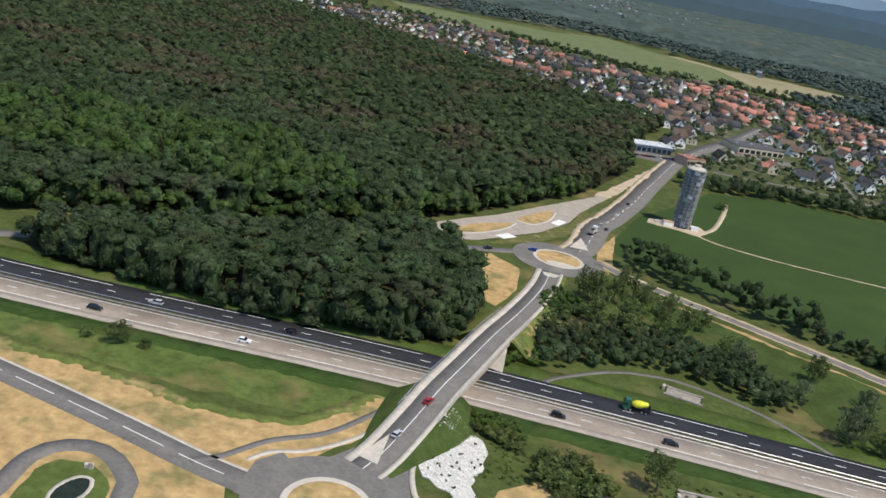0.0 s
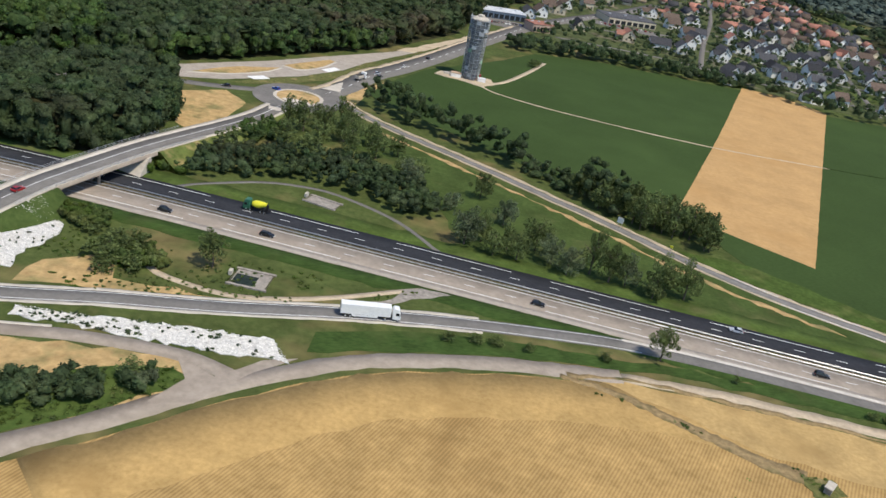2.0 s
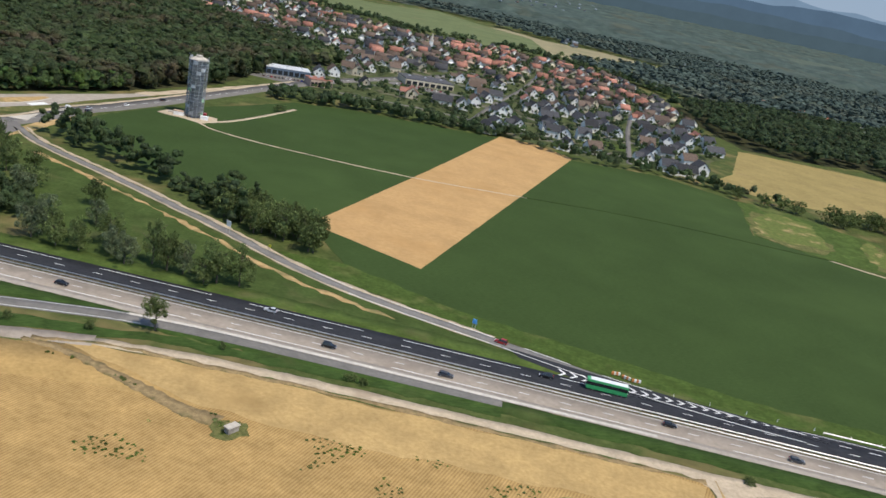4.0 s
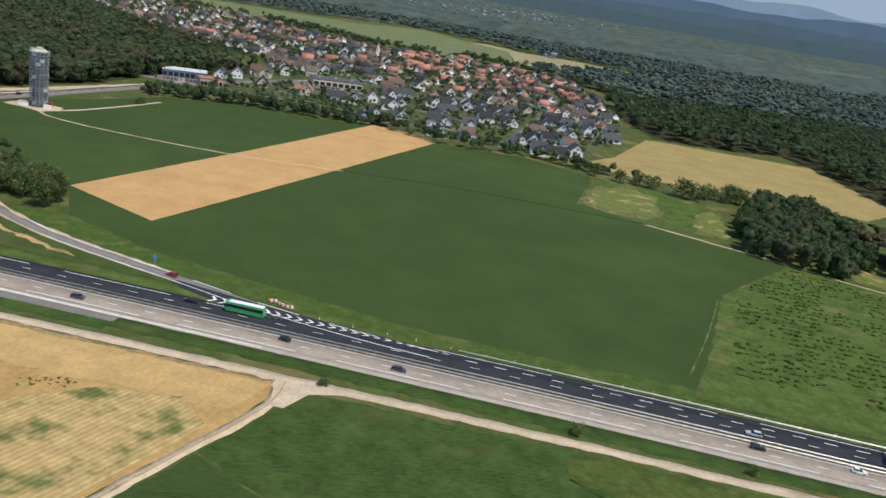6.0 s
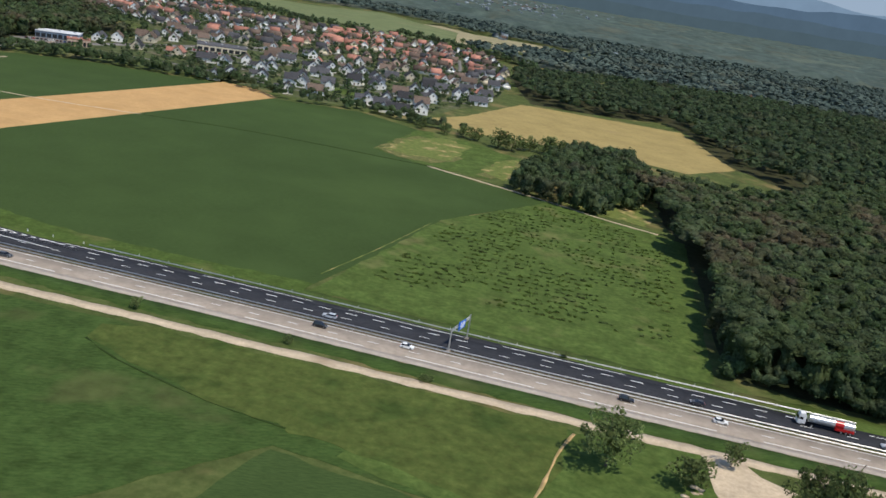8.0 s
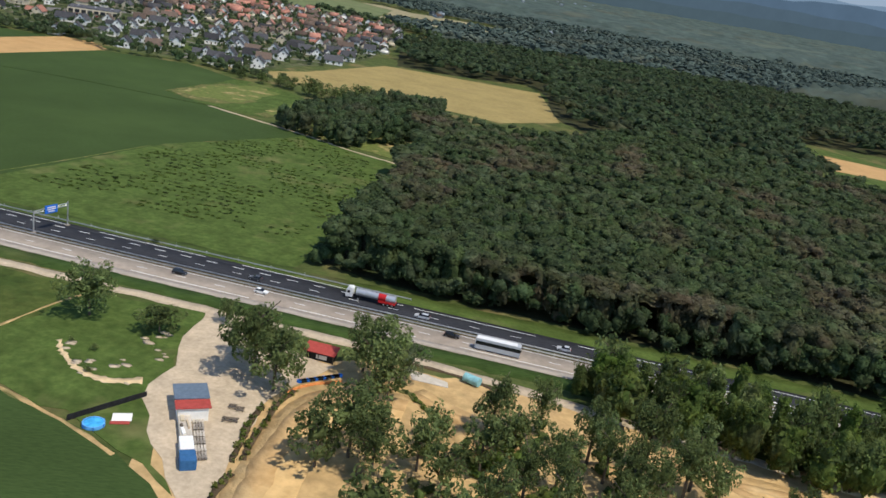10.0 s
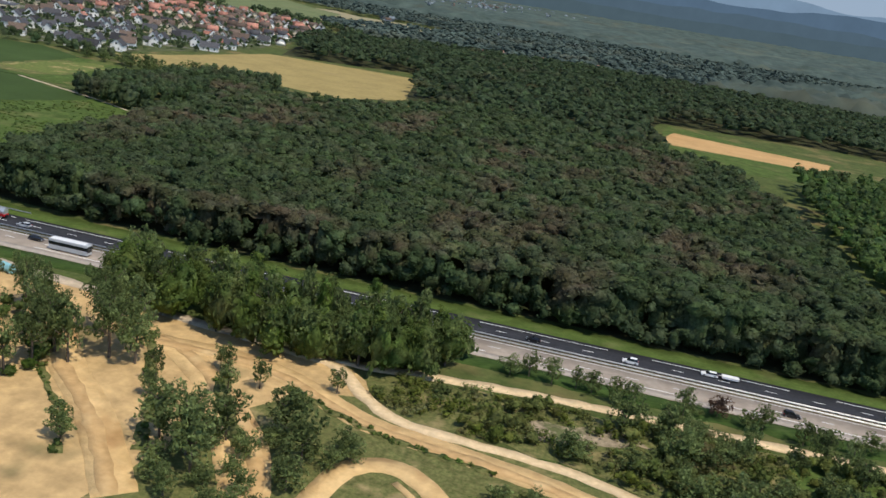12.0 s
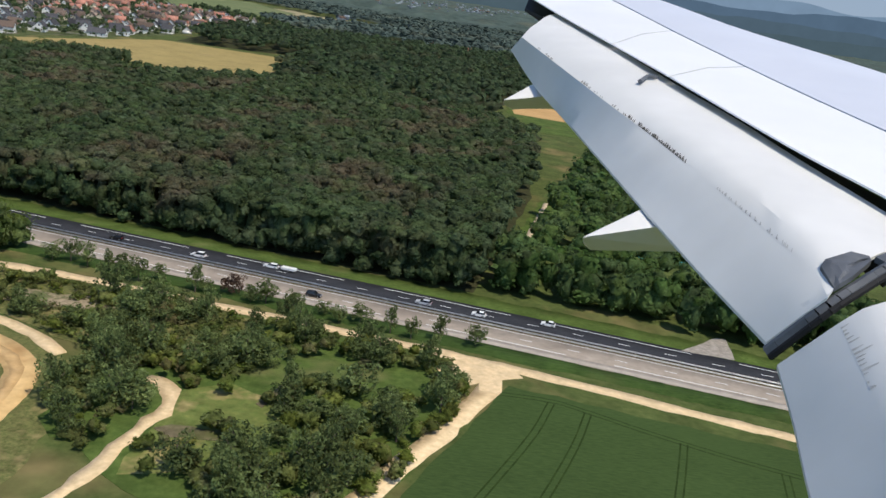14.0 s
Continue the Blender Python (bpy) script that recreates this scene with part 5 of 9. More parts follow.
v = np.concatenate([np.c_[px, py, np.full(n, -20.0)], np.c_[px, py, np.full(n, 900.0)]])
structure("sky_backdrop", mesh_from("sky_backdrop", v, [(j, j + 1, n + j + 1, n + j) for j in range(n - 1)], m_sky), "pale hazy blue sky above the hills", "sky")

# ---- bridge ----
def bank(name, line, half, material, label, slope=1.5, off=0.0):
    """An earth bank under a climbing road: flat top, sloping sides down to the ground."""
    p = smooth_line(line, 2.0)
    nrm = normals_of(p)
    n = len(p)
    h = p[:, 2:3] - 0.12
    c = p[:, :2] + nrm * off
    rows = [c + nrm * (half + slope * np.maximum(h, 0)), c + nrm * half, c - nrm * half, c - nrm * (half + slope * np.maximum(h, 0))]
    hs = [h * 0 - 0.1, h, h, h * 0 - 0.1]
    v = np.concatenate([np.c_[r, k] for r, k in zip(rows, hs)])
    f = [(j * n + i, (j + 1) * n + i, (j + 1) * n + i + 1, j * n + i + 1) for j in range(3) for i in range(n - 1)]
    m = n - 1
    f += [(0, n, 2 * n, 3 * n), (m, n + m, 2 * n + m, 3 * n + m)]
    return structure(name, mesh_from(name, v, f, material), label, "bank")


bank("embankment", BR[:4], 3.7, M["verge_mid"], "grassy earth ramp leading up to the bridge")
bank("embankment", BR[5:], 3.7, M["verge_dry"], "grassy earth ramp down from the bridge")
bridge = tagged(new("bridge"), "concrete road bridge with railings over the motorway", "bridge", kind="structure")
SP = BR[2:7]
o = new("deck", ribbon("deck", [(x, y, z - 0.08) for x, y, z in SP], 6.6, 0.0, M["concrete"], drop=0.75, off=0.2))
o.parent = bridge
for off in (3.62, -3.05):
    line = smooth_line(SP, 1.0)
    nrm = normals_of(line)
    bm = bmesh.new()
    for i in range(0, len(line), 2):
        x, y = line[i, :2] + nrm[i] * off
        box(bm, x, y, line[i, 2] + 0.05, 0.06, 0.06, 0.6)
    for hh in (0.3, 0.6):
        for i in range(len(line) - 1):
            a, b = line[i, :2] + nrm[i] * off, line[i + 1, :2] + nrm[i + 1] * off
            tube(bm, (*a, line[i, 2] + hh), (*b, line[i + 1, 2] + hh), 0.035, 0.035, 5)
    part("railing", bm, M["steel"], bridge, "grey steel bridge railing")
for px, py in ((-9.6, 120.2), (-7.5, 128.6)):
    for s in (-1.8, 0, 1.8):
        bm = bmesh.new()
        tube(bm, (px + s * 0.96, py - s * 0.25, -0.1), (px + s * 0.96, py - s * 0.25, 2.6), 0.28, 0.28, 14)
        part("pier", bm, M["concrete"], bridge, "round grey concrete pier")
    bm = bmesh.new()
    box(bm, px, py, 2.35, 5.2, 0.6, 0.35, -14, 0.04)
    part("pier_cap", bm, M["concrete"], bridge)
for (px, py), sg in (((-11.3, 113.0), -1), ((-5.2, 139.2), 1)):
    bm = bmesh.new()
    v = [bm.verts.new(c) for c in ((px - 3.4, py + 0.9, 2.6), (px + 3.4, py - 0.9, 2.6), (px + 3.6, py - 0.9 - sg * 3.6, 0.05), (px - 3.2, py + 0.9 - sg * 3.6, 0.05), (px - 3.4, py + 0.9 + sg, 2.6), (px + 3.4, py - 0.9 + sg, 2.6), (px + 3.6, py - 0.9 + sg, 0.0), (px - 3.2, py + 0.9 + sg, 0.0))]
    for q in ((0, 1, 2, 3), (0, 1, 5, 4), (1, 2, 6, 5), (0, 3, 7, 4)):
        bm.faces.new([v[i] for i in q])
    bmesh.ops.recalc_face_normals(bm, faces=bm.faces)
    part("abutment", bm, M["pale_concrete"], bridge, "pale sloping concrete abutment")

# ---- barriers and posts ----
def guard_rail(line, off, x0, x1, label):
    top = tagged(new("guard_rail"), label, "guard rail", kind="structure")
    p = smooth_line(line, 3.0)
    nrm = normals_of(p)
    p = p[:, :2] + nrm * off
    p = p[(p[:, 0] > x0) & (p[:, 0] < x1)]
    bm = bmesh.new()
    rows = [[bm.verts.new((x, y + dy, zz)) for x, y in p] for dy, zz in ((0.03, 0.22), (-0.03, 0.28), (0.03, 0.34), (-0.03, 0.40), (0.02, 0.44))]
    for a, b in zip(rows[:-1], rows[1:]):
        for i in range(len(p) - 1):
            bm.faces.new((a[i], a[i + 1], b[i + 1], b[i]))
    part("rail", bm, M["steel"], top, "galvanised corrugated steel rail")
    bm = bmesh.new()
    for x, y in p:
        bmesh.ops.create_cube(bm, size=1, matrix=Matrix.Translation((x, y, 0.2)) @ Matrix.Diagonal((0.06, 0.08, 0.42, 1)))
    tagged(part("posts", bm, M["steel"], top), kind="stuff")


guard_rail(HW, 0.55, -150, 640, "galvanised guard rail on the motorway median")
guard_rail(HW, -0.75, -150, 640, "galvanised guard rail on the motorway median")
guard_rail(HW, 8.7, 205, 345, "galvanised guard rail on the grass verge")

bm = bmesh.new()
box(bm, 0, 0, 0, 0.12, 0.09, 0.55, 0, 0.015)
post_me = finish("delineator_post", bm, M["paint"])
bm = bmesh.new()
box(bm, 0, 0, 0.40, 0.13, 0.10, 0.09)
band_me = finish("band", bm, M["dark"])
hwl = smooth_line(HW, 1.0)
hwn = normals_of(hwl)
for x in range(168, 330, 6):
    i = int(np.argmin(abs(hwl[:, 0] - x)))
    q = hwl[i] + hwn[i] * 9.1
    top = tagged(new("delineator_post", post_me), "white plastic roadside marker post with dark band", "marker post", "posts along the verge")
    top.matrix_basis = pose(q[0], q[1], 0.02)
    share("band", band_me, top)

# overhead sign
top = tagged(new("sign_gantry"), "grey steel cantilever gantry with a blue road sign", "road sign")
A, B = Vector((277.2, 126.0, 0)), Vector((279.2, 132.9, 0))
for c, h in ((A, 4.1), (B, 4.6)):
    bm = bmesh.new()
    tube(bm, c, c + Vector((0, 0, h)), 0.14, 0.12, 10)
    part("column", bm, M["steel"], top)
    bm = bmesh.new()
    box(bm, c.x, c.y, 0.0, 0.7, 0.7, 0.25, 0, 0.05)
    part("footing", bm, M["concrete"], top)
for dz in (3.6, 4.05):
    bm = bmesh.new()
    tube(bm, A + Vector((0, 0, dz)), B + Vector((0, 0, dz + 0.3)), 0.07, 0.07, 8)
    part("beam", bm, M["steel"], top)
for i in range(9):
    u, w = i / 9, (i + 1) / 9
    bm = bmesh.new()
    tube(bm, A.lerp(B, u) + Vector((0, 0, 3.6 + 0.3 * u)), A.lerp(B, w) + Vector((0, 0, 4.05 + 0.3 * w)), 0.035, 0.035, 5)
    part("brace", bm, M["steel"], top)
d = (B - A).normalized()
mid = A.lerp(B, 0.47)
rz = math.degrees(math.atan2(d.y, d.x))
bm = bmesh.new()
box(bm, mid.x + 0.25, mid.y - 0.05, 3.2, 2.6, 0.1, 1.5, rz, 0.03)
panel = part("sign_panel", bm, M["sign_blue"], top, "blue sign panel with white lines")
for zz, ln in ((4.25, 1.7), (3.9, 1.9), (3.5, 1.2)):
    bm = bmesh.new()
    box(bm, mid.x + 0.32, mid.y - 0.07, zz, ln, 0.1, 0.14, rz)
    part("writing_bar", bm, M["paint"], panel)

# ---- vehicles, built in metres and scaled ----
def wheel_mesh(r, w):
    bm = bmesh.new()
    tube(bm, (0, -w / 2, 0), (0, w / 2, 0), r, r, 16)
    a = finish("tyre", bm, M["rubber"])
    bm = bmesh.new()
    tube(bm, (0, -w / 2 - 0.01, 0), (0, w / 2 + 0.01, 0), r * 0.6, r * 0.6, 12)
    return a, finish("rim", bm, M["steel"])


CAR_WHEEL, TRUCK_WHEEL = wheel_mesh(0.33, 0.2), wheel_mesh(0.5, 0.3)


def add_wheel(top, pair, x, y, r):
    t = share("wheel", pair[0], top, Matrix.Translation((x, y, r)))
    share("rim", pair[1], t)


def profile(bm, pts, half, taper=0.0):
    """A body from a side outline (x, z), half wide, drawn in by taper at the top."""
    zs = [p[1] for p in pts]
    lo, hi = min(zs), max(zs)
    rows = [[bm.verts.new((x, s * (half - taper * (z - lo) / (hi - lo)), z)) for x, z in pts] for s in (-1, 1)]
    bm.faces.new(rows[0])
    bm.faces.new(rows[1][::-1])
    for i in range(len(pts)):
        bm.faces.new((rows[0][i - 1], rows[1][i - 1], rows[1][i], rows[0][i]))
    bmesh.ops.recalc_face_normals(bm, faces=bm.faces)


CAR_CACHE = {}


def car(x, y, heading, paint, word, style="hatch", z=0.10):
    """A passenger car that faces +x before it is turned."""
    lg = {"hatch": 4.1, "estate": 4.6, "suv": 4.5}[style]
    hg = {"hatch": 1.46, "estate": 1.48, "suv": 1.7}[style]
    key = (paint, style)
    if key not in CAR_CACHE:
        a, b = -lg / 2, lg / 2
        rear = {"hatch": a + 0.25, "estate": a + 0.12, "suv": a + 0.12}[style]
        bm = bmesh.new()
        profile(bm, [(a, 0.35), (a + 0.02, 0.8), (a + 0.15, 0.95), (b - 1.35, 0.95), (b - 0.25, 0.78), (b, 0.6), (b, 0.32), (b - 0.3, 0.22), (a + 0.3, 0.22)], 0.89, 0.06)
        bmesh.ops.bevel(bm, geom=list(bm.edges), offset=0.05, segments=2, affect="EDGES")
        body = finish("body", bm, M[paint])
        bm = bmesh.new()
        profile(bm, [(rear, 0.93), (rear + 0.35, hg - 0.06), (b - 2.1, hg - 0.06), (b - 1.25, 0.93)], 0.84, 0.2)
        glass = finish("cabin_glass", bm, M["car_glass"])
        bm = bmesh.new()
        profile(bm, [(rear + 0.3, hg - 0.09), (rear + 0.5, hg - 0.01), (b - 2.35, hg), (b - 2.02, hg - 0.09)], 0.66, 0.05)
        bmesh.ops.bevel(bm, geom=list(bm.edges), offset=0.03, segments=1, affect="EDGES")
        roof = finish("roof", bm, M[paint])
        bm = bmesh.new()
        box(bm, b - 0.08, 0.6, 0.6, 0.2, 0.36, 0.14, 0, 0.03)
        hl = finish("headlight", bm, M["lamp_glass"])
        bm = bmesh.new()
        box(bm, a + 0.08, 0.66, 0.7, 0.16, 0.26, 0.2, 0, 0.03)
        CAR_CACHE[key] = (body, glass, roof, hl, finish("tail_light", bm, M["tail_red"]))
    body, glass, roof, hl, tl = CAR_CACHE[key]
    top = tagged(new("car"), f"{word} {'estate car' if style == 'estate' else 'SUV' if style == 'suv' else 'hatchback car'} on the road", "car")
    top.matrix_basis = pose(x, y, z, 0, 0, heading) @ Matrix.Diagonal((K, K, K, 1))
    for nm, me in (("body", body), ("cabin_glass", glass), ("roof", roof)):
        share(nm, me, top)
    for s in (1, -1):
        share("headlight", hl, top, Matrix.Diagonal((1, s, 1, 1)))
        share("tail_light", tl, top, Matrix.Diagonal((1, s, 1, 1)))
        for wx in (lg / 2 - 0.8, -lg / 2 + 0.8):
            add_wheel(top, CAR_WHEEL, wx, s * 0.8, 0.33)
    return top


def cab(top, x, paint, label):
    bm = bmesh.new()
    profile(bm, [(x - 1.1, 0.6), (x - 1.1, 3.3), (x - 0.8, 3.7), (x + 0.6, 3.6), (x + 0.95, 2.8), (x + 1.15, 1.6), (x + 1.15, 0.5)], 1.22, 0.06)
    bmesh.ops.bevel(bm, geom=list(bm.edges), offset=0.07, segments=2, affect="EDGES")
    c = part("cab", bm, M[paint], top, label)
    bm = bmesh.new()
    profile(bm, [(x + 1.10, 1.75), (x + 0.86, 2.75), (x + 0.98, 2.78), (x + 1.19, 1.75)], 1.1)
    part("windscreen", bm, M["car_glass"], c)
    for s in (1, -1):
        bm = bmesh.new()
        box(bm, x + 0.2, s * 1.19, 1.8, 0.9, 0.08, 0.8, 0, 0.02)
        part("side_window", bm, M["car_glass"], c)
        bm = bmesh.new()
        box(bm, x + 0.95, s * 1.45, 1.9, 0.12, 0.2, 0.7, 0, 0.03)
        part("mirror", bm, M["dark"], c)
        bm = bmesh.new()
        box(bm, x + 1.14, s * 0.85, 0.65, 0.08, 0.4, 0.2, 0, 0.02)
        part("headlight", bm, M["lamp_glass"], c)


def truck(x, y, heading, kind, label, z=0.10):
    """An articulated lorry: box trailer, tanker or cement mixer, facing +x."""
    top = tagged(new("truck"), label, "truck")
    top.matrix_basis = pose(x, y, z, 0, 0, heading) @ Matrix.Diagonal((K, K, K, 1))
    if kind == "tipper":
        cab(top, 3.2, "car_white", "white lorry cab")
        for cx, cz, lx, ly, lz, m_, nm in ((-0.4, 0.75, 8.6, 0.95, 0.35, "dark", "chassis"), (-1.3, 1.15, 5.6, 2.4, 1.5, "pale_concrete", "load_body"), (-1.3, 2.65, 5.2, 2.0, 0.1, "dark", "tarpaulin")):
            bm = bmesh.new()
            box(bm, cx, 0, cz, lx, ly, lz, 0, 0.04)
            part(nm, bm, M[m_], top)
        for wx in (3.3, 1.9, -1.6, -2.9):
            for s in (1, -1):
                add_wheel(top, TRUCK_WHEEL, wx, s * 1.05, 0.5)
        return top
    if kind == "mixer":
        cab(top, 3.2, "mix_green", "dark green lorry cab")
        bm = bmesh.new()
        box(bm, -0.4, 0, 0.75, 8.6, 0.95, 0.35, 0, 0.03)
        part("chassis", bm, M["dark"], top)
        bm = bmesh.new()
        for a, b, r0, r1 in (((1.6, 2.2), (0.6, 2.35), 0.7, 1.15), ((0.6, 2.35), (-0.8, 2.5), 1.15, 1.2), ((-0.8, 2.5), (-3.2, 2.95), 1.2, 0.6)):
            tube(bm, (a[0], 0, a[1]), (b[0], 0, b[1]), r0, r1, 18)
        part("drum", bm, M["mix_yellow"], top, "bright yellow mixing drum")
        bm = bmesh.new()
        box(bm, -3.6, 0, 1.2, 0.7, 0.8, 1.7, 0, 0.06)
        part("chute", bm, M["dark"], top)
        for wx in (3.3, 1.9, -1.6, -2.9):
            for s in (1, -1):
                add_wheel(top, TRUCK_WHEEL, wx, s * 1.05, 0.5)
        return top
    cab(top, 7.0, "car_white", "white lorry cab")
    bm = bmesh.new()
    box(bm, -0.5, 0, 0.85, 15.2, 1.0, 0.3, 0, 0.03)
    part("chassis", bm, M["dark"], top)
    if kind == "box":
        bm = bmesh.new()
        box(bm, -1.4, 0, 1.15, 13.6, 2.5, 2.85, 0, 0.05)
        tr = part("trailer", bm, M["car_white"], top, "long white box trailer")
        for s in (1, -1):
            bm = bmesh.new()
            box(bm, -1.6, s * 1.22, 0.55, 7.0, 0.06, 0.55, 0, 0.01)
            part("side_guard", bm, M["car_white"], tr)
        bm = bmesh.new()
        box(bm, -8.23, 0, 1.2, 0.06, 2.3, 2.7, 0, 0.01)
        part("rear_door", bm, M["pale_concrete"], tr)
    else:
        bm = bmesh.new()
        tube(bm, (5.0, 0, 2.35), (-7.6, 0, 2.25), 1.15, 1.2, 22)
        tk = part("tank", bm, M["silver"], top, "polished silver tank")
        bm = bmesh.new()
        tube(bm, (-2.2, 0, 2.28), (-4.6, 0, 2.27), 1.215, 1.215, 22, False)
        part("stripe", bm, M["tail_red"], tk, "red panel on the tank")
        bm = bmesh.new()
        box(bm, -1.3, 0, 3.42, 11.5, 0.5, 0.18, 0, 0.03)
        part("walkway", bm, M["steel"], tk)
        bm = bmesh.new()
        box(bm, -5.0, 0, 0.7, 5.4, 2.4, 0.7, 0, 0.05)
        part("skirt", bm, M["tail_red"], top, "red skirt over the axles")
    for wx in (7.4, 4.0, -4.2, -5.5, -6.8):
        for s in (1, -1):
            add_wheel(top, TRUCK_WHEEL, wx, s * 1.05, 0.5)
    return top


def coach(x, y, heading, paint, label, z=0.10):
    top = tagged(new("bus"), label, "bus")
    top.matrix_basis = pose(x, y, z, 0, 0, heading) @ Matrix.Diagonal((K, K, K, 1))
    bm = bmesh.new()
    box(bm, 0, 0, 0.35, 13.0, 2.5, 3.2, 0, 0.16)
    part("body", bm, M[paint], top)
    bm = bmesh.new()
    box(bm, 0.1, 0, 1.75, 12.9, 2.54, 1.1, 0, 0.03)
    part("window_band", bm, M["car_glass"], top, "dark band of coach windows")
    bm = bmesh.new()
    box(bm, 6.46, 0, 1.2, 0.14, 2.3, 1.9, 0, 0.04)
    part("windscreen", bm, M["car_glass"], top)
    bm = bmesh.new()
    box(bm, -0.4, 0, 3.53, 11.6, 2.2, 0.14, 0, 0.05)
    part("roof", bm, M["car_white"], top, "white coach roof")
    for s in (1, -1):
        bm = bmesh.new()
        box(bm, 6.7, s * 1.4, 2.2, 0.2, 0.2, 0.6, 0, 0.04)
        part("mirror", bm, M["dark"], top)
        for wx in (4.2, -3.6, -4.9):
            add_wheel(top, TRUCK_WHEEL, wx, s * 1.06, 0.5)
    return top


def hw_angle(x):
    i = int(np.argmin(abs(hwl[:, 0] - x)))
    t = hwl[min(i + 3, len(hwl) - 1)] - hwl[i - 3]
    return math.degrees(math.atan2(t[1], t[0]))


def hw_point(x, off):
    i = int(np.argmin(abs(hwl[:, 0] - x)))
    return hwl[i] + hwn[i] * off


# near lanes run towards +x, far lanes towards -x
for x, lane, paint, word, style in (
        (-43.9, -4.4, "car_white", "white", "hatch"), (8.5, -4.6, "car_black", "black", "suv"), (27.4, -4.2, "car_black", "black", "estate"), (73.9, -4.2, "car_black", "black", "hatch"), (-69, -4.5, "car_black", "black", "estate"),
        (-62.4, 2.3, "car_silver", "silver", "estate"), (-38, 2.4, "car_black", "black", "hatch"), (107.7, 4.4, "car_silver", "silver blue", "hatch"), (120.2, -3.8, "car_black", "black", "suv"), (140.4, -4.2, "car_grey", "dark grey", "estate"),
        (156.7, 4.4, "car_black", "black", "suv"), (177.0, -2.6, "car_black", "black", "hatch"), (197.6, -4.2, "car_grey", "dark grey", "estate"), (255.8, 2.2, "car_silver", "silver", "estate"), (255.9, -2.4, "car_black", "black", "suv"), (270.8, -2.4, "car_white", "white", "hatch"),
        (306.2, -2.6, "car_black", "black", "suv"), (321.4, -2.6, "car_white", "white", "hatch"), (347.2, 2.3, "car_silver", "silver", "estate"), (353.8, -2.6, "car_black", "dark", "estate"), (318.5, 2.3, "car_grey", "dark grey", "hatch"), (371.1, 2.3, "car_silver", "silver", "hatch"),
        (425.1, -4.4, "car_black", "black", "suv"), (453.5, 2.3, "car_white", "white", "suv"), (465.7, 4.2, "car_white", "white", "estate"), (439.0, 2.4, "car_black", "black", "hatch"), (476.8, -4.3, "car_black", "black", "suv"), (502.2, 2.3, "car_white", "white", "hatch"), (512.5, 4.4, "car_white", "white", "hatch"), (492.6, 2.3, "car_silver", "silver", "estate")):
    q = hw_point(x, lane)
    car(q[0], q[1], hw_angle(x) + (180 if lane > 0 else 0), paint, word, style)
car(-11.1, 113.5, 75, "car_red", "dark red", "hatch", 2.75)
car(-13.6, 104.8, 72, "car_silver", "silver grey", "hatch", 1.25)
car(-17.8, 73.5 + 4.6, 20, "car_black", "black", "estate", 0.12)
car(-2.2, 205.5, 160, "car_blue", "bright blue", "hatch", 0.14)
car(-12.9, 198.6, 205, "car_black", "black", "hatch", 0.10)
for x, y, p, w in ((12.6, 235.4, "car_black", "black"), (14.9, 243.2, "car_silver", "silver"), (19.6, 257.9, "car_white", "white"), (23.6, 276, "car_black", "black"), (16.5, 240, "car_grey", "grey")):
    car(x, y, 75, p, w)
car(148.4, 142.9, 165, "car_red", "bright red", "suv")
truck(49.9, 107.6, 18, "box", "white articulated lorry on the slip road")
q = hw_point(21.7, 4.3)
truck(q[0], q[1], 180 + hw_angle(21), "mixer", "green cement mixer lorry with yellow drum")
q = hw_point(338.6, 4.2)
truck(q[0], q[1], 180 + hw_angle(338), "tanker", "silver tanker lorry with a red panel")
truck(12.6, 233.0, 75, "tipper", "small white lorry with a grey body near the roundabout")
q = hw_point(167.1, 4.4)
coach(q[0], q[1], 180 + hw_angle(167), "bus_green", "green and white coach on the motorway")
q = hw_point(361.6, -4.4)
coach(q[0], q[1], hw_angle(361), "car_silver", "silver coach with a white roof")
top = tagged(new("trailer"), "small covered white trailer behind a car", "trailer")
q = hw_point(469.4, 4.2)
top.matrix_basis = pose(q[0], q[1], 0.1, 0, 0, hw_angle(469)) @ Matrix.Diagonal((K, K, K, 1))
bm = bmesh.new()
box(bm, 0.2, 0, 0.5, 4.6, 1.9, 0.7, 0, 0.1)
part("body", bm, M["car_white"], top)
bm = bmesh.new()
box(bm, -2.9, 0, 0.45, 1.6, 0.12, 0.12)
part("drawbar", bm, M["dark"], top)
for s in (1, -1):
    add_wheel(top, CAR_WHEEL, 0.3, s * 0.85, 0.33)

# ---- water tower under scaffolding ----
tower = tagged(new("water_tower"), "round water tower wrapped in scaffolding and netting", "tower")
tower.matrix_basis = pose(39.6, 263.5, 0)
bm = bmesh.new()
tube(bm, (0, 0, 0), (0, 0, 13), 2.0, 2.0, 28)
tube(bm, (0, 0, 13), (0, 0, 15.5), 2.0, 2.5, 28)
tube(bm, (0, 0, 15.5), (0, 0, 18.6), 2.5, 2.5, 28)
part("shaft", bm, M["tower_wall"], tower, "grey concrete shaft")
bm = bmesh.new()
tube(bm, (0, 0, 18.6), (0, 0, 19.3), 2.95, 1.6, 28)
tube(bm, (0, 0, 19.3), (0, 0, 19.9), 1.05, 1.0, 20)
part("cap", bm, M["pale_concrete"], tower, "pale flat cap with a round lantern")
for s in range(14):
    a = s * 2 * math.pi / 14
    bm = bmesh.new()
    r0, r1 = 2.8, 3.1
    tube(bm, (r0 * math.cos(a), r0 * math.sin(a), 0), (r1 * math.cos(a), r1 * math.sin(a), 18.9), 0.06, 0.06, 5)
    part("scaffold_pole", bm, M["steel"], tower)
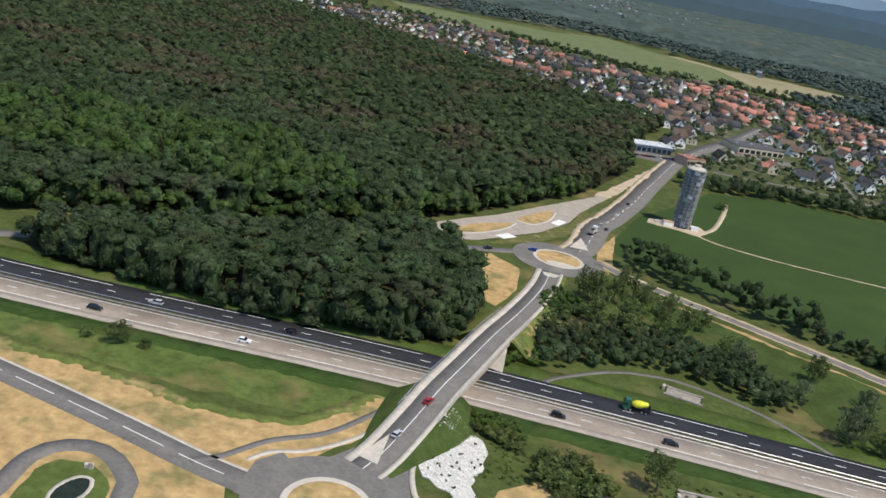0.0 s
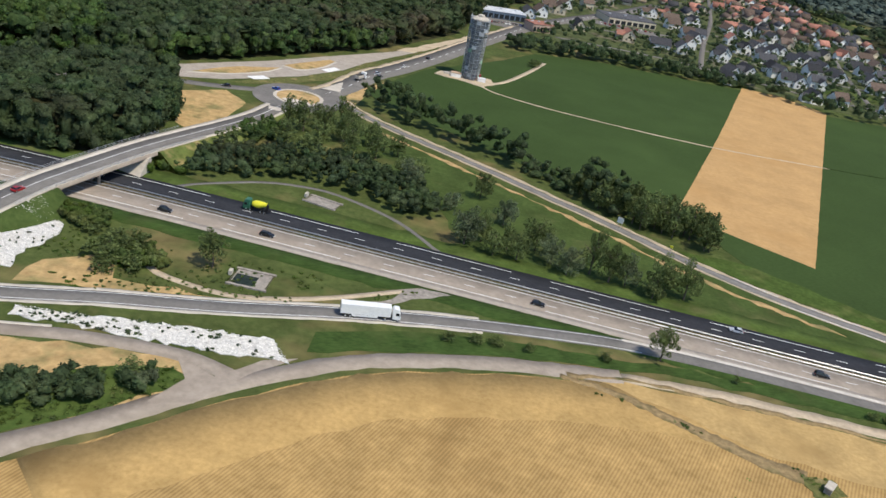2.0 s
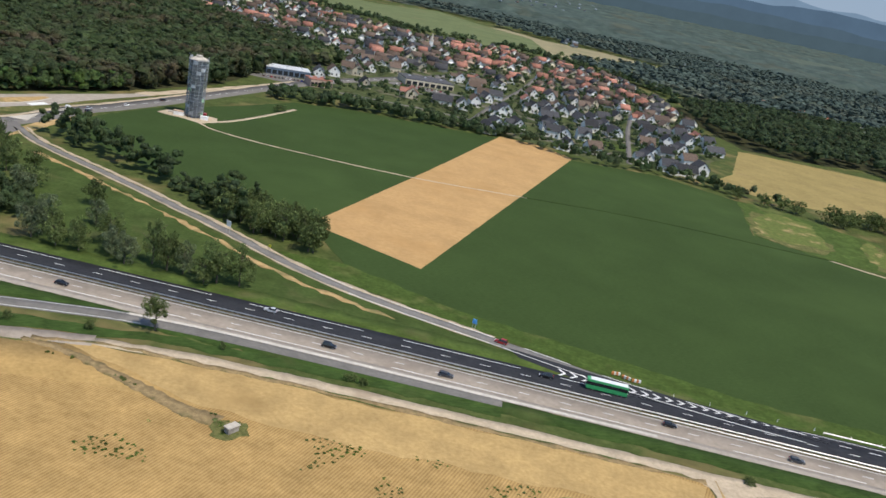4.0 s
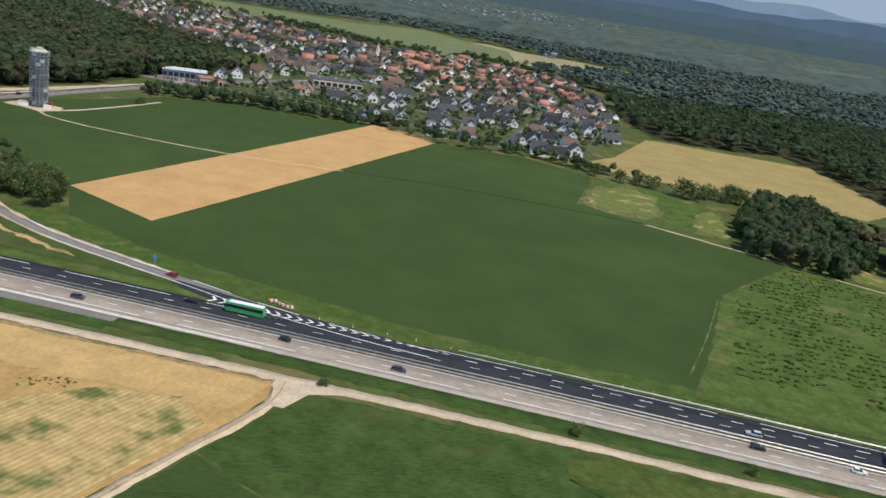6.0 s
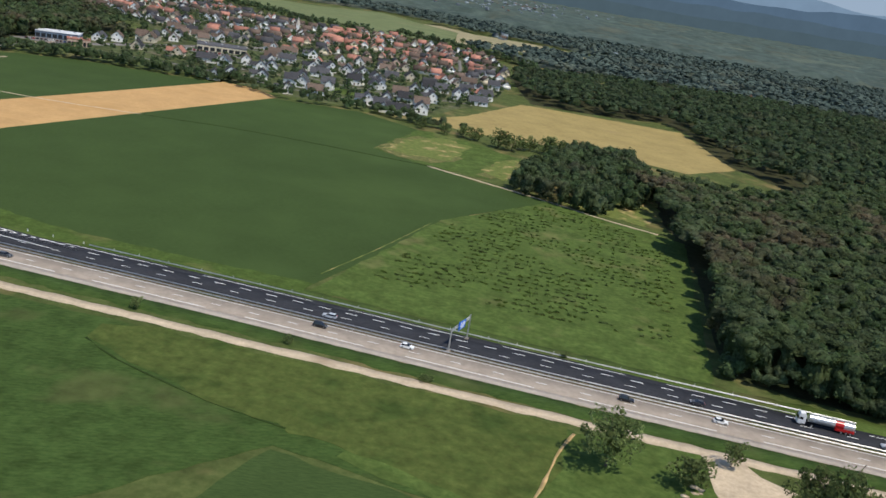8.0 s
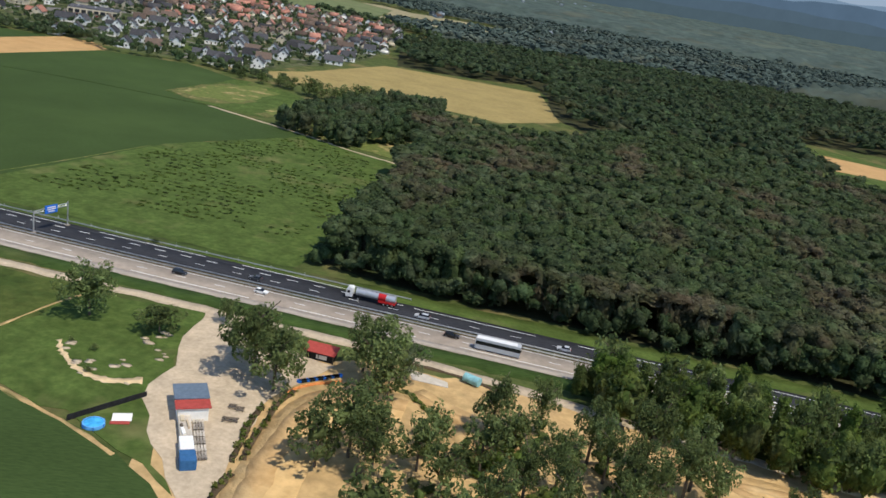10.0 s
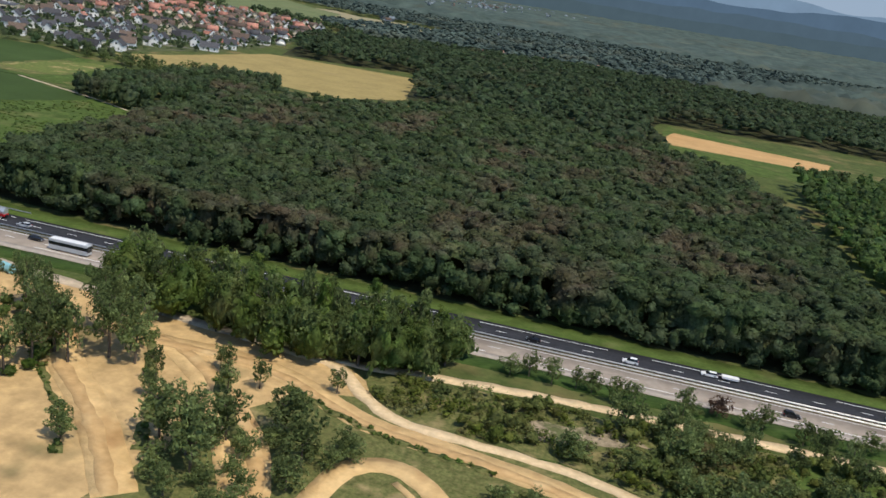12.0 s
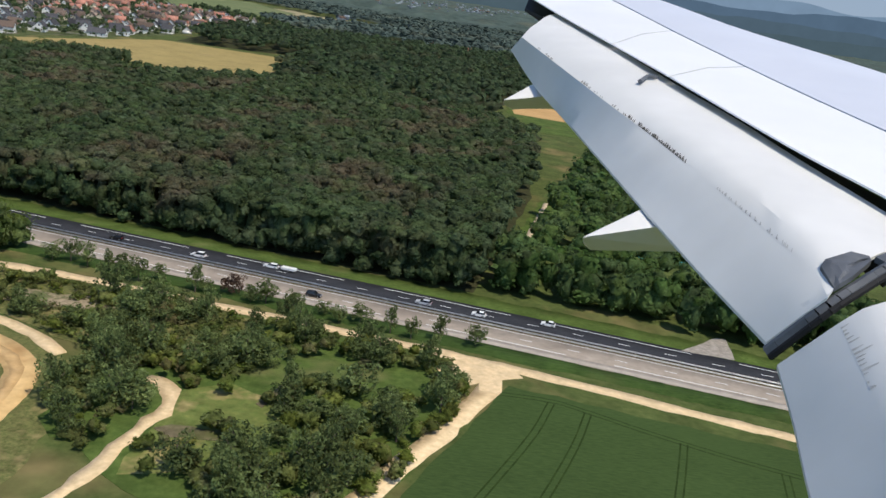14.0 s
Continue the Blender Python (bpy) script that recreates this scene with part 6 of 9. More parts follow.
for lv in range(17):
    z = 1.1 + lv * 1.08
    r = 2.8 + 0.3 * z / 18.9
    me = disc("platform", 0, 0, r + 0.03, z, M["scaffold_deck"], r - 0.6, 28, drop=0.07)
    pl = new("platform", me)
    pl.parent = tower
    bm = bmesh.new()
    for s in range(14):
        a, b = s * 2 * math.pi / 14, (s + 1) * 2 * math.pi / 14
        tube(bm, (r * math.cos(a), r * math.sin(a), z + 0.5), (r * math.cos(b), r * math.sin(b), z + 0.5), 0.035, 0.035, 5)
    part("guard_rail", bm, M["steel"], pl)
rg = random.Random(3)
for i in range(26):
    lv, s = rg.randrange(17), rg.randrange(14)
    z = 1.1 + lv * 1.08
    r = 2.87 + 0.3 * z / 18.9
    a, b = s * 2 * math.pi / 14, (s + 1) * 2 * math.pi / 14
    bm = bmesh.new()
    v = [bm.verts.new(c) for c in ((r * math.cos(a), r * math.sin(a), z), (r * math.cos(b), r * math.sin(b), z), (r * math.cos(b), r * math.sin(b), z + 1.05), (r * math.cos(a), r * math.sin(a), z + 1.05))]
    bm.faces.new(v)
    bm.normal_update()
    bmesh.ops.solidify(bm, geom=list(bm.faces), thickness=0.03)
    part("netting_panel", bm, M["net_green"] if i % 5 == 0 else M["net_grey"], tower)
for a in (0.3, 3.6):
    bm = bmesh.new()
    tube(bm, (2.4 * math.cos(a), 2.4 * math.sin(a), 18.6), (3.1 * math.cos(a), 3.1 * math.sin(a), 20.2), 0.07, 0.05, 6)
    part("hoist_arm", bm, M["steel"], tower)
for x, y, sx, sy, sz, m, nm, lab in ((35.5, 261.5, 3.2, 1.6, 1.5, "roof_tan", "site_hut", "small site hut with a tan roof"), (43.6, 262.4, 2.4, 1.3, 1.2, "car_white", "container", "white site container beside the tower"), (41.5, 266, 2.6, 1.3, 1.3, "car_red", "container", "red site container beside the tower"), (32.5, 263, 2.2, 1.4, 0.5, "pale_concrete", "pallet_stack", "pale stack of building material")):
    top = tagged(new(nm), lab, nm.replace("_", " "))
    top.matrix_basis = pose(x, y, 0.05, 0, 0, 12)
    bm = bmesh.new()
    box(bm, 0, 0, 0, sx, sy, sz * 0.8, 0, 0.04)
    part("body", bm, M["wall_white" if m == "roof_tan" else m], top)
    bm = bmesh.new()
    box(bm, 0, 0, sz * 0.8, sx * 1.03, sy * 1.05, sz * 0.2, 0, 0.05)
    part("roof" if nm != "pallet_stack" else "top_layer", bm, M[m], top)
field("yard", [(29, 259.5), (45, 256.5), (48, 262), (46, 268), (38, 269), (30, 265)], 0.09, M["gravel"], "pale gravel site round the tower", "yard", 0.5)

# ---- houses ----
def gable(bm, l, w, h0, h1, over=0.0, thick=0.0):
    """A roof prism with its ridge along x."""
    a, b = l / 2 + over, w / 2 + over
    lo = h0 - over * (h1 - h0) / (w / 2)
    v = [bm.verts.new(c) for c in ((-a, -b, lo), (a, -b, lo), (a, b, lo), (-a, b, lo), (-a, 0, h1), (a, 0, h1))]
    for q in ((0, 1, 5, 4), (2, 3, 4, 5)):
        bm.faces.new([v[i] for i in q])
    if thick:
        bmesh.ops.recalc_face_normals(bm, faces=bm.faces)
        if list(bm.faces)[0].normal.z < 0:
            bmesh.ops.reverse_faces(bm, faces=list(bm.faces))
        bm.normal_update()
        bmesh.ops.solidify(bm, geom=list(bm.faces), thickness=-thick)
    else:
        for q in ((1, 2, 5), (3, 0, 4), (3, 2, 1, 0)):
            bm.faces.new([v[i] for i in q])
    bmesh.ops.recalc_face_normals(bm, faces=bm.faces)


HOUSE = {}


def house_parts(l, w, h0, h1, wall, roof):
    key = (l, w, h0, h1, wall, roof)
    if key in HOUSE:
        return HOUSE[key]
    bm = bmesh.new()
    box(bm, 0, 0, 0, l, w, h0)
    v = [bm.verts.new(c) for c in ((-l / 2, -w / 2, h0), (-l / 2, w / 2, h0), (-l / 2, 0, h1), (l / 2, -w / 2, h0), (l / 2, w / 2, h0), (l / 2, 0, h1))]
    bm.faces.new(v[:3])
    bm.faces.new(v[3:])
    bmesh.ops.recalc_face_normals(bm, faces=bm.faces)
    walls = finish("wall", bm, M[wall])
    bm = bmesh.new()
    gable(bm, l, w, h0 + 0.06, h1 + 0.1, 0.5, 0.16)
    rf = finish("roof", bm, M[roof])
    bm = bmesh.new()
    box(bm, l * 0.2, 0.8, h1 - 0.9, 0.6, 0.6, 1.5, 0, 0.04)
    ch = finish("chimney", bm, M["roof_brown"])
    bm = bmesh.new()
    box(bm, 0, 0, 0, 1.15, 0.12, 1.35)
    win = finish("window", bm, M["window_glass"])
    bm = bmesh.new()
    box(bm, 0, 0, 0, 1.05, 0.12, 2.1)
    dr = finish("door", bm, M["bark"])
    HOUSE[key] = (walls, rf, ch, win, dr)
    return HOUSE[key]


def house(x, y, rz, l, w, h0, h1, wall, roof, label, group="village houses", wing=False):
    """A gabled house, built in metres and scaled."""
    walls, rf, ch, win, dr = house_parts(l, w, h0, h1, wall, roof)
    top = tagged(new("house"), label, "house", group)
    top.matrix_basis = pose(x, y, 0.02, 0, 0, rz) @ Matrix.Diagonal((1.12 * K, 1.12 * K, 1.12 * K, 1))
    share("wall", walls, top)
    share("chimney", ch, share("roof", rf, top))
    for sx in (-0.3, 0.3):
        share("window", win, top, Matrix.Translation((l * sx, -w / 2 - 0.03, 1.2)))
    share("window", win, top, pose(l / 2 + 0.03, -w * 0.2, 1.2, 0, 0, 90))
    share("window", win, top, pose(l / 2 + 0.03, w * 0.2, 1.2, 0, 0, 90))
    share("window", win, top, pose(l / 2 + 0.03, 0, h0 + 0.5, 0, 0, 90))
    share("door", dr, top, Matrix.Translation((0, -w / 2 - 0.03, 0)))
    if wing:
        bm_l = house_parts(6, 5, h0, h0 + 2.4, wall, roof)
        share("wall", bm_l[0], top, pose(1.5, -w / 2 - 1.6, 0, 0, 0, 90))
        share("roof", bm_l[1], top, pose(1.5, -w / 2 - 1.6, 0, 0, 0, 90))
    return top


rg = random.Random(11)
VILLAGE = [(54, 356), (78, 362), (107, 357), (124, 352), (150, 350), (172, 342), (200, 347), (224, 356), (232, 398), (240, 412), (243, 464), (234, 576), (222, 645), (198, 702), (150, 716), (118, 738), (82, 722), (60, 690), (10, 708), (-34, 744), (-62, 773), (-106, 802), (-170, 796), (-235, 770), (-262, 690), (-180, 640), (-120, 600), (-60, 552), (0, 508), (34, 482), (52, 456), (42, 420), (40, 398)]
RED_PART = [(66, 570), (74, 690), (150, 712), (216, 640), (222, 560), (190, 520), (140, 496), (100, 530)]
spots = scatter(VILLAGE, 12.4, 21, 0.34)
SIZES = [(11, 9, 4.6, 8.6), (12, 8.5, 3.2, 7.8), (10, 8, 5.2, 9.0), (15, 9, 3.4, 7.2)]
main_road = smooth_line(C_RD, 3.0)
STREETS = ([(60, 366), (110, 372), (170, 362), (222, 372)], [(52, 404), (118, 416), (180, 402), (232, 418)], [(66, 482), (150, 470), (240, 486)], [(120, 352), (128, 430), (140, 520), (150, 640)], [(190, 350), (196, 430), (205, 540), (190, 640)], [(20, 610), (90, 585), (170, 570), (225, 560)], [(-160, 700), (-60, 640), (20, 570), (52, 500)])
street_pts = np.concatenate([smooth_line(q, 2.0)[:, :2] for q in STREETS])
kept_spots, far_spots = [], []
for x, y in spots:
    if np.min(np.linalg.norm(main_road[:, :2] - (x, y), axis=1)) < 8 or (28 < x < 118 and 358 < y < 395) or (70 < x < 112 and 412 < y < 480) or (abs(x - 63) < 9 and abs(y - 625) < 10) or (176 < x < 200 and 376 < y < 392):
        continue
    if rg.random() < 0.2 or np.min(np.linalg.norm(street_pts - (x, y), axis=1)) < 4.2:
        continue
    new_part = y < 452 and x > 100
    u = rg.random()
    if new_part:
        roof, rw = ("roof_grey", "dark grey") if u < 0.82 else ("roof_brown", "brown")
        wall, ww = ("wall_white", "white")
    elif inside(RED_PART, np.array([(x, y)]))[0]:
        roof, rw = ("roof_red", "red tiled") if u < 0.5 else ("roof_brown", "brown") if u < 0.86 else ("roof_grey", "grey")
        wall, ww = rg.choice((("wall_white", "white"), ("wall_cream", "cream"), ("wall_pink", "pinkish")))
    else:
        roof, rw = ("roof_brown", "brown") if u < 0.5 else ("roof_grey", "grey") if u < 0.87 else ("roof_red", "red tiled")
        wall, ww = rg.choice((("wall_white", "white"), ("wall_white", "white"), ("wall_cream", "cream")))
    l, w, h0, h1 = rg.choice(SIZES)
    rz = rg.choice((-70, -75, 15, -68, 20)) + rg.uniform(-9, 9)
    kept_spots.append((x, y))
    if y > 500:
        far_spots.append((x, y, rz, l, w, h0, h1, wall, roof))
        continue
    house(x, y, rz, l, w, h0, h1, wall, roof, f"{ww} village house with a {rw} gable roof", wing=rg.random() < 0.3)
HS = 1.12 * K
for i in range(240):
    if i < 90:
        x, y = rg.uniform(150, 420), rg.uniform(960, 1320)
        if not noise.noise((x * 0.02, y * 0.008, 9.0)) > 0.05:
            continue
    else:
        x, y = rg.gauss(0, 130), rg.uniform(1700, 3500)
    l, w, h0, h1 = rg.choice(SIZES)
    far_spots.append((x, y, rg.uniform(-90, 90), l, w, h0, h1, "far_house_hazed", "far_house_hazed" if rg.random() < 0.8 else "roof_brown"))
for mname in ("wall", "roof"):
    batches = {}
    for x, y, rz, l, w, h0, h1, wall, roof in far_spots:
        batches.setdefault(wall if mname == "wall" else roof, []).append((x, y, rz, house_parts(l, w, h0, h1, wall, roof)[0 if mname == "wall" else 1]))
    for mk, items in batches.items():
        vs_, fs_, base_ = [], [], 0
        for x, y, rz, me in items:
            co_ = np.empty(len(me.vertices) * 3)
            me.vertices.foreach_get("co", co_)
            co_ = co_.reshape(-1, 3) * HS
            c_, s_ = math.cos(radians(rz)), math.sin(radians(rz))
            vs_.append(np.c_[co_[:, 0] * c_ - co_[:, 1] * s_ + x, co_[:, 0] * s_ + co_[:, 1] * c_ + y, co_[:, 2] + (0.02 if y < 1400 else 4.0)])
            me.calc_loop_triangles()
            tri = np.empty(len(me.loop_triangles) * 3, np.int32)
            me.loop_triangles.foreach_get("vertices", tri)
            fs_.append(tri.reshape(-1, 3) + base_)
            base_ += len(co_)
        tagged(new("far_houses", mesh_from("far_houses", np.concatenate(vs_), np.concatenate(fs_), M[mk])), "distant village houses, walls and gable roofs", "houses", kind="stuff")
for x, y in ((275.3, 724), (282, 727), (325, 738), (331, 736), (342, 752), (354, 748), (366, 742), (378, 722), (387, 730), (399, 737), (421, 752), (428, 748)):
    house(x, y, rg.uniform(-20, 20), 16, 9, 3.6, 7.4, "wall_white", "roof_red", "far white house with a red roof among trees", "far houses")
garden = scatter(VILLAGE, 4.2, 22, 0.5)
garden = garden[np.random.RandomState(4).rand(len(garden)) < 0.66]
kept_spots = np.array(kept_spots)
garden = np.array([q for q in garden if np.min(np.linalg.norm(main_road[:, :2] - q, axis=1)) > 6 and np.min(np.linalg.norm(kept_spots - q, axis=1)) > 3.7 and np.min(np.linalg.norm(street_pts - q, axis=1)) > 2.2 and not (72 < q[0] < 110 and 422 < q[1] < 462)])
belt = smooth_line([(-240, 800), (-122, 812), (-62, 790), (-16, 766), (40, 728), (90, 740), (130, 758), (152, 736), (186, 716), (224, 690), (250, 640)], 4.2)
belt = np.concatenate([belt[:, :2] + (0, o) for o in (0.0, 7.0, 14.0)]) + np.random.RandomState(12).uniform(-2.5, 2.5, (3 * len(belt), 2))
belt = belt[[noise.noise((x * 0.03, y * 0.03, 4.0)) > -0.3 for x, y in belt]]
grove("tree_belt", belt, 6.2, 3.8, VAR_DIST, "dark belt of trees behind the village", 32, hvar=0.7)
grove("garden_trees", garden, 3.6, 2.0, VAR_DIST, "dark green garden trees and hedges between houses", 31, hvar=0.9)
field("village_green", VILLAGE, 0.045, M["garden"], "gardens and grass plots between the houses", "ground", 1.0, 8.0)
field("village_green", [(168, 374), (204, 378), (206, 394), (170, 390)], 0.055, M["verge"], "bright green plot among the new houses", "ground", 0.6)
for i, pts in enumerate(STREETS):
    structure("village_street", ribbon("village_street", pts, 2.4, 0.06 + 0.004 * i, M["old_asphalt"]), "grey village street", "road")

# church
church = tagged(new("church"), "white church with a pointed pale spire", "church")
church.matrix_basis = pose(63, 625, 0, 0, 0, 20) @ Matrix.Diagonal((0.62, 0.62, 0.62, 1))
bm = bmesh.new()
box(bm, 0, 0, 0, 13, 6, 4.5)
part("nave", bm, M["wall_white"], church)
bm = bmesh.new()
gable(bm, 13, 6, 4.5, 8.0, 0.3, 0.15)
part("roof", bm, M["roof_brown"], church)
bm = bmesh.new()
box(bm, 7.5, 0, 0, 4, 4, 9.5)
part("bell_tower", bm, M["wall_white"], church)
bm = bmesh.new()
tube(bm, (7.5, 0, 9.5), (7.5, 0, 18.5), 2.7, 0.1, 8)
part("spire", bm, M["pale_concrete"], church, "tall pale pointed spire")
for sx in (-4, -1, 2):
    bm = bmesh.new()
    box(bm, sx, -3.02, 1.2, 0.8, 0.1, 2.2)
    part("window", bm, M["window_glass"], church)


def hall(x, y, rz, l, w, h, wall, roof, label, name="commercial_building", bays=6):
    top = tagged(new(name), label, "building")
    top.matrix_basis = pose(x, y, 0.02, 0, 0, rz)
    bm = bmesh.new()
    box(bm, 0, 0, 0, l, w, h, 0, 0.04)
    part("wall", bm, M[wall], top)
    bm = bmesh.new()
    box(bm, 0, 0, h, l + 0.3, w + 0.3, 0.3, 0, 0.05)
    r = part("roof", bm, M[roof], top)
    for i in range(3):
        bm = bmesh.new()
        box(bm, -l / 3 + i * l / 3, w * 0.1, h + 0.3, 1.0, 0.8, 0.4, 0, 0.05)
        part("roof_light", bm, M["car_silver"], r)
    for i in range(bays):
        bm = bmesh.new()
        box(bm, -l / 2 + (i + 0.5) * l / bays, -w / 2 - 0.02, 0.3, l / bays * 0.75, 0.1, h * 0.6, 0, 0.02)
        part("window", bm, M["window_glass"], top)
    return top


hall(34, 384, 25, 20, 10, 3.0, "roof_blue", "roof_pale", "low pale car showroom with a flat roof", bays=8)
hall(52, 372, 35, 10, 8, 3.2, "wall_pink", "roof_red", "red-roofed shop beside the village road")
hall(90, 446, 25, 26, 16, 3.0, "wall_cream", "roof_grey", "large low supermarket with a dark flat roof", bays=8)
field("car_park", [(22, 362), (40, 362), (54, 378), (44, 380), (28, 378)], 0.07, M["old_asphalt"], "grey car park before the showroom", "car park")
field("car_park", [(72, 424), (104, 424), (112, 436), (76, 436)], 0.09, M["old_asphalt"], "grey supermarket car park", "car park")
cr = random.Random(8)
for i in range(14):
    p, w = cr.choice((("car_white", "white"), ("car_black", "black"), ("car_silver", "silver"), ("car_red", "red"), ("car_blue", "blue"), ("car_grey", "grey")))
    car(29 + 1.5 * i, 366 + 0.75 * i, 115, p, w, "hatch", 0.08)
for i in range(12):
    p, w = cr.choice((("car_white", "white"), ("car_black", "black"), ("car_silver", "silver"), ("car_red", "red"), ("car_grey", "grey")))
    car(78 + 2.2 * i, 428 + 0.4 * i, 100, p, w, "hatch", 0.10)

# ---- motocross buildings and things ----
top = tagged(new("club_house"), "long shed with a blue and red metal roof", "building")
top.matrix_basis = pose(328.05, 83.5, 0.1, 0, 0, 121) @ Matrix.Diagonal((0.86, 0.98, 1.05, 1))
bm = bmesh.new()
box(bm, 0, 0, 0, 6.2, 3.6, 1.7, 0, 0.03)
part("wall", bm, M["wall_white"], top)
bm = bmesh.new()
box(bm, -2.15, 0, 1.72, 2.4, 4.2, 0.14, 0, 0.02)
part("roof", bm, M["roof_red_metal"], top, "red metal roof sheet")
bm = bmesh.new()
box(bm, 1.2, 0, 1.88, 4.3, 4.2, 0.14, 0, 0.02)
part("roof", bm, M["roof_blue"], top, "blue-grey metal roof sheet")
bm = bmesh.new()
box(bm, 3.12, 0.4, 0.1, 0.1, 0.9, 1.4)
part("door", bm, M["bark"], top)
top = tagged(new("terrace"), "cluttered white terrace roof with boards", "terrace")
top.matrix_basis = pose(329.7, 78.7, 0.1, 0, 0, 120) @ Matrix.Diagonal((0.82, 0.44, 1, 1))
bm = bmesh.new()
box(bm, 0, 0, 0, 6.6, 3.2, 0.9, 0, 0.05)
part("deck", bm, M["pale_concrete"], top)
for i, (dx, dy, sx, sy, m) in enumerate(((1.8, 0.6, 1.4, 1.0, "wall_cream"), (0.2, -0.7, 2.2, 0.5, "gravel"), (-1.6, 0.7, 1.8, 0.9, "wall_white"), (-0.2, 0.9, 1.0, 0.6, "bark"))):
    bm = bmesh.new()
    box(bm, dx, dy, 0.9, sx, sy, 0.25, 8 * i, 0.03)
    part("board", bm, M[m], top)
for x, y, rz, l, w, h, m, lab in ((331.6, 75.2, 120, 2.7, 1.5, 1.2, "car_white", "white steel container on the yard"), (332.9, 72.9, 120, 2.2, 1.7, 1.25, "container_blue", "blue steel container on the yard")):
    top = tagged(new("container"), lab, "container")
    top.matrix_basis = pose(x, y, 0.1, 0, 0, rz)
    bm = bmesh.new()
    box(bm, 0, 0, 0, l, w, h, 0, 0.03)
    part("body", bm, M[m], top)
    for i in range(int(l / 0.3)):
        bm = bmesh.new()
        box(bm, -l / 2 + 0.15 + 0.3 * i, -w / 2 - 0.02, 0.08, 0.12, 0.06, h - 0.16)
        part("rib", bm, M[m], top)
    bm = bmesh.new()
    box(bm, l / 2 + 0.02, 0, 0.06, 0.06, w - 0.2, h - 0.14, 0, 0.01)
    part("door", bm, M["steel"], top)
for i in range(6):
    top = tagged(new("pallet_stack"), "weathered pale wooden pallets stacked on gravel", "pallets", "pallets beside the club house")
    top.matrix_basis = pose(330.0 + 0.72 * i, 81.4 - 1.32 * i, 0.1, 0, 0, 121 + (i * 37) % 9 - 4)
    for z_ in (0.0, 0.12, 0.24):
        for dy in (-0.5, -0.17, 0.17, 0.5):
            bm = bmesh.new()
            box(bm, 0, dy, z_ + 0.05, 1.25, 0.24, 0.04)
            part("board", bm, M["old_concrete"] if i % 2 else M["pale_concrete"], top)
        for dx in (-0.5, 0.5):
            bm = bmesh.new()
            box(bm, dx, 0, z_, 0.12, 1.2, 0.05)
            part("bearer", bm, M["bark"], top)
top = tagged(new("hut"), "open hut with shade-dark walls and a red metal roof", "hut")
top.matrix_basis = pose(337.4, 104.7, 0.05, 0, 0, -2)
bm = bmesh.new()
box(bm, 0, 0, 0, 4.2, 1.9, 1.25, 0, 0.03)
# the shade under the roof is put into the near-black wall colour
part("wall", bm, M["dark"], top)
bm = bmesh.new()
v = [bm.verts.new(c) for c in ((-2.4, -1.3, 1.3), (2.4, -1.3, 1.3), (2.4, 1.2, 1.75), (-2.4, 1.2, 1.75))]
bm.faces.new(v)
bm.normal_update()
bmesh.ops.solidify(bm, geom=list(bm.faces), thickness=0.1)
part("roof", bm, M["roof_red_metal"], top)
for x in (-2.2, 0, 2.2):
    bm = bmesh.new()
    tube(bm, (x, -1.2, 0), (x, -1.2, 1.3), 0.06, 0.06, 6)
    part("post", bm, M["bark"], top)
bm = bmesh.new()
box(bm, 0.4, -0.97, 0.3, 1.6, 0.06, 0.6)
part("counter_opening", bm, M["wall_white"], top)

top = tagged(new("paddling_pool"), "round blue garden pool with pale rim", "pool")
top.matrix_basis = pose(320.0, 75.8, 0.07)
pm = disc("rim", 0, 0, 1.25, 0.42, M["sign_light"], 1.08, 28, drop=0.42)
share("wall", pm, top)
share("water", disc("water", 0, 0, 1.1, 0.34, M["pool_water"], 0, 28, drop=0.05), top)
for i in range(6):
    bm = bmesh.new()
    a = i * math.pi / 3
    box(bm, 1.27 * math.cos(a), 1.27 * math.sin(a), 0, 0.08, 0.08, 0.46)
    part("post", bm, M["sign_blue"], top)
top = tagged(new("sheet"), "pale and red plastic sheet spread on grass", "sheet")
bm = bmesh.new()
box(bm, 321.9, 78.6, 0.06, 2.2, 1.7, 0.1, 25, 0.04)
part("white_part", bm, M["wall_white"], top)
bm = bmesh.new()
box(bm, 322.3, 77.4, 0.06, 2.2, 0.6, 0.12, 25, 0.04)
part("red_part", bm, M["roof_red_metal"], top)
top = tagged(new("fence"), "dark screen fence beside the yard", "fence")
for i in range(9):
    bm = bmesh.new()
    u = (i + 0.5) / 9
    box(bm, 316.9 + 5.0 * u, 75.4 + 8.8 * u, 0.04, 1.1, 0.06, 0.75, 60.4)
    part("panel", bm, M["dark"], top)
tbl = None
for x, y, rz in ((332.2, 86.3, 10), (333.3, 86.1, 12), (332.8, 83.2, 8), (333.7, 83.4, 14)):
    if tbl is None:
        tbl = tagged(new("picnic_table"), "brown wooden picnic table on gravel", "table", "picnic tables")
        tbl.matrix_basis = pose(x, y, 0.1, 0, 0, rz)
        for nm, dy, z, w in (("tabletop", 0, 0.38, 0.42), ("bench", 0.42, 0.22, 0.16), ("bench", -0.42, 0.22, 0.16)):
            bm = bmesh.new()
            box(bm, 0, dy, z, 1.0, w, 0.05, 0, 0.01)
            part(nm, bm, M["bark"], tbl)
        for dx in (-0.35, 0.35):
            for s in (1, -1):
                bm = bmesh.new()
                tube(bm, (dx, s * 0.4, 0), (dx, s * 0.12, 0.4), 0.035, 0.035, 5)
                part("leg", bm, M["bark"], tbl)
    else:
        copy_thing(tbl, pose(x, y, 0.1, 0, 0, rz))
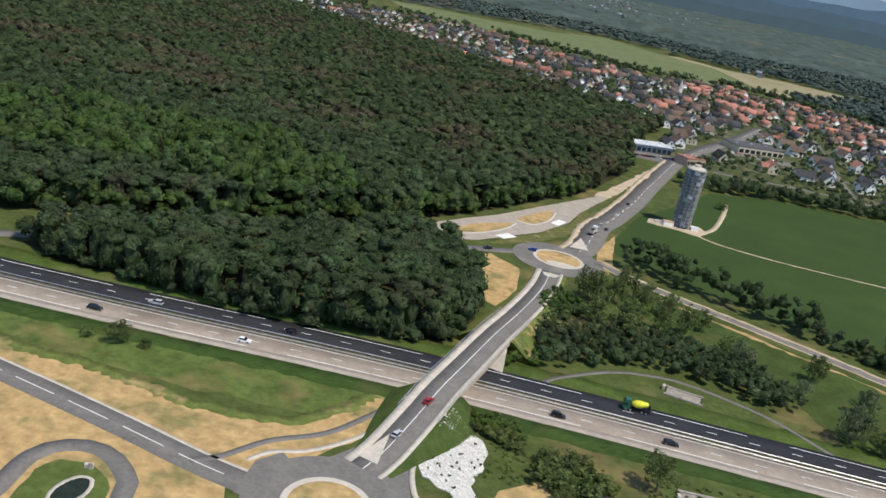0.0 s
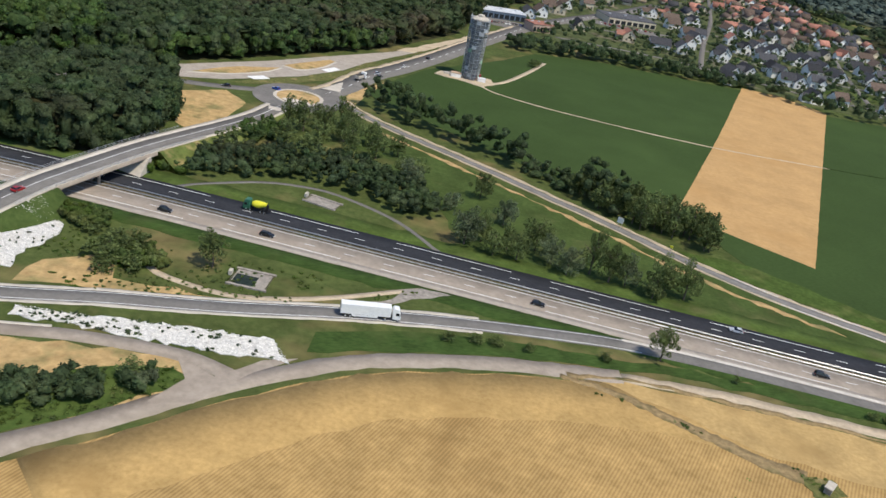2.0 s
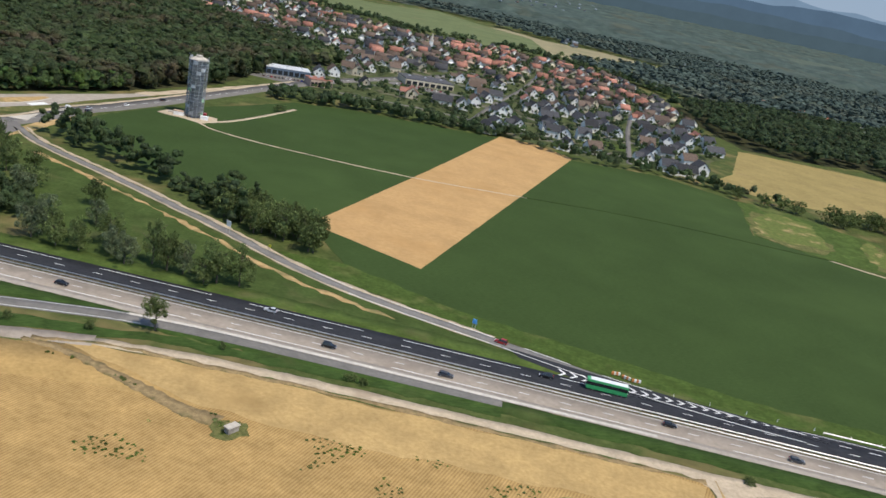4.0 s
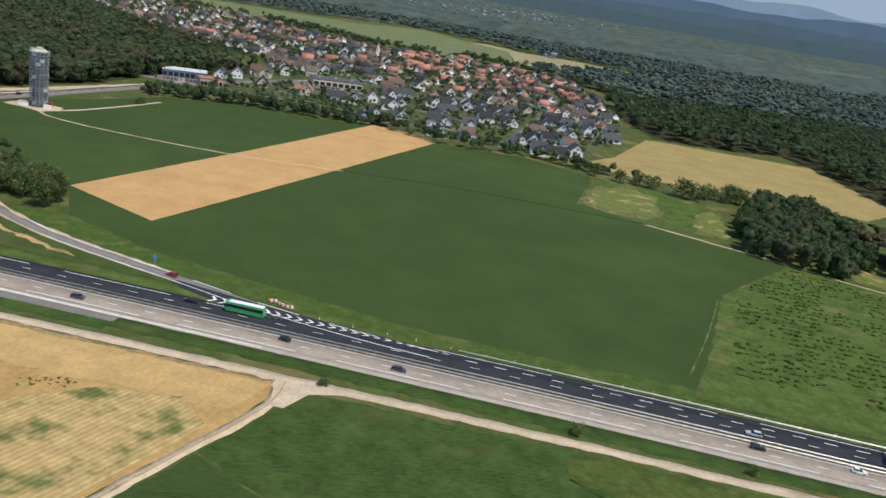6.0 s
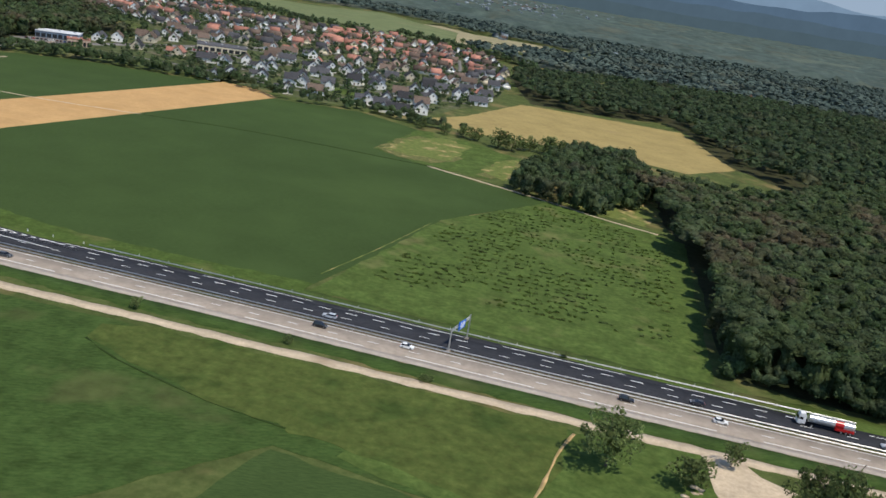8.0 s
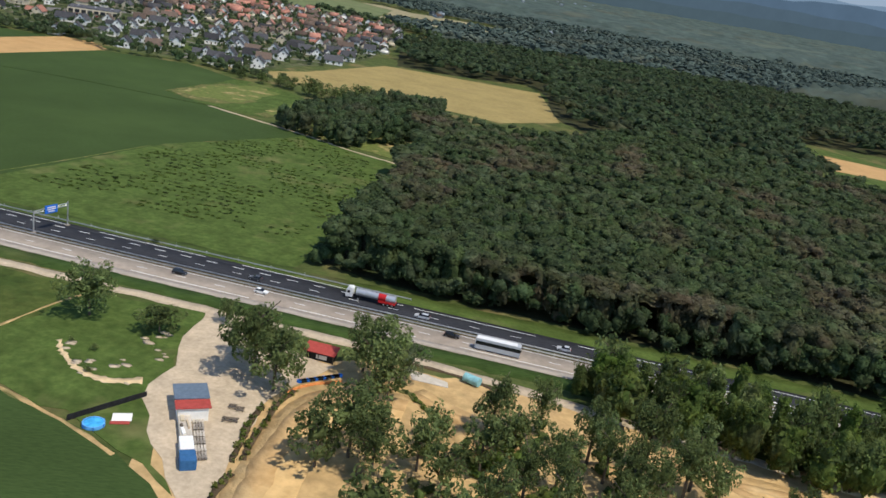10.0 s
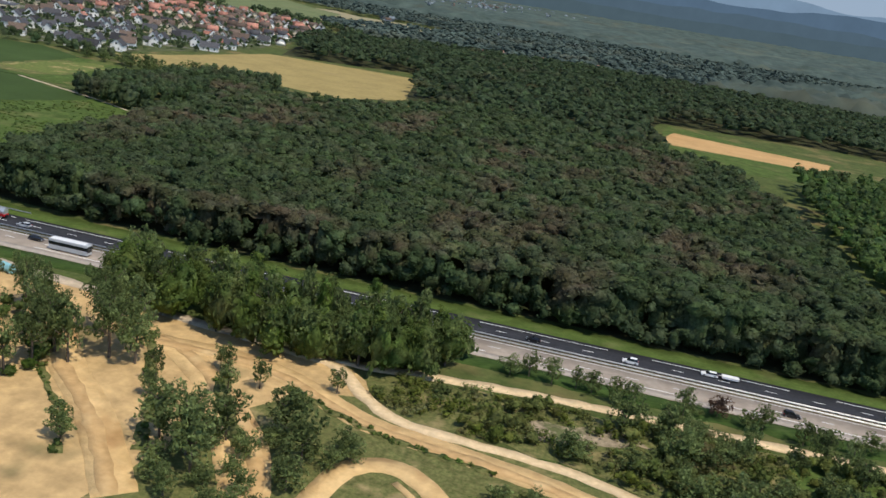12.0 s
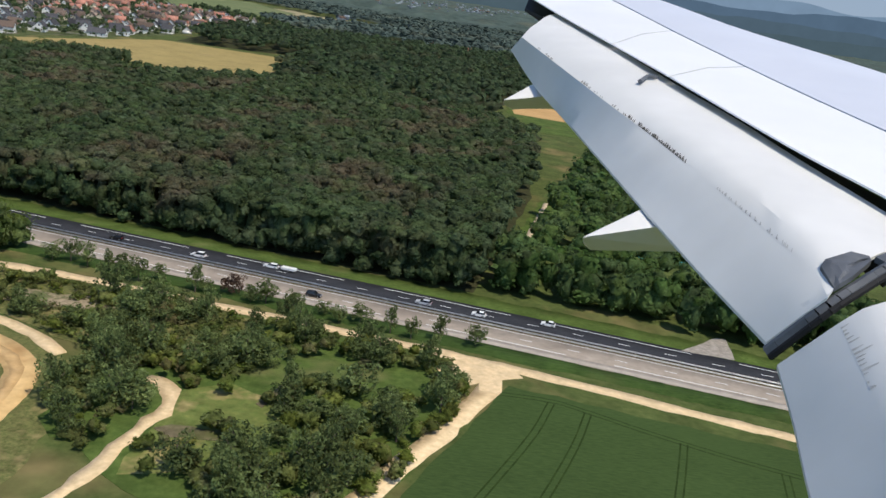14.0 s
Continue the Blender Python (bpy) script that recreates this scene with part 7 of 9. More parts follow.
top = tagged(new("tank"), "pale turquoise cylindrical tank lying on sand", "tank")
bm = bmesh.new()
tube(bm, (357.9, 107.9, 0.75), (360.2, 107.0, 0.75), 0.68, 0.68, 20)
part("shell", bm, M["tank_blue"], top)
for u in (0.2, 0.8):
    bm = bmesh.new()
    box(bm, 357.9 + 2.3 * u, 107.9 - 0.9 * u, 0.0, 0.25, 1.0, 0.4, -21)
    part("saddle", bm, M["concrete"], top)
field("sand_pit", [(349.5, 107.6), (355.8, 106.2), (356.2, 104.6), (351, 104.6)], 0.10, M["pale_concrete"], "pale rectangular sand pit", "ground", 0.15)
structure("trench", ribbon("trench", [(349, 109.4), (357, 108.9), (364.5, 106.6)], 0.7, 0.10, M["dark_soil"], ragged=0.3), "dark earth bank beside the track", "bank")
for bp, bw in (([(336.9, 75.4), (336.2, 79.2), (335.5, 83.8), (335.3, 88)], 0.7), ([(337.9, 76.3), (337.2, 80.8), (337.0, 85.5), (336.8, 89.9), (337.6, 93.6)], 0.5), ([(338.2, 67.4), (337.6, 70), (337.9, 73.2)], 0.8)):
    structure("berm", ribbon("berm", bp, bw, 0.3, M["dark_soil"], ragged=0.4, step=0.8, drop=0.3), "low brown earth ridge beside the sand lane", "bank")
    grove("weeds", np.array([(x + random.uniform(-0.3, 0.3), y + random.uniform(-0.3, 0.3)) for x, y in smooth_line(bp, 0.45)]), 0.62, 0.4, VAR_LOW, "dry weeds on the earth ridge", 88, M["brush_leaf"], hvar=1.0)
structure("barrier", ribbon("barrier", [(336.8, 91.6), (337.3, 94.0), (339.2, 96.6), (342.3, 99.0)], 0.14, 0.42, M["orange"], drop=0.4, step=0.8), "orange mesh barrier round the bend", "barrier")
for i in range(16):
    u = i / 15
    bm = bmesh.new()
    bmesh.ops.create_cone(bm, cap_ends=False, segments=14, radius1=0.34, radius2=0.34, depth=0.28)
    bmesh.ops.create_cone(bm, cap_ends=False, segments=14, radius1=0.2, radius2=0.2, depth=0.28)
    bmesh.ops.bridge_loops(bm, edges=[e for e in bm.edges if e.is_boundary and e.verts[0].co.z > 0])
    t = tagged(new("tyre", finish("tyre", bm, M["rubber"] if i % 3 else M["sign_blue"])), "black and blue painted tyre marking the course", "tyre", "row of tyres")
    t.matrix_basis = pose(337.2 + 4.4 * u, 96.4 + 4.2 * u, 0.22)
field("pond", [(524, 178), (529, 174), (540, 176), (545, 182), (538, 187), (527, 186)], 0.06, M["water"], "turquoise woodland pond", "pond", 0.4)
field("clearing", [(500.2, 158), (504.2, 160), (506, 212), (501.5, 213)], 0.06, M["scrub"], "narrow grassy ride through the forest", "clearing", 0.6)
structure("forest_track", ribbon("forest_track", [(503.5, 160), (503, 180), (503, 212)], 1.1, 0.075, M["gravel"], ragged=0.4), "pale track along the forest ride", "track")
top = tagged(new("field_hut"), "small pale concrete hut in the wheat", "hut")
top.matrix_basis = pose(114.9, 94.6, 0.05, 0, 0, 60)
bm = bmesh.new()
box(bm, 0, 0, 0, 1.8, 0.9, 0.9, 0, 0.03)
part("wall", bm, M["old_concrete"], top)
bm = bmesh.new()
box(bm, 0, 0, 0.9, 2.0, 1.1, 0.12, 0, 0.02)
part("roof", bm, M["pale_concrete"], top)
structure("ditch", ribbon("ditch", [(79, 105.4), (86, 104.6), (93, 102.4), (100, 99.8), (106, 97.4), (112.5, 96)], (1.0, 3.0), 0.11, M["ditch"], ragged=0.5, step=0.7), "brown bare strip between two wheat fields", "ditch")
field("weeds", [(112, 96), (116, 97.4), (117.4, 94.6), (115, 92.2), (112.6, 92.6)], 0.115, M["scrub_dry"], "green weeds round the small hut", "weeds", 0.4, 1.0)
structure("ditch", ribbon("ditch", [(80, 106), (92, 109.2), (120, 110.4), (150, 110.8), (181, 110.9)], 0.9, 0.10, M["ditch"], ragged=0.8), "weedy edge of the wheat field", "ditch")
structure("grass_line", ribbon("grass_line", [(292.7, 82), (306, 78.6), (318, 74.6), (325, 71.6)], 0.5, 0.10, M["dry"], ragged=0.4), "dry grass line beside the crop", "edge")
structure("grass_line", ribbon("grass_line", [(292.7, 82), (295.5, 92), (297.1, 102), (299, 108)], 0.35, 0.10, M["dry"], ragged=0.3), "dry grass line across the meadow", "edge")

WHEAT_EDGE = [(24, 62), (31.6, 70.6), (37.8, 78.4), (44, 85.2), (50.8, 91.4), (58.4, 96.4), (73, 102.6), (88, 107), (110, 109.3), (144, 110.2), (174, 110.6)]
structure("headland", ribbon("headland", WHEAT_EDGE, 10.0, 0.056, M["wheat_plain"], off=-5.2, ragged=0.8, drop=0.02), "smooth headland round the wheat", "field")
field("headland", [(80.5, 107.4), (100, 109.2), (144, 110), (176, 110.4), (180.8, 109.6), (178, 100.5), (150, 99.5), (128, 98), (116, 98.5), (106, 99.5), (94, 104.2)], 0.062, M["wheat_glint"], "strip of wheat along the track, lightened for sun glint", "field", 0.6)
field("weedy_patch", [(140, 40), (152, 92), (160, 98.5), (171, 101), (177.6, 95), (172.6, 80), (160, 45)], 0.066, M["weedy_wheat"], "weedy green and yellow patch in the wheat", "field", 0.8)
field("meadow", [(226.5, 103), (226, 108), (232, 110.6), (268, 110.4), (298, 109.6), (298, 98), (295.5, 90), (290, 85.5), (272, 89.4), (257, 92.2), (248, 93.9), (238, 98)], 0.075, M["meadow_olive"], "olive brown patch of seeding grass in the meadow", "meadow", 0.8)
structure("grass_line", ribbon("grass_line", [(226.6, 102.6), (234, 98.6), (244, 95.2), (252, 93), (262, 91.4)], 0.22, 0.08, M["crop_line"], ragged=0.3), "dark edge of the olive grass", "edge")
structure("grass_line", ribbon("grass_line", K_RD, 0.32, 0.095, M["dry"], ragged=0.25), "dry grass between the wheel tracks", "edge")
for o_ in (-0.25, 0.25):
    structure("field_path", dashes("wheel_line", [(177, 78), (184, 79.5), (192, 76), (200, 66)], o_, 30, 0.2, 0.14, 0.056, M["crop_line"]), "dark wheel line pressed into the crop", "path")

# basins
for x, y, l, w, rz, lab, z in ((30.4, 109.5, 5.8, 5.2, 4, "rectangular concrete basin with a dark patch for its shaded pit", 0.0), (30.6, 143.9, 6.4, 3.2, -10, "shallow pale concrete basin", 0.0)):
    top = tagged(new("basin"), lab, "basin")
    top.matrix_basis = pose(x, y, z, 0, 0, rz)
    for sx, sy, dx, dy in ((l, 0.5, 0, w / 2), (l, 0.5, 0, -w / 2), (0.5, w, l / 2, 0), (0.5, w, -l / 2, 0)):
        bm = bmesh.new()
        box(bm, dx, dy, -0.2, sx + (0.5 if sx == l else -0.5), sy, 0.45, 0, 0.06)
        part("rim", bm, M["old_concrete"], top)
    bm = bmesh.new()
    box(bm, 0, 0, -0.2, l - 0.3, w - 0.3, 0.26)
    part("floor", bm, M["old_concrete"], top)
    if "dark" in lab:
        # dark glossy slab painted in for the shade of the deep side
        bm = bmesh.new()
        box(bm, -l * 0.14, -w * 0.12, -0.1, l * 0.6, w * 0.62, 0.17, 0, 0.02)
        part("water", bm, M["dark_water"], top, "dark patch standing in for shade in the pit")
    bm = bmesh.new()
    box(bm, -l / 2 - 0.5, 0.4, 0, 0.5, 1.0, 0.8, 0, 0.05)
    part("inlet", bm, M["pale_concrete"], top, "pale concrete inlet block")

field("gravel_apron", [(47.2, 110.6), (51.6, 114.6), (52.6, 118.6), (55, 120.4), (60, 120.6), (55.5, 117), (51.5, 112.4)], 0.072, M["old_concrete"], "worn gravel mouth of the path at the motorway", "path", 0.3, 1.5)
# small pond inside the loop road
POND = [(-46.2 + 1.75 * math.cos(a) + 0.3 * math.sin(a), 77.2 + 3.0 * math.sin(a)) for a in np.linspace(0, 2 * math.pi, 25)[:-1]]
field("grass_plot", [(-51.5, 64), (-51.2, 72), (-52, 79), (-50.6, 82.0), (-47, 82.8), (-43.6, 80.8), (-42, 77.5), (-41.9, 64)], 0.06, M["meadow_dry"], "rough grass inside the loop road", "grass", 0.3, 1.5)
structure("pond_rim", ribbon("pond_rim", POND + POND[:1], 0.5, 0.10, M["pale_concrete"], ragged=0.12, step=0.5), "pale stone rim of a small pond", "rim")
field("water", POND, 0.085, M["dark_water"], "small dark pond", "pond", 0.1, 0.6)
inlet = tagged(new("inlet_block"), "pale concrete inlet block beside the pond", "concrete block")
inlet.matrix_basis = pose(-46.8, 82.0, 0.0, 0, 0, 20)
bm = bmesh.new()
box(bm, 0, 0, 0, 1.1, 0.5, 0.6, 0, 0.05)
part("block", bm, M["pale_concrete"], inlet)
bm = bmesh.new()
box(bm, 0.2, -0.35, 0, 0.5, 0.3, 0.85, 0, 0.04)
part("upstand", bm, M["old_concrete"], inlet)

# white rock banks
RIP1 = [(-9.0, 99.9), (-9.6, 106), (-8.4, 114.6), (-1.9, 111.4), (-0.7, 107.2), (-1.8, 99.2), (-0.3, 95.9), (-3.6, 95.7)]
RIP2 = [(6.2, 87.6), (6.8, 85.2), (13, 86.4), (23.4, 87.6), (32, 88.6), (40.4, 90.8), (43.4, 90.8), (39.5, 95.3), (30, 93.4), (22, 91.4), (14.6, 89.4)]
for pts, sd in ((RIP1, 5), (RIP2, 6)):
    field("rock_bank", pts, 0.12, M["rip"], "bank of white limestone riprap with weeds", "rocks", 0.6, 1.2)
    xy = scatter(pts, 0.27 if sd == 5 else 0.34, sd, 0.5)
    r_ = np.random.RandomState(sd)
    xy = xy[r_.rand(len(xy)) < 0.85]
    bmi = bmesh.new()
    bmesh.ops.create_icosphere(bmi, subdivisions=1, radius=1)
    bmi.verts.ensure_lookup_table()
    iv = np.array([v.co[:] for v in bmi.verts])
    jf = np.array([[v.index for v in f.verts] for f in bmi.faces])
    bmi.free()
    hs = np.zeros(len(xy))
    if sd == 5:
        bx, by, bz = np.array(BR[:5]).T
        hs = np.maximum(0, np.interp(xy[:, 1], by, bz) - 0.12 - np.maximum(0, (xy[:, 0] - np.interp(xy[:, 1], by, bx) - 3.7) / 1.5))
        hs[xy[:, 0] - np.interp(xy[:, 1], by, bx) < 3.6] = -1.0
    vs = [iv * ((0.06 + 0.08 * r_.rand()) * (0.7 + 0.6 * r_.rand(12, 1))) * (1.2, 1, 0.4) + (x, y, 0.14 + z_) for (x, y), z_ in zip(xy, hs)]
    fs = [jf + 12 * i for i in range(len(xy))]
    tagged(new("rocks", mesh_from("rocks", np.concatenate(vs), np.concatenate(fs), M["white_rock"])), "white limestone blocks on the bank", "rocks", kind="stuff")
    wx = scatter(pts, 1.0, sd + 10, 0.5)
    wx = wx[r_.rand(len(wx)) < np.where(wx[:, 0] > 24, 0.16, np.where(wx[:, 0] > 3, 0.6, 0.25))]
    grove("weeds", wx, 0.4, 0.3 if sd == 5 else 0.42, VAR_LOW, "dark green weeds between white rocks", sd + 20)

# ---- trees and bushes ----
tr = random.Random(9)
for x, y, h, r in ((303.5, 101.2, 9.0, 4.2), (314.5, 101, 4.6, 3.2), (321, 109, 4.6, 1.9), (331, 95.5, 13, 5.2), (335, 92.5, 10, 4.0), (328.5, 99, 9, 3.4), (346.5, 99.5, 12, 4.4), (344, 103.5, 9.5, 3.4), (348.4, 82, 11, 4.6), (352, 78.5, 9, 3.8), (345.5, 78.5, 8, 3.4), (356.5, 82.5, 8, 3.0), (350, 87, 7, 2.8),
                   (358.5, 64, 9, 4.0), (354.5, 69, 8, 3.6), (362.6, 71, 8.5, 2.6), (366, 73.6, 10, 2.8), (363.5, 85, 8.5, 3.0), (363.6, 95, 10, 2.8), (369.5, 97.5, 9, 2.4), (373.6, 77.6, 10.5, 2.8), (377.4, 76, 7, 2.8), (369, 81.5, 9.5, 3.2), (375.9, 92.6, 10.5, 2.6), (380.6, 83.6, 8.5, 2.6), (381, 87.4, 9.5, 2.8), (378, 89.5, 9.5, 2.6), (372.5, 85.5, 9, 2.8),
                   (387.4, 89.4, 10, 3.0), (383.2, 95, 11, 3.0), (391, 89.4, 8, 2.4), (388.6, 92.6, 10, 3.0), (395.6, 86.3, 5.0, 1.4), (396.6, 83, 3.6, 1.4), (402.3, 92.3, 4.6, 1.1), (400.8, 93.4, 3.8, 1.2), (406.5, 73.2, 8.5, 3.8), (402.4, 75, 7.5, 3.2), (409, 77.6, 6.5, 2.8), (414.3, 81.4, 6.0, 2.8), (418.4, 76, 7.0, 2.8), (414.8, 82.6, 6, 2.4), (408.4, 70.4, 7.5, 3.2), (405, 77.4, 5.5, 2.2),
                   (382.4, 64.6, 7, 3.0), (393.6, 70.4, 4.5, 2.0), (404.5, 87.5, 4.5, 1.8), (407.4, 90.6, 4.2, 1.6), (416.4, 94.2, 3.6, 1.6), (366.8, 90.6, 8, 2.6), (357.6, 88.6, 6, 2.4), (360, 78.4, 7.5, 2.6), (364.1, 62.5, 7.5, 3.2), (360, 60.2, 6.5, 2.8), (355.2, 66.2, 7.2, 3.0), (379.8, 79.6, 8, 1.9), (384, 85.8, 8.5, 2.3), (368.4, 66.6, 4, 2.0), (349, 97.6, 7.0, 3.2)):
    tree(x, y, h, r * (1.0 if x < 395 else 0.88), "tall leafy tree over the sandy course", "trees of the course", clear=0.1 if x < 352 else 0.2, fine=h >= 9)
for pts, w in (([(388.5, 98.8), (391.8, 91.5), (396.8, 83.3), (401.7, 71.9)], 1.0), ([(378.8, 77.2), (383.4, 71.6), (388.7, 65.1)], 0.9), ([(381.2, 84.4), (386.8, 78.4), (391.5, 74.2), (394.8, 67.8)], 0.8), ([(366.8, 76.9), (372.1, 76.6), (379.1, 73.3)], 1.6), ([(402, 91), (406, 84), (411, 77)], 1.8), ([(346, 98), (350.5, 100.5), (356, 96)], 0.7), ([(410, 92.6), (424, 86.4), (438, 84)], 0.9)):
    ln = smooth_line(pts, 0.55)
    structure("berm", ribbon("berm", pts, w, 0.16, M["scrub_dry"], ragged=0.8, step=1.2, drop=0.2), "weedy earth ridge between sand lanes", "bank")
    grove("weeds", np.array([(x + tr.uniform(-0.5, 0.5) * w, y + tr.uniform(-0.5, 0.5) * w) for x, y in ln if tr.random() < 0.55]), 0.5, 0.5, VAR_LOW, "green weeds along a sandy ridge", 70, M["belt_leaf"], hvar=1.0)
tree(349.8, 103.2, 7.6, 3.3, "silver-leaved tree beside the red-roofed hut", "trees of the course", clear=0.05, fine=True, leaf="willow_leaf")
UNDER = [(352, 76), (362, 70), (378, 74), (382, 82), (380, 92), (372, 100), (362, 96), (356, 88)]
uxy = scatter(UNDER, 2.2, 71, 0.5)
uxy = uxy[[noise.noise((x * 0.14, y * 0.14, 6.0)) > -0.04 for x, y in uxy]]
grove("undergrowth", uxy, 1.7, 1.3, VAR_EDGE, "green undergrowth below the trees", 71, M["belt_leaf"], hvar=1.0)
for x, y, h, r in ((23.8, 110.2, 6.6, 2.7), (94.0, 117, 6.4, 2.7), (-60.3, 112.2, 3.9, 2.3)):
    tree(x, y, h, r, "lone leafy tree on a grass verge", fine=True)
for x, y, h, r in ((-65, 111.3, 1.9, 1.35), (-56.1, 112.4, 1.8, 1.35), (9, 105, 3.4, 3.0), (12, 108.5, 3.6, 2.8), (14, 104.4, 2.6, 2.4), (8, 109.6, 3, 2.6), (10.5, 101.5, 2.2, 2.0), (-2, 116, 1.8, 2.2), (0.5, 113.5, 1.6, 2.0), (-4.5, 116.6, 1.5, 1.8), (3, 111.5, 1.5, 1.8), (61.9, 106.8, 1.6, 1.1), (66, 108.4, 1.4, 1.5), (69, 109.2, 1.4, 1.4), (74, 109.8, 1.5, 1.0), (85.4, 112.8, 1.7, 1.2), (105.5, 116, 1.6, 0.65), (126, 115.8, 1.3, 1.3), (128.4, 115.7, 1.0, 1.2),
                   (27.2, 79.4, 2.9, 1.7), (5.2, 68.5, 4.2, 2.4), (9, 69.4, 2.6, 2.0), (227, 115.8, 2.4, 1.1), (253.2, 115.4, 1.9, 1.0), (188, 113.8, 0.8, 1.6), (276, 113.9, 0.9, 1.3), (310, 92, 1.0, 0.7), (306, 93, 0.8, 0.5), (312.5, 86.5, 1.0, 0.6), (296, 134, 1.0, 0.8), (57, 300, 3.0, 2.4)):
    bush(x, y, h, r)
HEDGE1 = [(4, 60), (10, 68), (14, 73.2), (18.8, 76.6), (25.4, 81.6), (30.6, 83.4), (33.4, 82.6), (32, 78.8), (28, 73.6), (20, 65), (14, 58)]
field("rough_ground", HEDGE1, 0.06, M["scrub"], "green weedy ground below the hedge", "ground", 0.8)
hxy = scatter(HEDGE1, 1.1, 72, 0.5)
clump = np.min([np.hypot((hxy[:, 0] - cx) * 0.8, hxy[:, 1] - cy) / rr for cx, cy, rr in ((15.5, 70.6, 2.7), (19.0, 72.2, 2.0), (23.6, 74.6, 2.7), (28.6, 78.8, 1.9), (8.5, 66.5, 2.2), (11.5, 62.5, 2.4))], axis=0)
grove("hedge", hxy[clump < 1], 2.2, 1.25, VAR_EDGE, "ragged dark green hedge beside the service road", 72, hvar=0.8)
grove("weeds", hxy[clump >= 1], 0.35, 0.6, VAR_TUFT, "tall green weeds between the hedge bushes", 172, M["belt_leaf"], hvar=1.0)
for pts, sp, sd in (([(-2, 115), (14, 112), (40, 116), (56, 119), (44, 108), (26, 101.5), (10, 95), (0, 98)], 1.3, 75), ([(76, 103), (90, 103.4), (104, 99), (116, 97), (113, 91.5), (108, 97), (98, 98), (88, 101)], 1.0, 77), ([(118, 80), (124, 98), (145, 100), (160, 98), (150, 80)], 0.9, 78), ([(86, 80), (92, 92), (104, 94), (108, 84)], 0.9, 79)):
    wxy = scatter(pts, sp, sd, 0.5)
    wxy = wxy[[noise.noise((x * 0.16, y * 0.16, sd * 1.7)) > (0.08 if sd < 78 else 0.2) for x, y in wxy]]
    grove("weeds", wxy, 0.22 if sd < 78 else 0.14, 0.42 if sd < 78 else 0.32, VAR_LOW, "low green weeds and dry grass tufts", sd, M["belt_leaf"], hvar=1.0)
grove("shrub_belt", scatter([(-5.4, 117.6), (2.4, 118.0), (4.6, 114.4), (1.8, 112.0), (-1.5, 111.6), (-5.0, 114.4)], 1.1, 60, 0.5), 1.7, 1.15, VAR_EDGE, "lush green bushes below the bridge ramp", 60, M["belt_leaf"], hvar=0.8)
grove("shrub_belt", scatter([(5.2, 106.8), (9, 111), (13.5, 110.8), (18.2, 106.4), (15, 103.8), (9, 103.4)], 1.15, 61, 0.5), 1.9, 1.2, VAR_EDGE, "lush green bushes on the slope", 61, M["belt_leaf"], hvar=0.9)
GRASS1 = [(44.5, 94.6), (60, 102.6), (80, 109.4), (98, 113.6), (120, 115), (150, 115.6), (150, 117.6), (118, 117.4), (96, 116), (76, 112.4), (56, 106.4), (44, 100)]
field("verge", GRASS1, 0.06, M["meadow"], "tall dark green grass on the bank", "verge", 0.6)
SHRUBS = [(5, 140.5), (10, 142.5), (14, 146.4), (21.3, 150.8), (30.8, 152.2), (39.3, 149.4), (48, 145.2), (53.6, 149), (50, 157), (44, 161.5), (36, 165.5), (29, 167.5), (15.6, 165), (6, 159), (2, 150)]
grove("shrub_belt", scatter(SHRUBS, 1.85, 50, 0.45), 3.3, 1.5, VAR_EDGE, "dense belt of dark green shrubs below the bridge", 50, M["leaf"], hvar=0.35)
LIME = [(1.5, 163), (9, 166), (13, 172), (9.5, 180), (5, 181), (2, 172)]
grove("shrub_belt", scatter(LIME, 1.5, 57, 0.45), 2.0, 1.3, VAR_EDGE, "bright yellow-green bushes beside the bridge road", 57, M["leaf_bright"], hvar=0.6)
LEFT = [(-3.4, 136.6), (4, 140.6), (2, 150), (1.5, 160), (-1.2, 156), (-3.4, 146)]
grove("shrub_belt", scatter(LEFT, 1.6, 59, 0.45), 1.7, 1.3, VAR_EDGE, "green bushes on the bridge embankment", 59, M["belt_leaf"], hvar=0.8)
for x, y, h, r, leaf_ in ((43.6, 162.7, 6.0, 3.2, 1), (58.0, 165.6, 6.4, 2.6, 0), (53.4, 155.7, 4.6, 2.3, 1), (58.6, 141.2, 8.0, 3.5, 1), (61.4, 144.0, 6.6, 2.6, 0), (64.3, 154.4, 6.1, 2.5, 1), (64.2, 139.8, 5.7, 2.5, 0), (68.6, 140.0, 5.9, 2.1, 0), (71.5, 146.1, 7.1, 3.0, 0), (74.8, 141.7, 6.2, 2.9, 1),
                          (77.9, 139.0, 5.9, 2.9, 1), (82.0, 141.9, 9.8, 2.3, 0), (85.5, 140.4, 8.2, 2.7, 0), (88.5, 140.6, 6.2, 2.7, 1), (95.2, 140.0, 8.4, 3.6, 0), (99.2, 141.0, 8.0, 3.2, 0), (93.4, 138.2, 5.6, 2.4, 0), (66.4, 143.5, 5.0, 2.2, 0)):
    tree(x, y, h, r, "pale grey-green willow in the belt beside the motorway" if leaf_ else "leafy tree in the belt beside the motorway", "tree belt", clear=0.03, fine=h > 5.8, leaf="willow_leaf" if leaf_ else None)
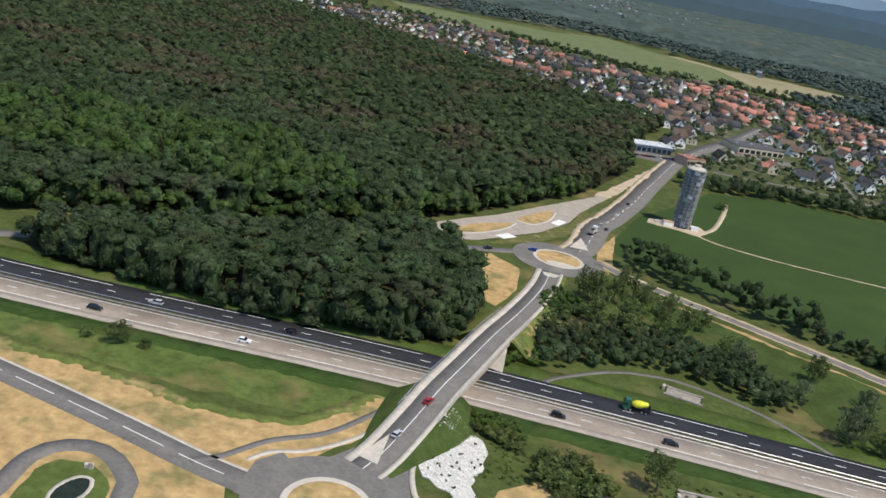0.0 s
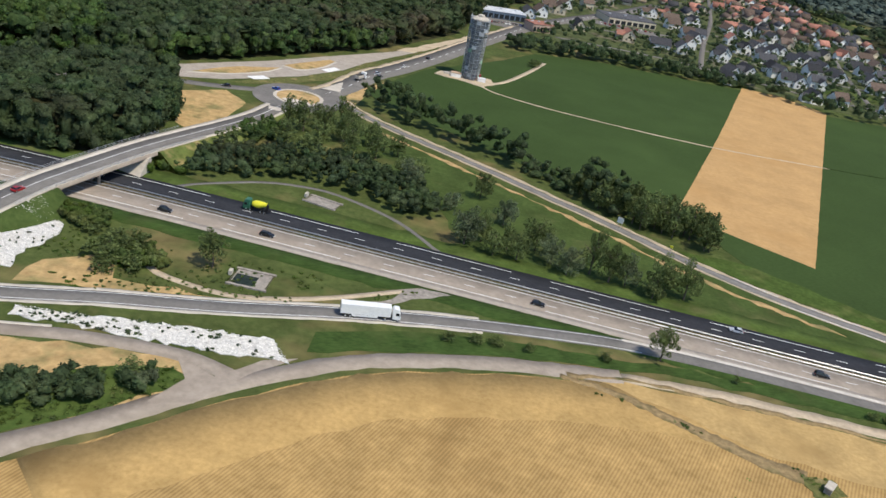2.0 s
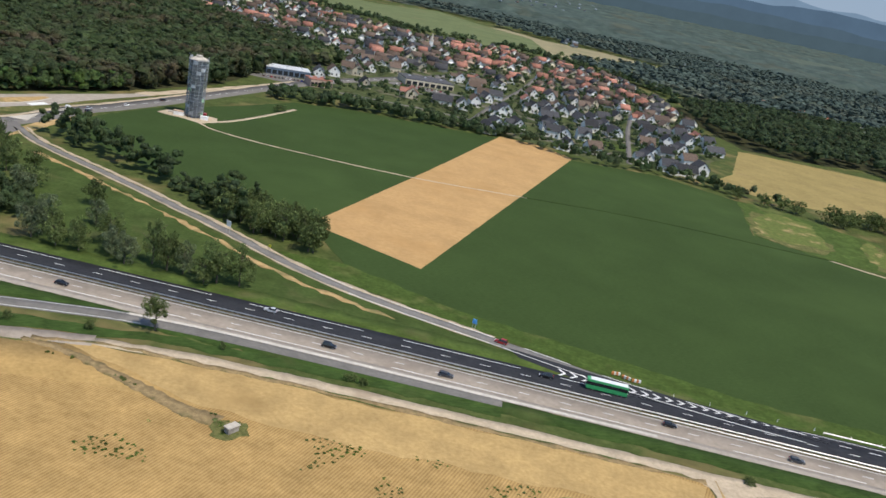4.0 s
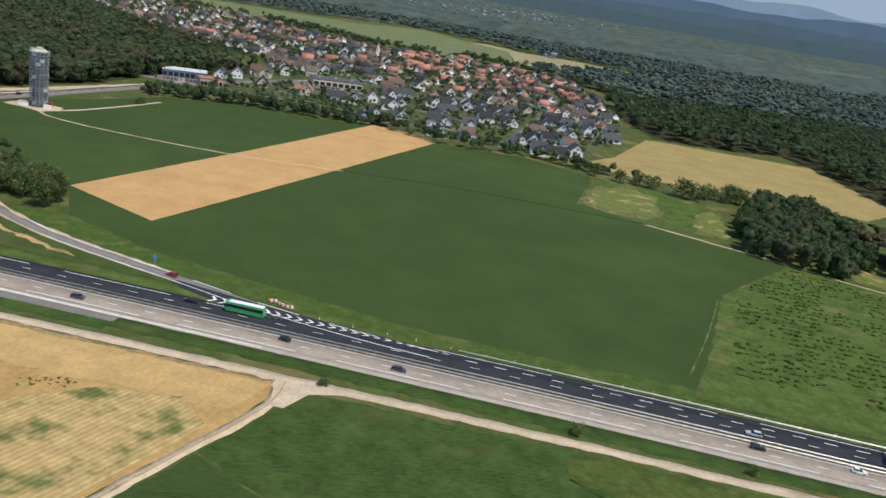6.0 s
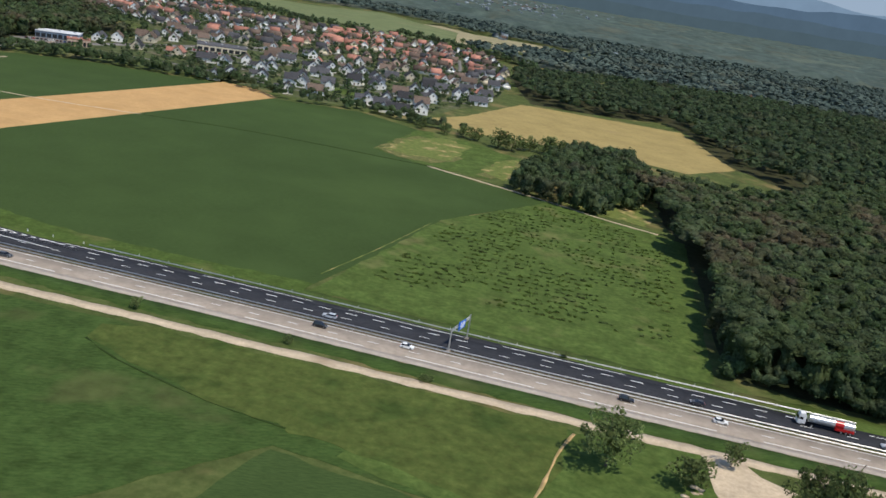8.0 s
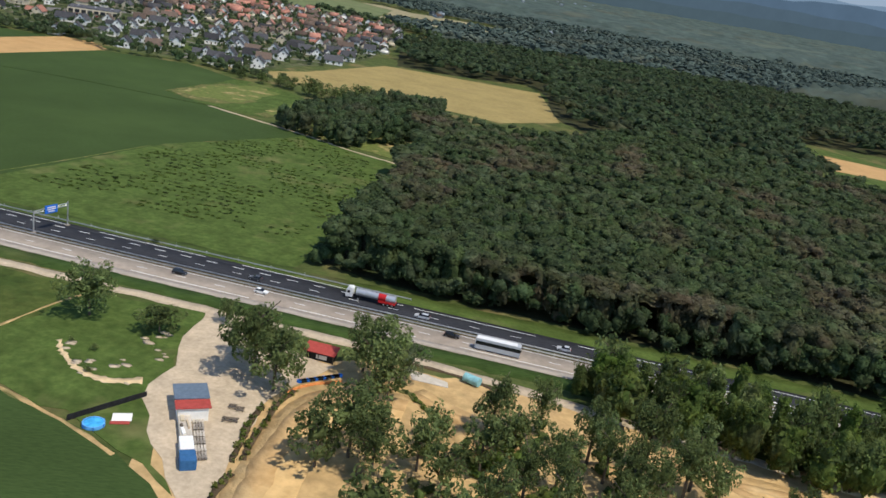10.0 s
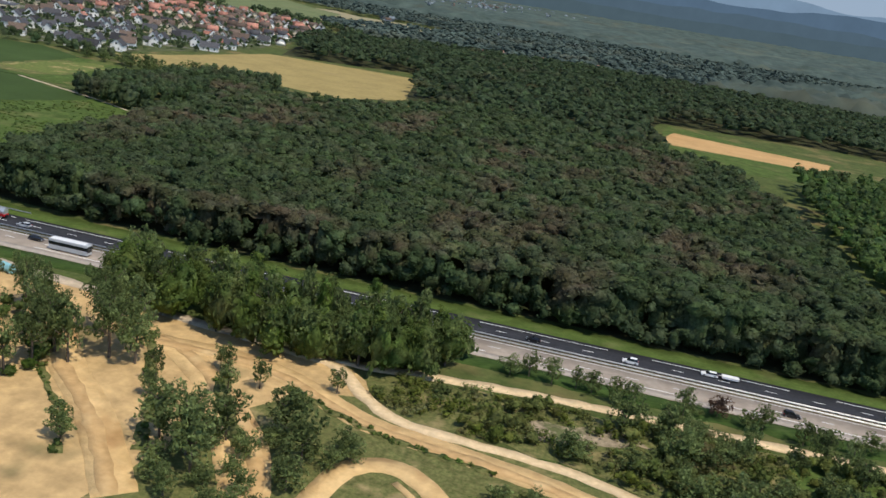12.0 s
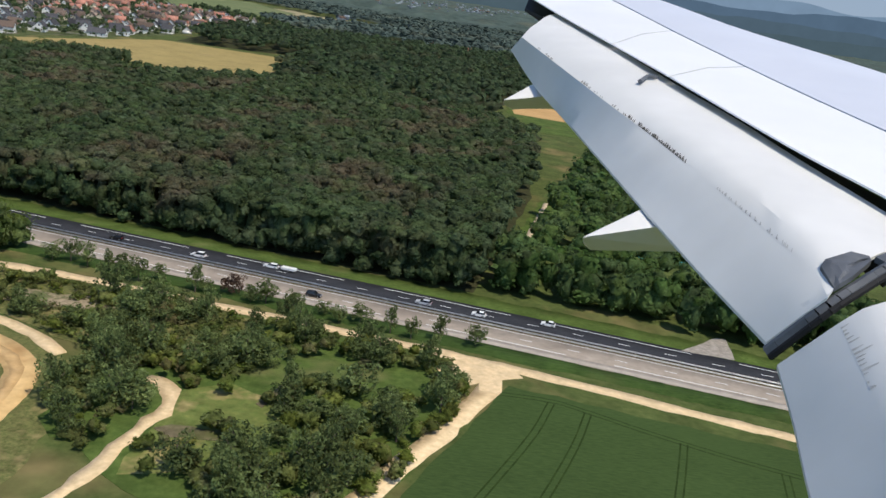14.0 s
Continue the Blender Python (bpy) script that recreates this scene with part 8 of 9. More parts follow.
for x, y, h, r in (
                   (27.5, 171.6, 6.6, 2.7), (33, 173.5, 5.6, 2.5), (42.2, 167.5, 4.6, 2.7), (21.4, 164, 4.6, 2.3), (14.5, 168, 4.8, 2.5), (6.0, 157, 4.4, 2.4), (24, 179, 6.2, 2.5), (30, 181, 5.0, 2.2), (37, 178, 4.4, 2.0), (14, 180, 5.6, 2.2), (18, 183, 6.2, 2.2), (20, 172, 5.0, 2.4)):
    tree(x, y, h * 1.26, r * 1.26, "leafy tree in the belt beside the motorway", "tree belt", clear=0.04, fine=h > 5.9)
for x, y, h, r in ((10.2, 180, 8.2, 1.7), (12.2, 182.5, 7.0, 1.6), (14.6, 188, 5.2, 1.6), (20.2, 190.5, 8.2, 1.7), (22.5, 188, 7.0, 1.8), (25, 186, 5.6, 2.0)):
    tree(x, y, h, r, "slender poplar beside the roundabout", "tree belt", clear=0.08)
BELT2 = [(19, 209), (38, 199.5), (60, 189.5), (88, 171.5), (106, 165), (111, 166.5), (102, 178), (74, 192), (50, 203), (24, 218)]
b2 = scatter(BELT2, 2.1, 52, 0.48)
low_ = (b2[:, 0] > 64) & (b2[:, 0] < 77)
grove("shrub_row", b2[low_], 2.3, 1.5, VAR_EDGE, "low green bushes along the slip road", 62, M["leaf"], hvar=0.9)
grove("tree_row", b2[(b2[:, 0] < 88) & ~low_], 5.8, 1.7, VAR_EDGE, "dark green row of trees along the slip road", 52, M["leaf"], hvar=0.9)
for x, y in scatter([(88, 171.5), (106, 165), (111, 166.5), (102, 178), (76, 190), (78, 181)], 3.0, 82, 0.45):
    tree(x, y, tr.uniform(5.5, 7.6), tr.uniform(2.2, 3.0), "dark green tree in the row along the slip road", "tree row", clear=0.06)
HEDGE = smooth_line([(52, 327), (80, 336), (105, 340), (140, 346), (168, 333), (200, 341), (226, 333), (243, 331), (262, 325), (282, 340), (300, 344), (330, 334)], 3.6)
hedge_xy = np.array([(x + tr.uniform(-2, 2), y + tr.uniform(-1.2, 1.2) + 3.0 * k) for x, y in smooth_line([(46, 322), (60, 328), (80, 335), (105, 339), (140, 346)], 2.6) for k in range(4)] + [(x + tr.uniform(-2, 2), y + tr.uniform(-1, 1) + 3.4 * k) for x, y in HEDGE if 140 < x < 246 for k in range(2 if x < 235 else 1)])
grove("hedge", hedge_xy, 4.6, 2.4, VAR_MID, "dark green hedge of trees before the village", 41, hvar=0.6)
for x, y in smooth_line([(165, 800), (210, 830), (250, 860), (275, 900)], 11):
    tree(x, y, 6.0, 3.0, "far roadside tree in a row", "far tree row")
STRIP = [(372, 108), (380, 103), (392, 101), (404, 99.5), (418, 99.5), (426, 103), (432, 110), (428, 115), (404, 115.5), (384, 115.5), (374, 114)]
sxy = scatter(STRIP, 3.0, 53, 0.48)
grove("roadside_wood", sxy, 7.4, 2.3, VAR_FINE, "dense strip of leafy trees beside the motorway", 53, M["belt_leaf"], hvar=0.8, under=lambda x, y: True)
for x, y in scatter(STRIP, 6.4, 83, 0.48):
    tree(x, y, tr.uniform(7.5, 10.5), tr.uniform(2.2, 3.2), "tall leafy tree in the strip beside the motorway", "roadside trees", clear=0.03)
BRUSH = [(432, 92), (445, 90), (460, 87), (465, 70), (480, 62), (498, 62), (504, 78), (506, 92), (503, 104), (480, 105), (460, 104.5), (440, 104)]
path_lines = [smooth_line([(470.2, 82.5), (475.8, 78), (475, 71), (476, 62)], 2.0)]
field("rough_ground", BRUSH, 0.045, M["scrub"], "rough bank of brush, weeds and bare earth", "ground", 1.2)
bxy = scatter(BRUSH, 2.25, 64, 0.5)
bxy = bxy[[noise.noise((x * 0.09, y * 0.09, 8.0)) > -0.2 and not (440 < x < 456 and 93 < y < 99.5) for x, y in bxy]]
GLADE = [(475, 82), (479, 86), (486, 84.5), (489, 76), (486, 69), (478, 64)]
glade_rnd = np.random.RandomState(31)
bxy = bxy[~inside(GLADE, bxy) | (glade_rnd.rand(len(bxy)) < 0.22)]
bxy = bxy[[min(np.min(np.linalg.norm(p - q, axis=1)) for p in [smooth_line([(470.2, 82.5), (475.8, 78), (475, 71), (476, 62)], 2.0)]) > 2.0 for q in bxy]]
field("meadow", GLADE, 0.06, M["verge_dry"], "sunlit grassy clearing among the brush", "meadow", 0.9)
grove("brush", bxy, 2.0, 1.5, VAR_EDGE, "low green brush on the rough bank", 64, M["brush_leaf"], hvar=1.0)
BANK = [(421, 95), (426, 92.4), (432, 91.2), (445, 90.2), (458, 87), (466, 83), (470, 88), (474, 98), (474, 105.4), (460, 105), (440, 104), (426, 102.6), (418, 101.6)]
field("rough_ground", BANK, 0.065, M["scrub_dry"], "rough bank of dry scrub and bare earth", "ground", 0.8)
kxy = scatter(BANK, 1.45, 92, 0.5)
kxy = kxy[[noise.noise((x * 0.22, y * 0.22, 2.0)) > -0.22 and not (444 < x < 454 and 95 < y < 98.4) for x, y in kxy]]
grove("brush", kxy, 1.2, 1.1, VAR_TUFT, "low olive brush on the eroded bank", 92, M["brush_leaf"], hvar=1.2)
INNER = [(437, 82), (452, 80), (458, 70), (460, 52), (438, 52), (437, 66)]
kxy = scatter(INNER, 1.7, 93, 0.5)
kxy = kxy[[noise.noise((x * 0.2, y * 0.2, 7.0)) > -0.1 for x, y in kxy]]
grove("brush", kxy, 1.2, 1.1, VAR_TUFT, "low green brush inside the course", 93, M["brush_leaf"], hvar=1.2)
for x, y in scatter(BRUSH, 3.9, 54, 0.48):
    if tr.random() < 0.25 or inside(GLADE, np.array([(x, y)]))[0] or noise.noise((x * 0.09, y * 0.09, 8.0)) < -0.22 or (440 < x < 456 and 93 < y < 99.5) or min(np.min(np.linalg.norm(p - (x, y), axis=1)) for p in path_lines) < 2.4:
        continue
    tree(x, y, tr.uniform(2.2, 6.0), tr.uniform(1.4, 2.7), "green scrub tree on the rough bank", "bank scrub", clear=0.06)
rust = tree(465.9, 112.7, 3.4, 2.1, "rust-brown leafy tree beside the motorway", "roadside trees", clear=0.05)
rust_crown = [c for c in rust.children if c.name.startswith("crown")][0]
rust_crown.data = rust_crown.data.copy()
rust_crown.data.materials[0] = M["rust_leaf"]
for x in np.arange(434, 504, 2.9):
    if tr.random() < 0.8 and abs(x - 466) > 2:
        tree(x + tr.uniform(-1, 1), 111 + tr.uniform(-1.6, 1.6), tr.uniform(2.0, 4.6), tr.uniform(1.1, 2.0), "small tree between track and motorway", "roadside trees", clear=0.12)
for x, y in scatter([(400, 72), (412, 78), (424, 84), (420, 62), (402, 60)], 4.5, 55):
    tree(x, y, tr.uniform(2, 4), tr.uniform(1.2, 2.0), "green bush inside the course", "course scrub", clear=0.05)
for x, y in scatter([(437, 82), (452, 80), (456, 70), (446, 60), (436, 66)], 4.2, 56):
    tree(x, y, tr.uniform(1.5, 3), tr.uniform(1.2, 2.2), "green bush inside the course", "course scrub", clear=0.05)
rg_ = np.random.RandomState(57)
gx, gy = np.meshgrid(np.arange(252, 322, 1.5), np.arange(146, 240, 2.9))
rows = np.c_[gx.ravel() + rg_.randn(gx.size) * 0.4, gy.ravel() + rg_.randn(gx.size) * 0.35 + 0.02 * gx.ravel()]
rows = rows[inside([(256, 152), (316, 149), (320, 222), (300, 236), (284, 240), (264, 205)], rows)]
rows = rows[[noise.noise((x * 0.07, y * 0.07, 3.0)) + 0.35 * rg_.rand() > 0.02 for x, y in rows]]
grove("shrub_rows", rows, 0.3, 0.75, VAR_LOW, "rows of low dark shrubs in the rough field", 58, M["shrub"], hvar=0.6)

for pts in ([(508, 98.6), (512.6, 99.6), (517.5, 100.0), (524, 98.2), (532.1, 96.4), (545, 94.5), (570, 93)], [(520.5, 98.8), (519.6, 90), (517.5, 78), (514, 62)], [(515.8, 99.4), (514.6, 90), (511.5, 76.3), (508, 62)], [(532.1, 96.4), (531.6, 90), (530.6, 80), (528, 60)], [(543.4, 94.5), (543, 85), (541, 62)]):
    for o_ in (-0.42, 0.42):
        structure("field_path", dashes("wheel_line", pts, o_, 9.0, 0.15, 0.2, 0.058, M["crop_line"]), "dark wheel line pressed into the crop", "path")
field("bare_ground", [(440.5, 93.5), (447, 95), (456.5, 98.4), (455, 103.4), (446.5, 99.4), (441, 98.5)], 0.09, M["eroded"], "bare eroded earth on the rough bank", "ground", 0.8, 1.5)
field("bare_ground", [(476.5, 73), (478.5, 71.8), (485, 74), (484.5, 76.4), (480, 75)], 0.10, M["median_soil"], "bare brown earth among the brush", "ground", 0.6, 1.5)
field("bare_ground", [(483.6, 82.6), (484.6, 82), (485.4, 88.6), (484.4, 89)], 0.10, M["median_soil"], "bare brown earth among the brush", "ground", 0.3, 1.5)
field("car_park", [(532.9, 127.2), (541, 127.8), (540.4, 136.4), (539, 136.2), (536.2, 131.9)], 0.095, M["old_concrete"], "pale gravel pull-in beside the forest", "car park", 0.2, 1.6)

for x, y, h, r in ((229, 326, 4.6, 2.6), (239, 323, 5.2, 3.0), (246.4, 324, 5.4, 3.6), (251, 322.5, 5.6, 3.8), (261, 316.5, 7.4, 4.4), (266.4, 315, 7.0, 4.2), (269.8, 321, 4.6, 3.4), (278.4, 322, 7.0, 4.6), (284, 323, 6.6, 4.4), (272.4, 323.4, 6.2, 3.4), (280, 329.4, 6.0, 3.2), (284.6, 332.6, 5.0, 2.8)):
    tree(x, y, h, r, "dark round field tree beside the stubble", "field trees", clear=0.04)
field("rough_ground", [(226, 277), (231, 301), (240, 314), (253, 307), (249.5, 276), (237, 272)], 0.085, M["verge_dry"], "pale flowering weeds on fallow ground", "ground", 1.6)
field("rough_ground", [(262.2, 270), (263.4, 287), (270, 301), (274, 275), (269.6, 262)], 0.085, M["verge_dry"], "pale flowering weeds on fallow ground", "ground", 1.6)
field("rough_ground", [(289, 248), (307, 255), (316, 288), (319, 253), (314, 238)], 0.085, M["verge_dry"], "dry weeds between copse and forest", "ground", 1.6)

# road signs beside the slip road
for x, y, h, w, m, lab in ((87.3, 167.0, 2.7, 1.3, "wall_white", "white square road sign on two posts"), (142.9, 146.6, 2.0, 0.9, "sign_light", "pale blue road sign on a post"), (98.0, 162.4, 1.2, 0.6, "mix_yellow", "small yellow sign on a post")):
    top = tagged(new("road_sign"), lab, "road sign")
    top.matrix_basis = pose(x, y, 0.02, 0, 0, -25)
    for dx in (-w * 0.3, w * 0.3):
        bm = bmesh.new()
        tube(bm, (dx, 0.05, 0), (dx, 0.05, h), 0.05, 0.05, 6)
        part("post", bm, M["steel"], top)
    bm = bmesh.new()
    box(bm, 0, 0, h * 0.55, w, 0.08, h * 0.45, 0, 0.02)
    part("panel", bm, M[m], top)
for x, y, rz in ((169.6, 140.8, 12), (171.4, 140.0, -20), (173.2, 139.6, 5)):
    top = tagged(new("road_barrier"), "orange and white plastic road-works barrier", "barrier", "road-works barriers")
    top.matrix_basis = pose(x, y, 0.05, 0, 0, rz)
    for i in range(4):
        bm = bmesh.new()
        box(bm, -0.6 + 0.4 * i, 0, 0.1, 0.4, 0.3, 0.55, 0, 0.04)
        part("segment", bm, M["wall_white"] if i % 2 else M["orange"], top)
    for dx in (-0.5, 0.5):
        bm = bmesh.new()
        box(bm, dx, 0, 0, 0.15, 0.6, 0.1, 0, 0.02)
        part("foot", bm, M["dark"], top)

sxy = scatter([(303, 93), (306, 100), (312, 103), (319, 101), (319, 86), (312, 85)], 1.3, 91, 0.5)
sxy = sxy[[noise.noise((x * 0.3, y * 0.3, 4.0)) > 0.22 for x, y in sxy]]
rs_ = np.random.RandomState(91)
vs = [ICO1_V * (0.2 + 0.35 * rs_.rand()) * (1.6, 1.0, 0.12) * (0.7 + 0.6 * rs_.rand(12, 1)) + (x, y, 0.09) for x, y in sxy]
tagged(new("stones", mesh_from("stones", np.concatenate(vs), np.concatenate([ICO1_F + 12 * i for i in range(len(vs))]), M["gravel"])), "pale flat stones and bare spots in the meadow", "stones", kind="stuff")

# ---- the aircraft's own wing, as it stands at the end of the flight ----
wing = tagged(new("aircraft_wing"), "white painted aircraft wing with lowered flaps", "aircraft wing")
wing.matrix_basis = Matrix.Translation((518.0, 0.0, 47.36))
LEAD = [(-0.72, 8.94, 0.33), (0.09, 7.72, 0.17), (0.65, 6.71, 0.03), (1.12, 5.97, -0.06), (1.43, 5.57, -0.12), (1.83, 4.97, -0.20)]
HINGE = [(-1.12, 9.35, 0.38), (-0.26, 7.30, 0.11), (0.24, 5.97, -0.06), (0.68, 4.97, -0.20), (0.99, 4.29, -0.29), (1.40, 3.40, -0.40)]
SPOIL = [(-0.92, 6.91, 0.06), (-0.59, 6.17, -0.04), (-0.13, 5.19, -0.17), (0.19, 4.49, -0.26), (0.63, 3.51, -0.39), (0.88, 3.00, -0.45), (1.11, 2.52, -0.52)]
FTOP = [(-0.62, 6.40, -0.05), (-0.09, 5.29, -0.20), (0.23, 4.59, -0.30), (0.48, 4.04, -0.37), (0.66, 3.58, -0.43), (0.89, 3.01, -0.50), (0.98, 2.82, -0.53)]
FUP = [(-0.68, 5.90, -0.12), (-0.17, 4.74, -0.27), (0.13, 3.99, -0.37), (0.35, 3.43, -0.44), (0.50, 3.03, -0.50), (0.66, 2.60, -0.56), (0.70, 2.52, -0.585)]
FBEND = [(-0.729, 5.608, -0.214), (-0.136, 4.277, -0.389), (0.097, 3.762, -0.457), (0.253, 3.392, -0.505), (0.486, 2.829, -0.583), (0.603, 2.479, -0.622), (0.617, 2.362, -0.642)]
FTAIL = [(-0.809, 5.784, -0.306), (-0.553, 5.152, -0.454), (-0.296, 4.471, -0.543), (0.039, 3.573, -0.661), (0.316, 2.862, -0.76), (0.503, 2.408, -0.819)]
ITOP = [(1.00, 2.45, -0.575), (0.98, 2.0, -0.60), (0.95, 1.6, -0.64), (0.92, 1.3, -0.68)]
IUP = [(0.74, 2.30, -0.61), (0.72, 1.83, -0.67), (0.70, 1.52, -0.71), (0.69, 1.32, -0.74)]
IBEND = [(0.64, 2.29, -0.69), (0.65, 1.94, -0.73), (0.65, 1.67, -0.77), (0.64, 1.46, -0.80)]
ITAIL = [(0.53, 2.33, -0.85), (0.54, 2.06, -0.89), (0.54, 1.77, -0.93), (0.56, 1.57, -0.95)]


def along(line, n, a=0.0, b=1.0):
    p = smooth_line(line, 0.05)
    s = np.r_[0, np.cumsum(np.linalg.norm(np.diff(p, axis=0), axis=1))]
    u = np.linspace(a, b, n) * s[-1]
    return np.stack([np.interp(u, s, p[:, k]) for k in range(3)], 1)


def between(p_line, q_line, u, lift=0.0, n=12):
    return [tuple(p + (q - p) * u + np.array((0, 0, lift))) for p, q in zip(along(p_line, n), along(q_line, n))]


def loft(name, lines, material, parent, label="", thick=0.04, n=40, a=0.0, b=1.0, sharp=24):
    """A skin through lines that run along the span, with its thickness below."""
    rows = [along(q, n, a, b) for q in lines]
    low = [r - np.array((0, 0, thick)) for r in rows]
    k = len(rows)
    v = np.concatenate(rows + low)
    f = []
    for j in range(k - 1):
        for i in range(n - 1):
            c = (j * n + i, j * n + i + 1, (j + 1) * n + i + 1, (j + 1) * n + i)
            f += [c, tuple(x + k * n for x in reversed(c))]
    for i in range(n - 1):
        f += [(i + 1, i, k * n + i, k * n + i + 1), ((k - 1) * n + i, (k - 1) * n + i + 1, (2 * k - 1) * n + i + 1, (2 * k - 1) * n + i)]
    for j in range(k - 1):
        f += [(j * n, (j + 1) * n, (k + j + 1) * n, (k + j) * n), ((j + 1) * n - 1, (k + j + 1) * n - 1, (k + j + 2) * n - 1, (j + 2) * n - 1)]
    bm = bmesh.new()
    vs = [bm.verts.new(c) for c in v]
    for q in f:
        bm.faces.new([vs[i] for i in q])
    bmesh.ops.recalc_face_normals(bm, faces=bm.faces)
    ob = part(name, bm, material, parent, label)
    for poly in ob.data.polygons:
        poly.use_smooth = True
    ob.data.set_sharp_from_angle(angle=radians(sharp))
    return ob


loft("wing_skin", [LEAD, between(LEAD, HINGE, 0.5, 0.03), HINGE], M["wing_skin"], wing, "smooth white upper wing skin, tinted with reflected sky")
loft("hinge_seal", [between(HINGE, SPOIL, -0.005, -0.012), between(HINGE, SPOIL, 0.05, -0.012)], M["wing_grey"], wing, "dark rubber seal along the spoiler hinge", 0.02)


def panel(name, p_line, q_line, p_range, q_range, parent, n=16, thick=0.007):
    """One skin panel between two lines, with skewed ends."""
    p, q = along(p_line, n, *p_range), along(q_line, n, *q_range)
    lift = np.array((0, 0, 0.02))
    loft(name, [[tuple(c) for c in p + (q - p) * 0.03], [tuple(c) for c in p + (q - p) * 0.55 + lift], [tuple(c) for c in q]], M["wing_white"], parent, n=n, thick=thick)


for hinge_range, spoil_range in (((0.0, 0.5458), (0.0, 0.3806)), ((0.5490, 0.7032), (0.3840, 0.5432)), ((0.7066, 1.0), (0.5468, 1.0))):
    panel("spoiler_panel", HINGE, SPOIL, hinge_range, spoil_range, wing)
# near-black sheet that gives the slot before the flap its shade
loft("flap_cove", [between(SPOIL, HINGE, 0.35, -0.10), between(SPOIL, HINGE, 0.1, -0.14), between(FTOP, FUP, 0.05, -0.05), between(FTOP, FUP, 0.5, -0.09)], M["dark"], wing, "dark sheet standing in for shade under the spoilers", 0.02)
flap = loft("outboard_flap", [FTOP, between(FTOP, FUP, 0.35, 0.012), between(FTOP, FUP, 0.7, 0.012), FUP, between(FUP, FBEND, 0.5, 0.012), FBEND, between(FBEND, FTAIL, 0.5, 0.0), FTAIL], M["wing_flap"], wing, "white flap with dirty streaks", 0.01, sharp=24)
rgw = random.Random(4)


def laid_on(skin, c, lift):
    """The point of a skin above or below c, a little proud of it."""
    hit = skin.ray_cast(Vector((c[0], c[1], c[2] + 0.4)), Vector((0, 0, -1)))[0]
    return (hit if hit else Vector(c)) + Vector((0, 0, lift))


def streaks(lines, u0, u1, count, parent, long=0.2, dirt="grime"):
    """Short dark grime marks across a crease."""
    hi, lo = lines
    tree_ = BVHTree.FromPolygons([v.co for v in parent.data.vertices], [f.vertices for f in parent.data.polygons])
    for i in range(count):
        u = u0 + (u1 - u0) * i / count + rgw.uniform(-0.004, 0.004)
        if rgw.random() < 0.18:
            continue
        t = along(lo, 2, u, u + 0.004)
        p, q = t[0], along(hi, 2, u, u + 0.004)[0]
        a, b = p + (q - p) * 0.01, p + (q - p) * rgw.uniform(0.05, 0.09 + long)
        d = (t[1] - t[0]) / (np.linalg.norm(t[1] - t[0]) + 1e-9) * rgw.uniform(0.003, 0.0065)
        bm = bmesh.new()
        bm.faces.new([bm.verts.new(laid_on(tree_, c, 0.0015)) for c in (a + d, a - d, b - d * 0.4, b + d * 0.4)])
        part("grime_streak", bm, M[dirt], parent)


for u0, u1, count, long_ in ((0.1, 0.115, 3, 0.02), (0.15, 0.185, 6, 0.02), (0.335, 0.37, 9, 0.03), (0.39, 0.43, 5, 0.03), (0.46, 0.485, 3, 0.05), (0.505, 0.54, 12, 0.04), (0.545, 0.69, 74, 0.05)):
    streaks((FUP, FBEND), u0, u1, int(count * 1.4), flap, long_)
streaks((FUP, FBEND), 0.77, 0.86, 26, flap, 0.03, "grime_light")
streaks((FUP, FBEND), 0.87, 0.93, 12, flap, 0.04, "grime_light")
inner = loft("inboard_flap", [ITOP, IUP, between(IUP, IBEND, 0.5, 0.012), IBEND, between(IBEND, ITAIL, 0.5), ITAIL], M["wing_flap"], wing, "white inboard flap with worn edge", 0.01, sharp=24)
streaks((IUP, IBEND), 0.04, 0.42, 16, inner, 0.3, "grime_light")
bm = bmesh.new()
pts = smooth_line([(0.515, 2.40, -0.845), (0.56, 2.385, -0.775), (0.63, 2.375, -0.675), (0.72, 2.44, -0.61), (0.80, 2.51, -0.565), (0.97, 2.72, -0.53)], 0.03)
for p, q in zip(pts[:-1], pts[1:]):
    tube(bm, p, q, 0.022, 0.022, 8, False)
part("seal_strip", bm, M["wing_grey"], wing, "grey rubber seal between the flaps")
bm = bmesh.new()
for k in (-0.028, 0.026):
    ln = pts + np.array((0.0, k, -0.004))
    for p, q in zip(ln[:-1], ln[1:]):
        tube(bm, p, q, 0.010, 0.010, 6, False)
part("seal_lip", bm, M["dark"], wing, "dark lips of the rubber seal")


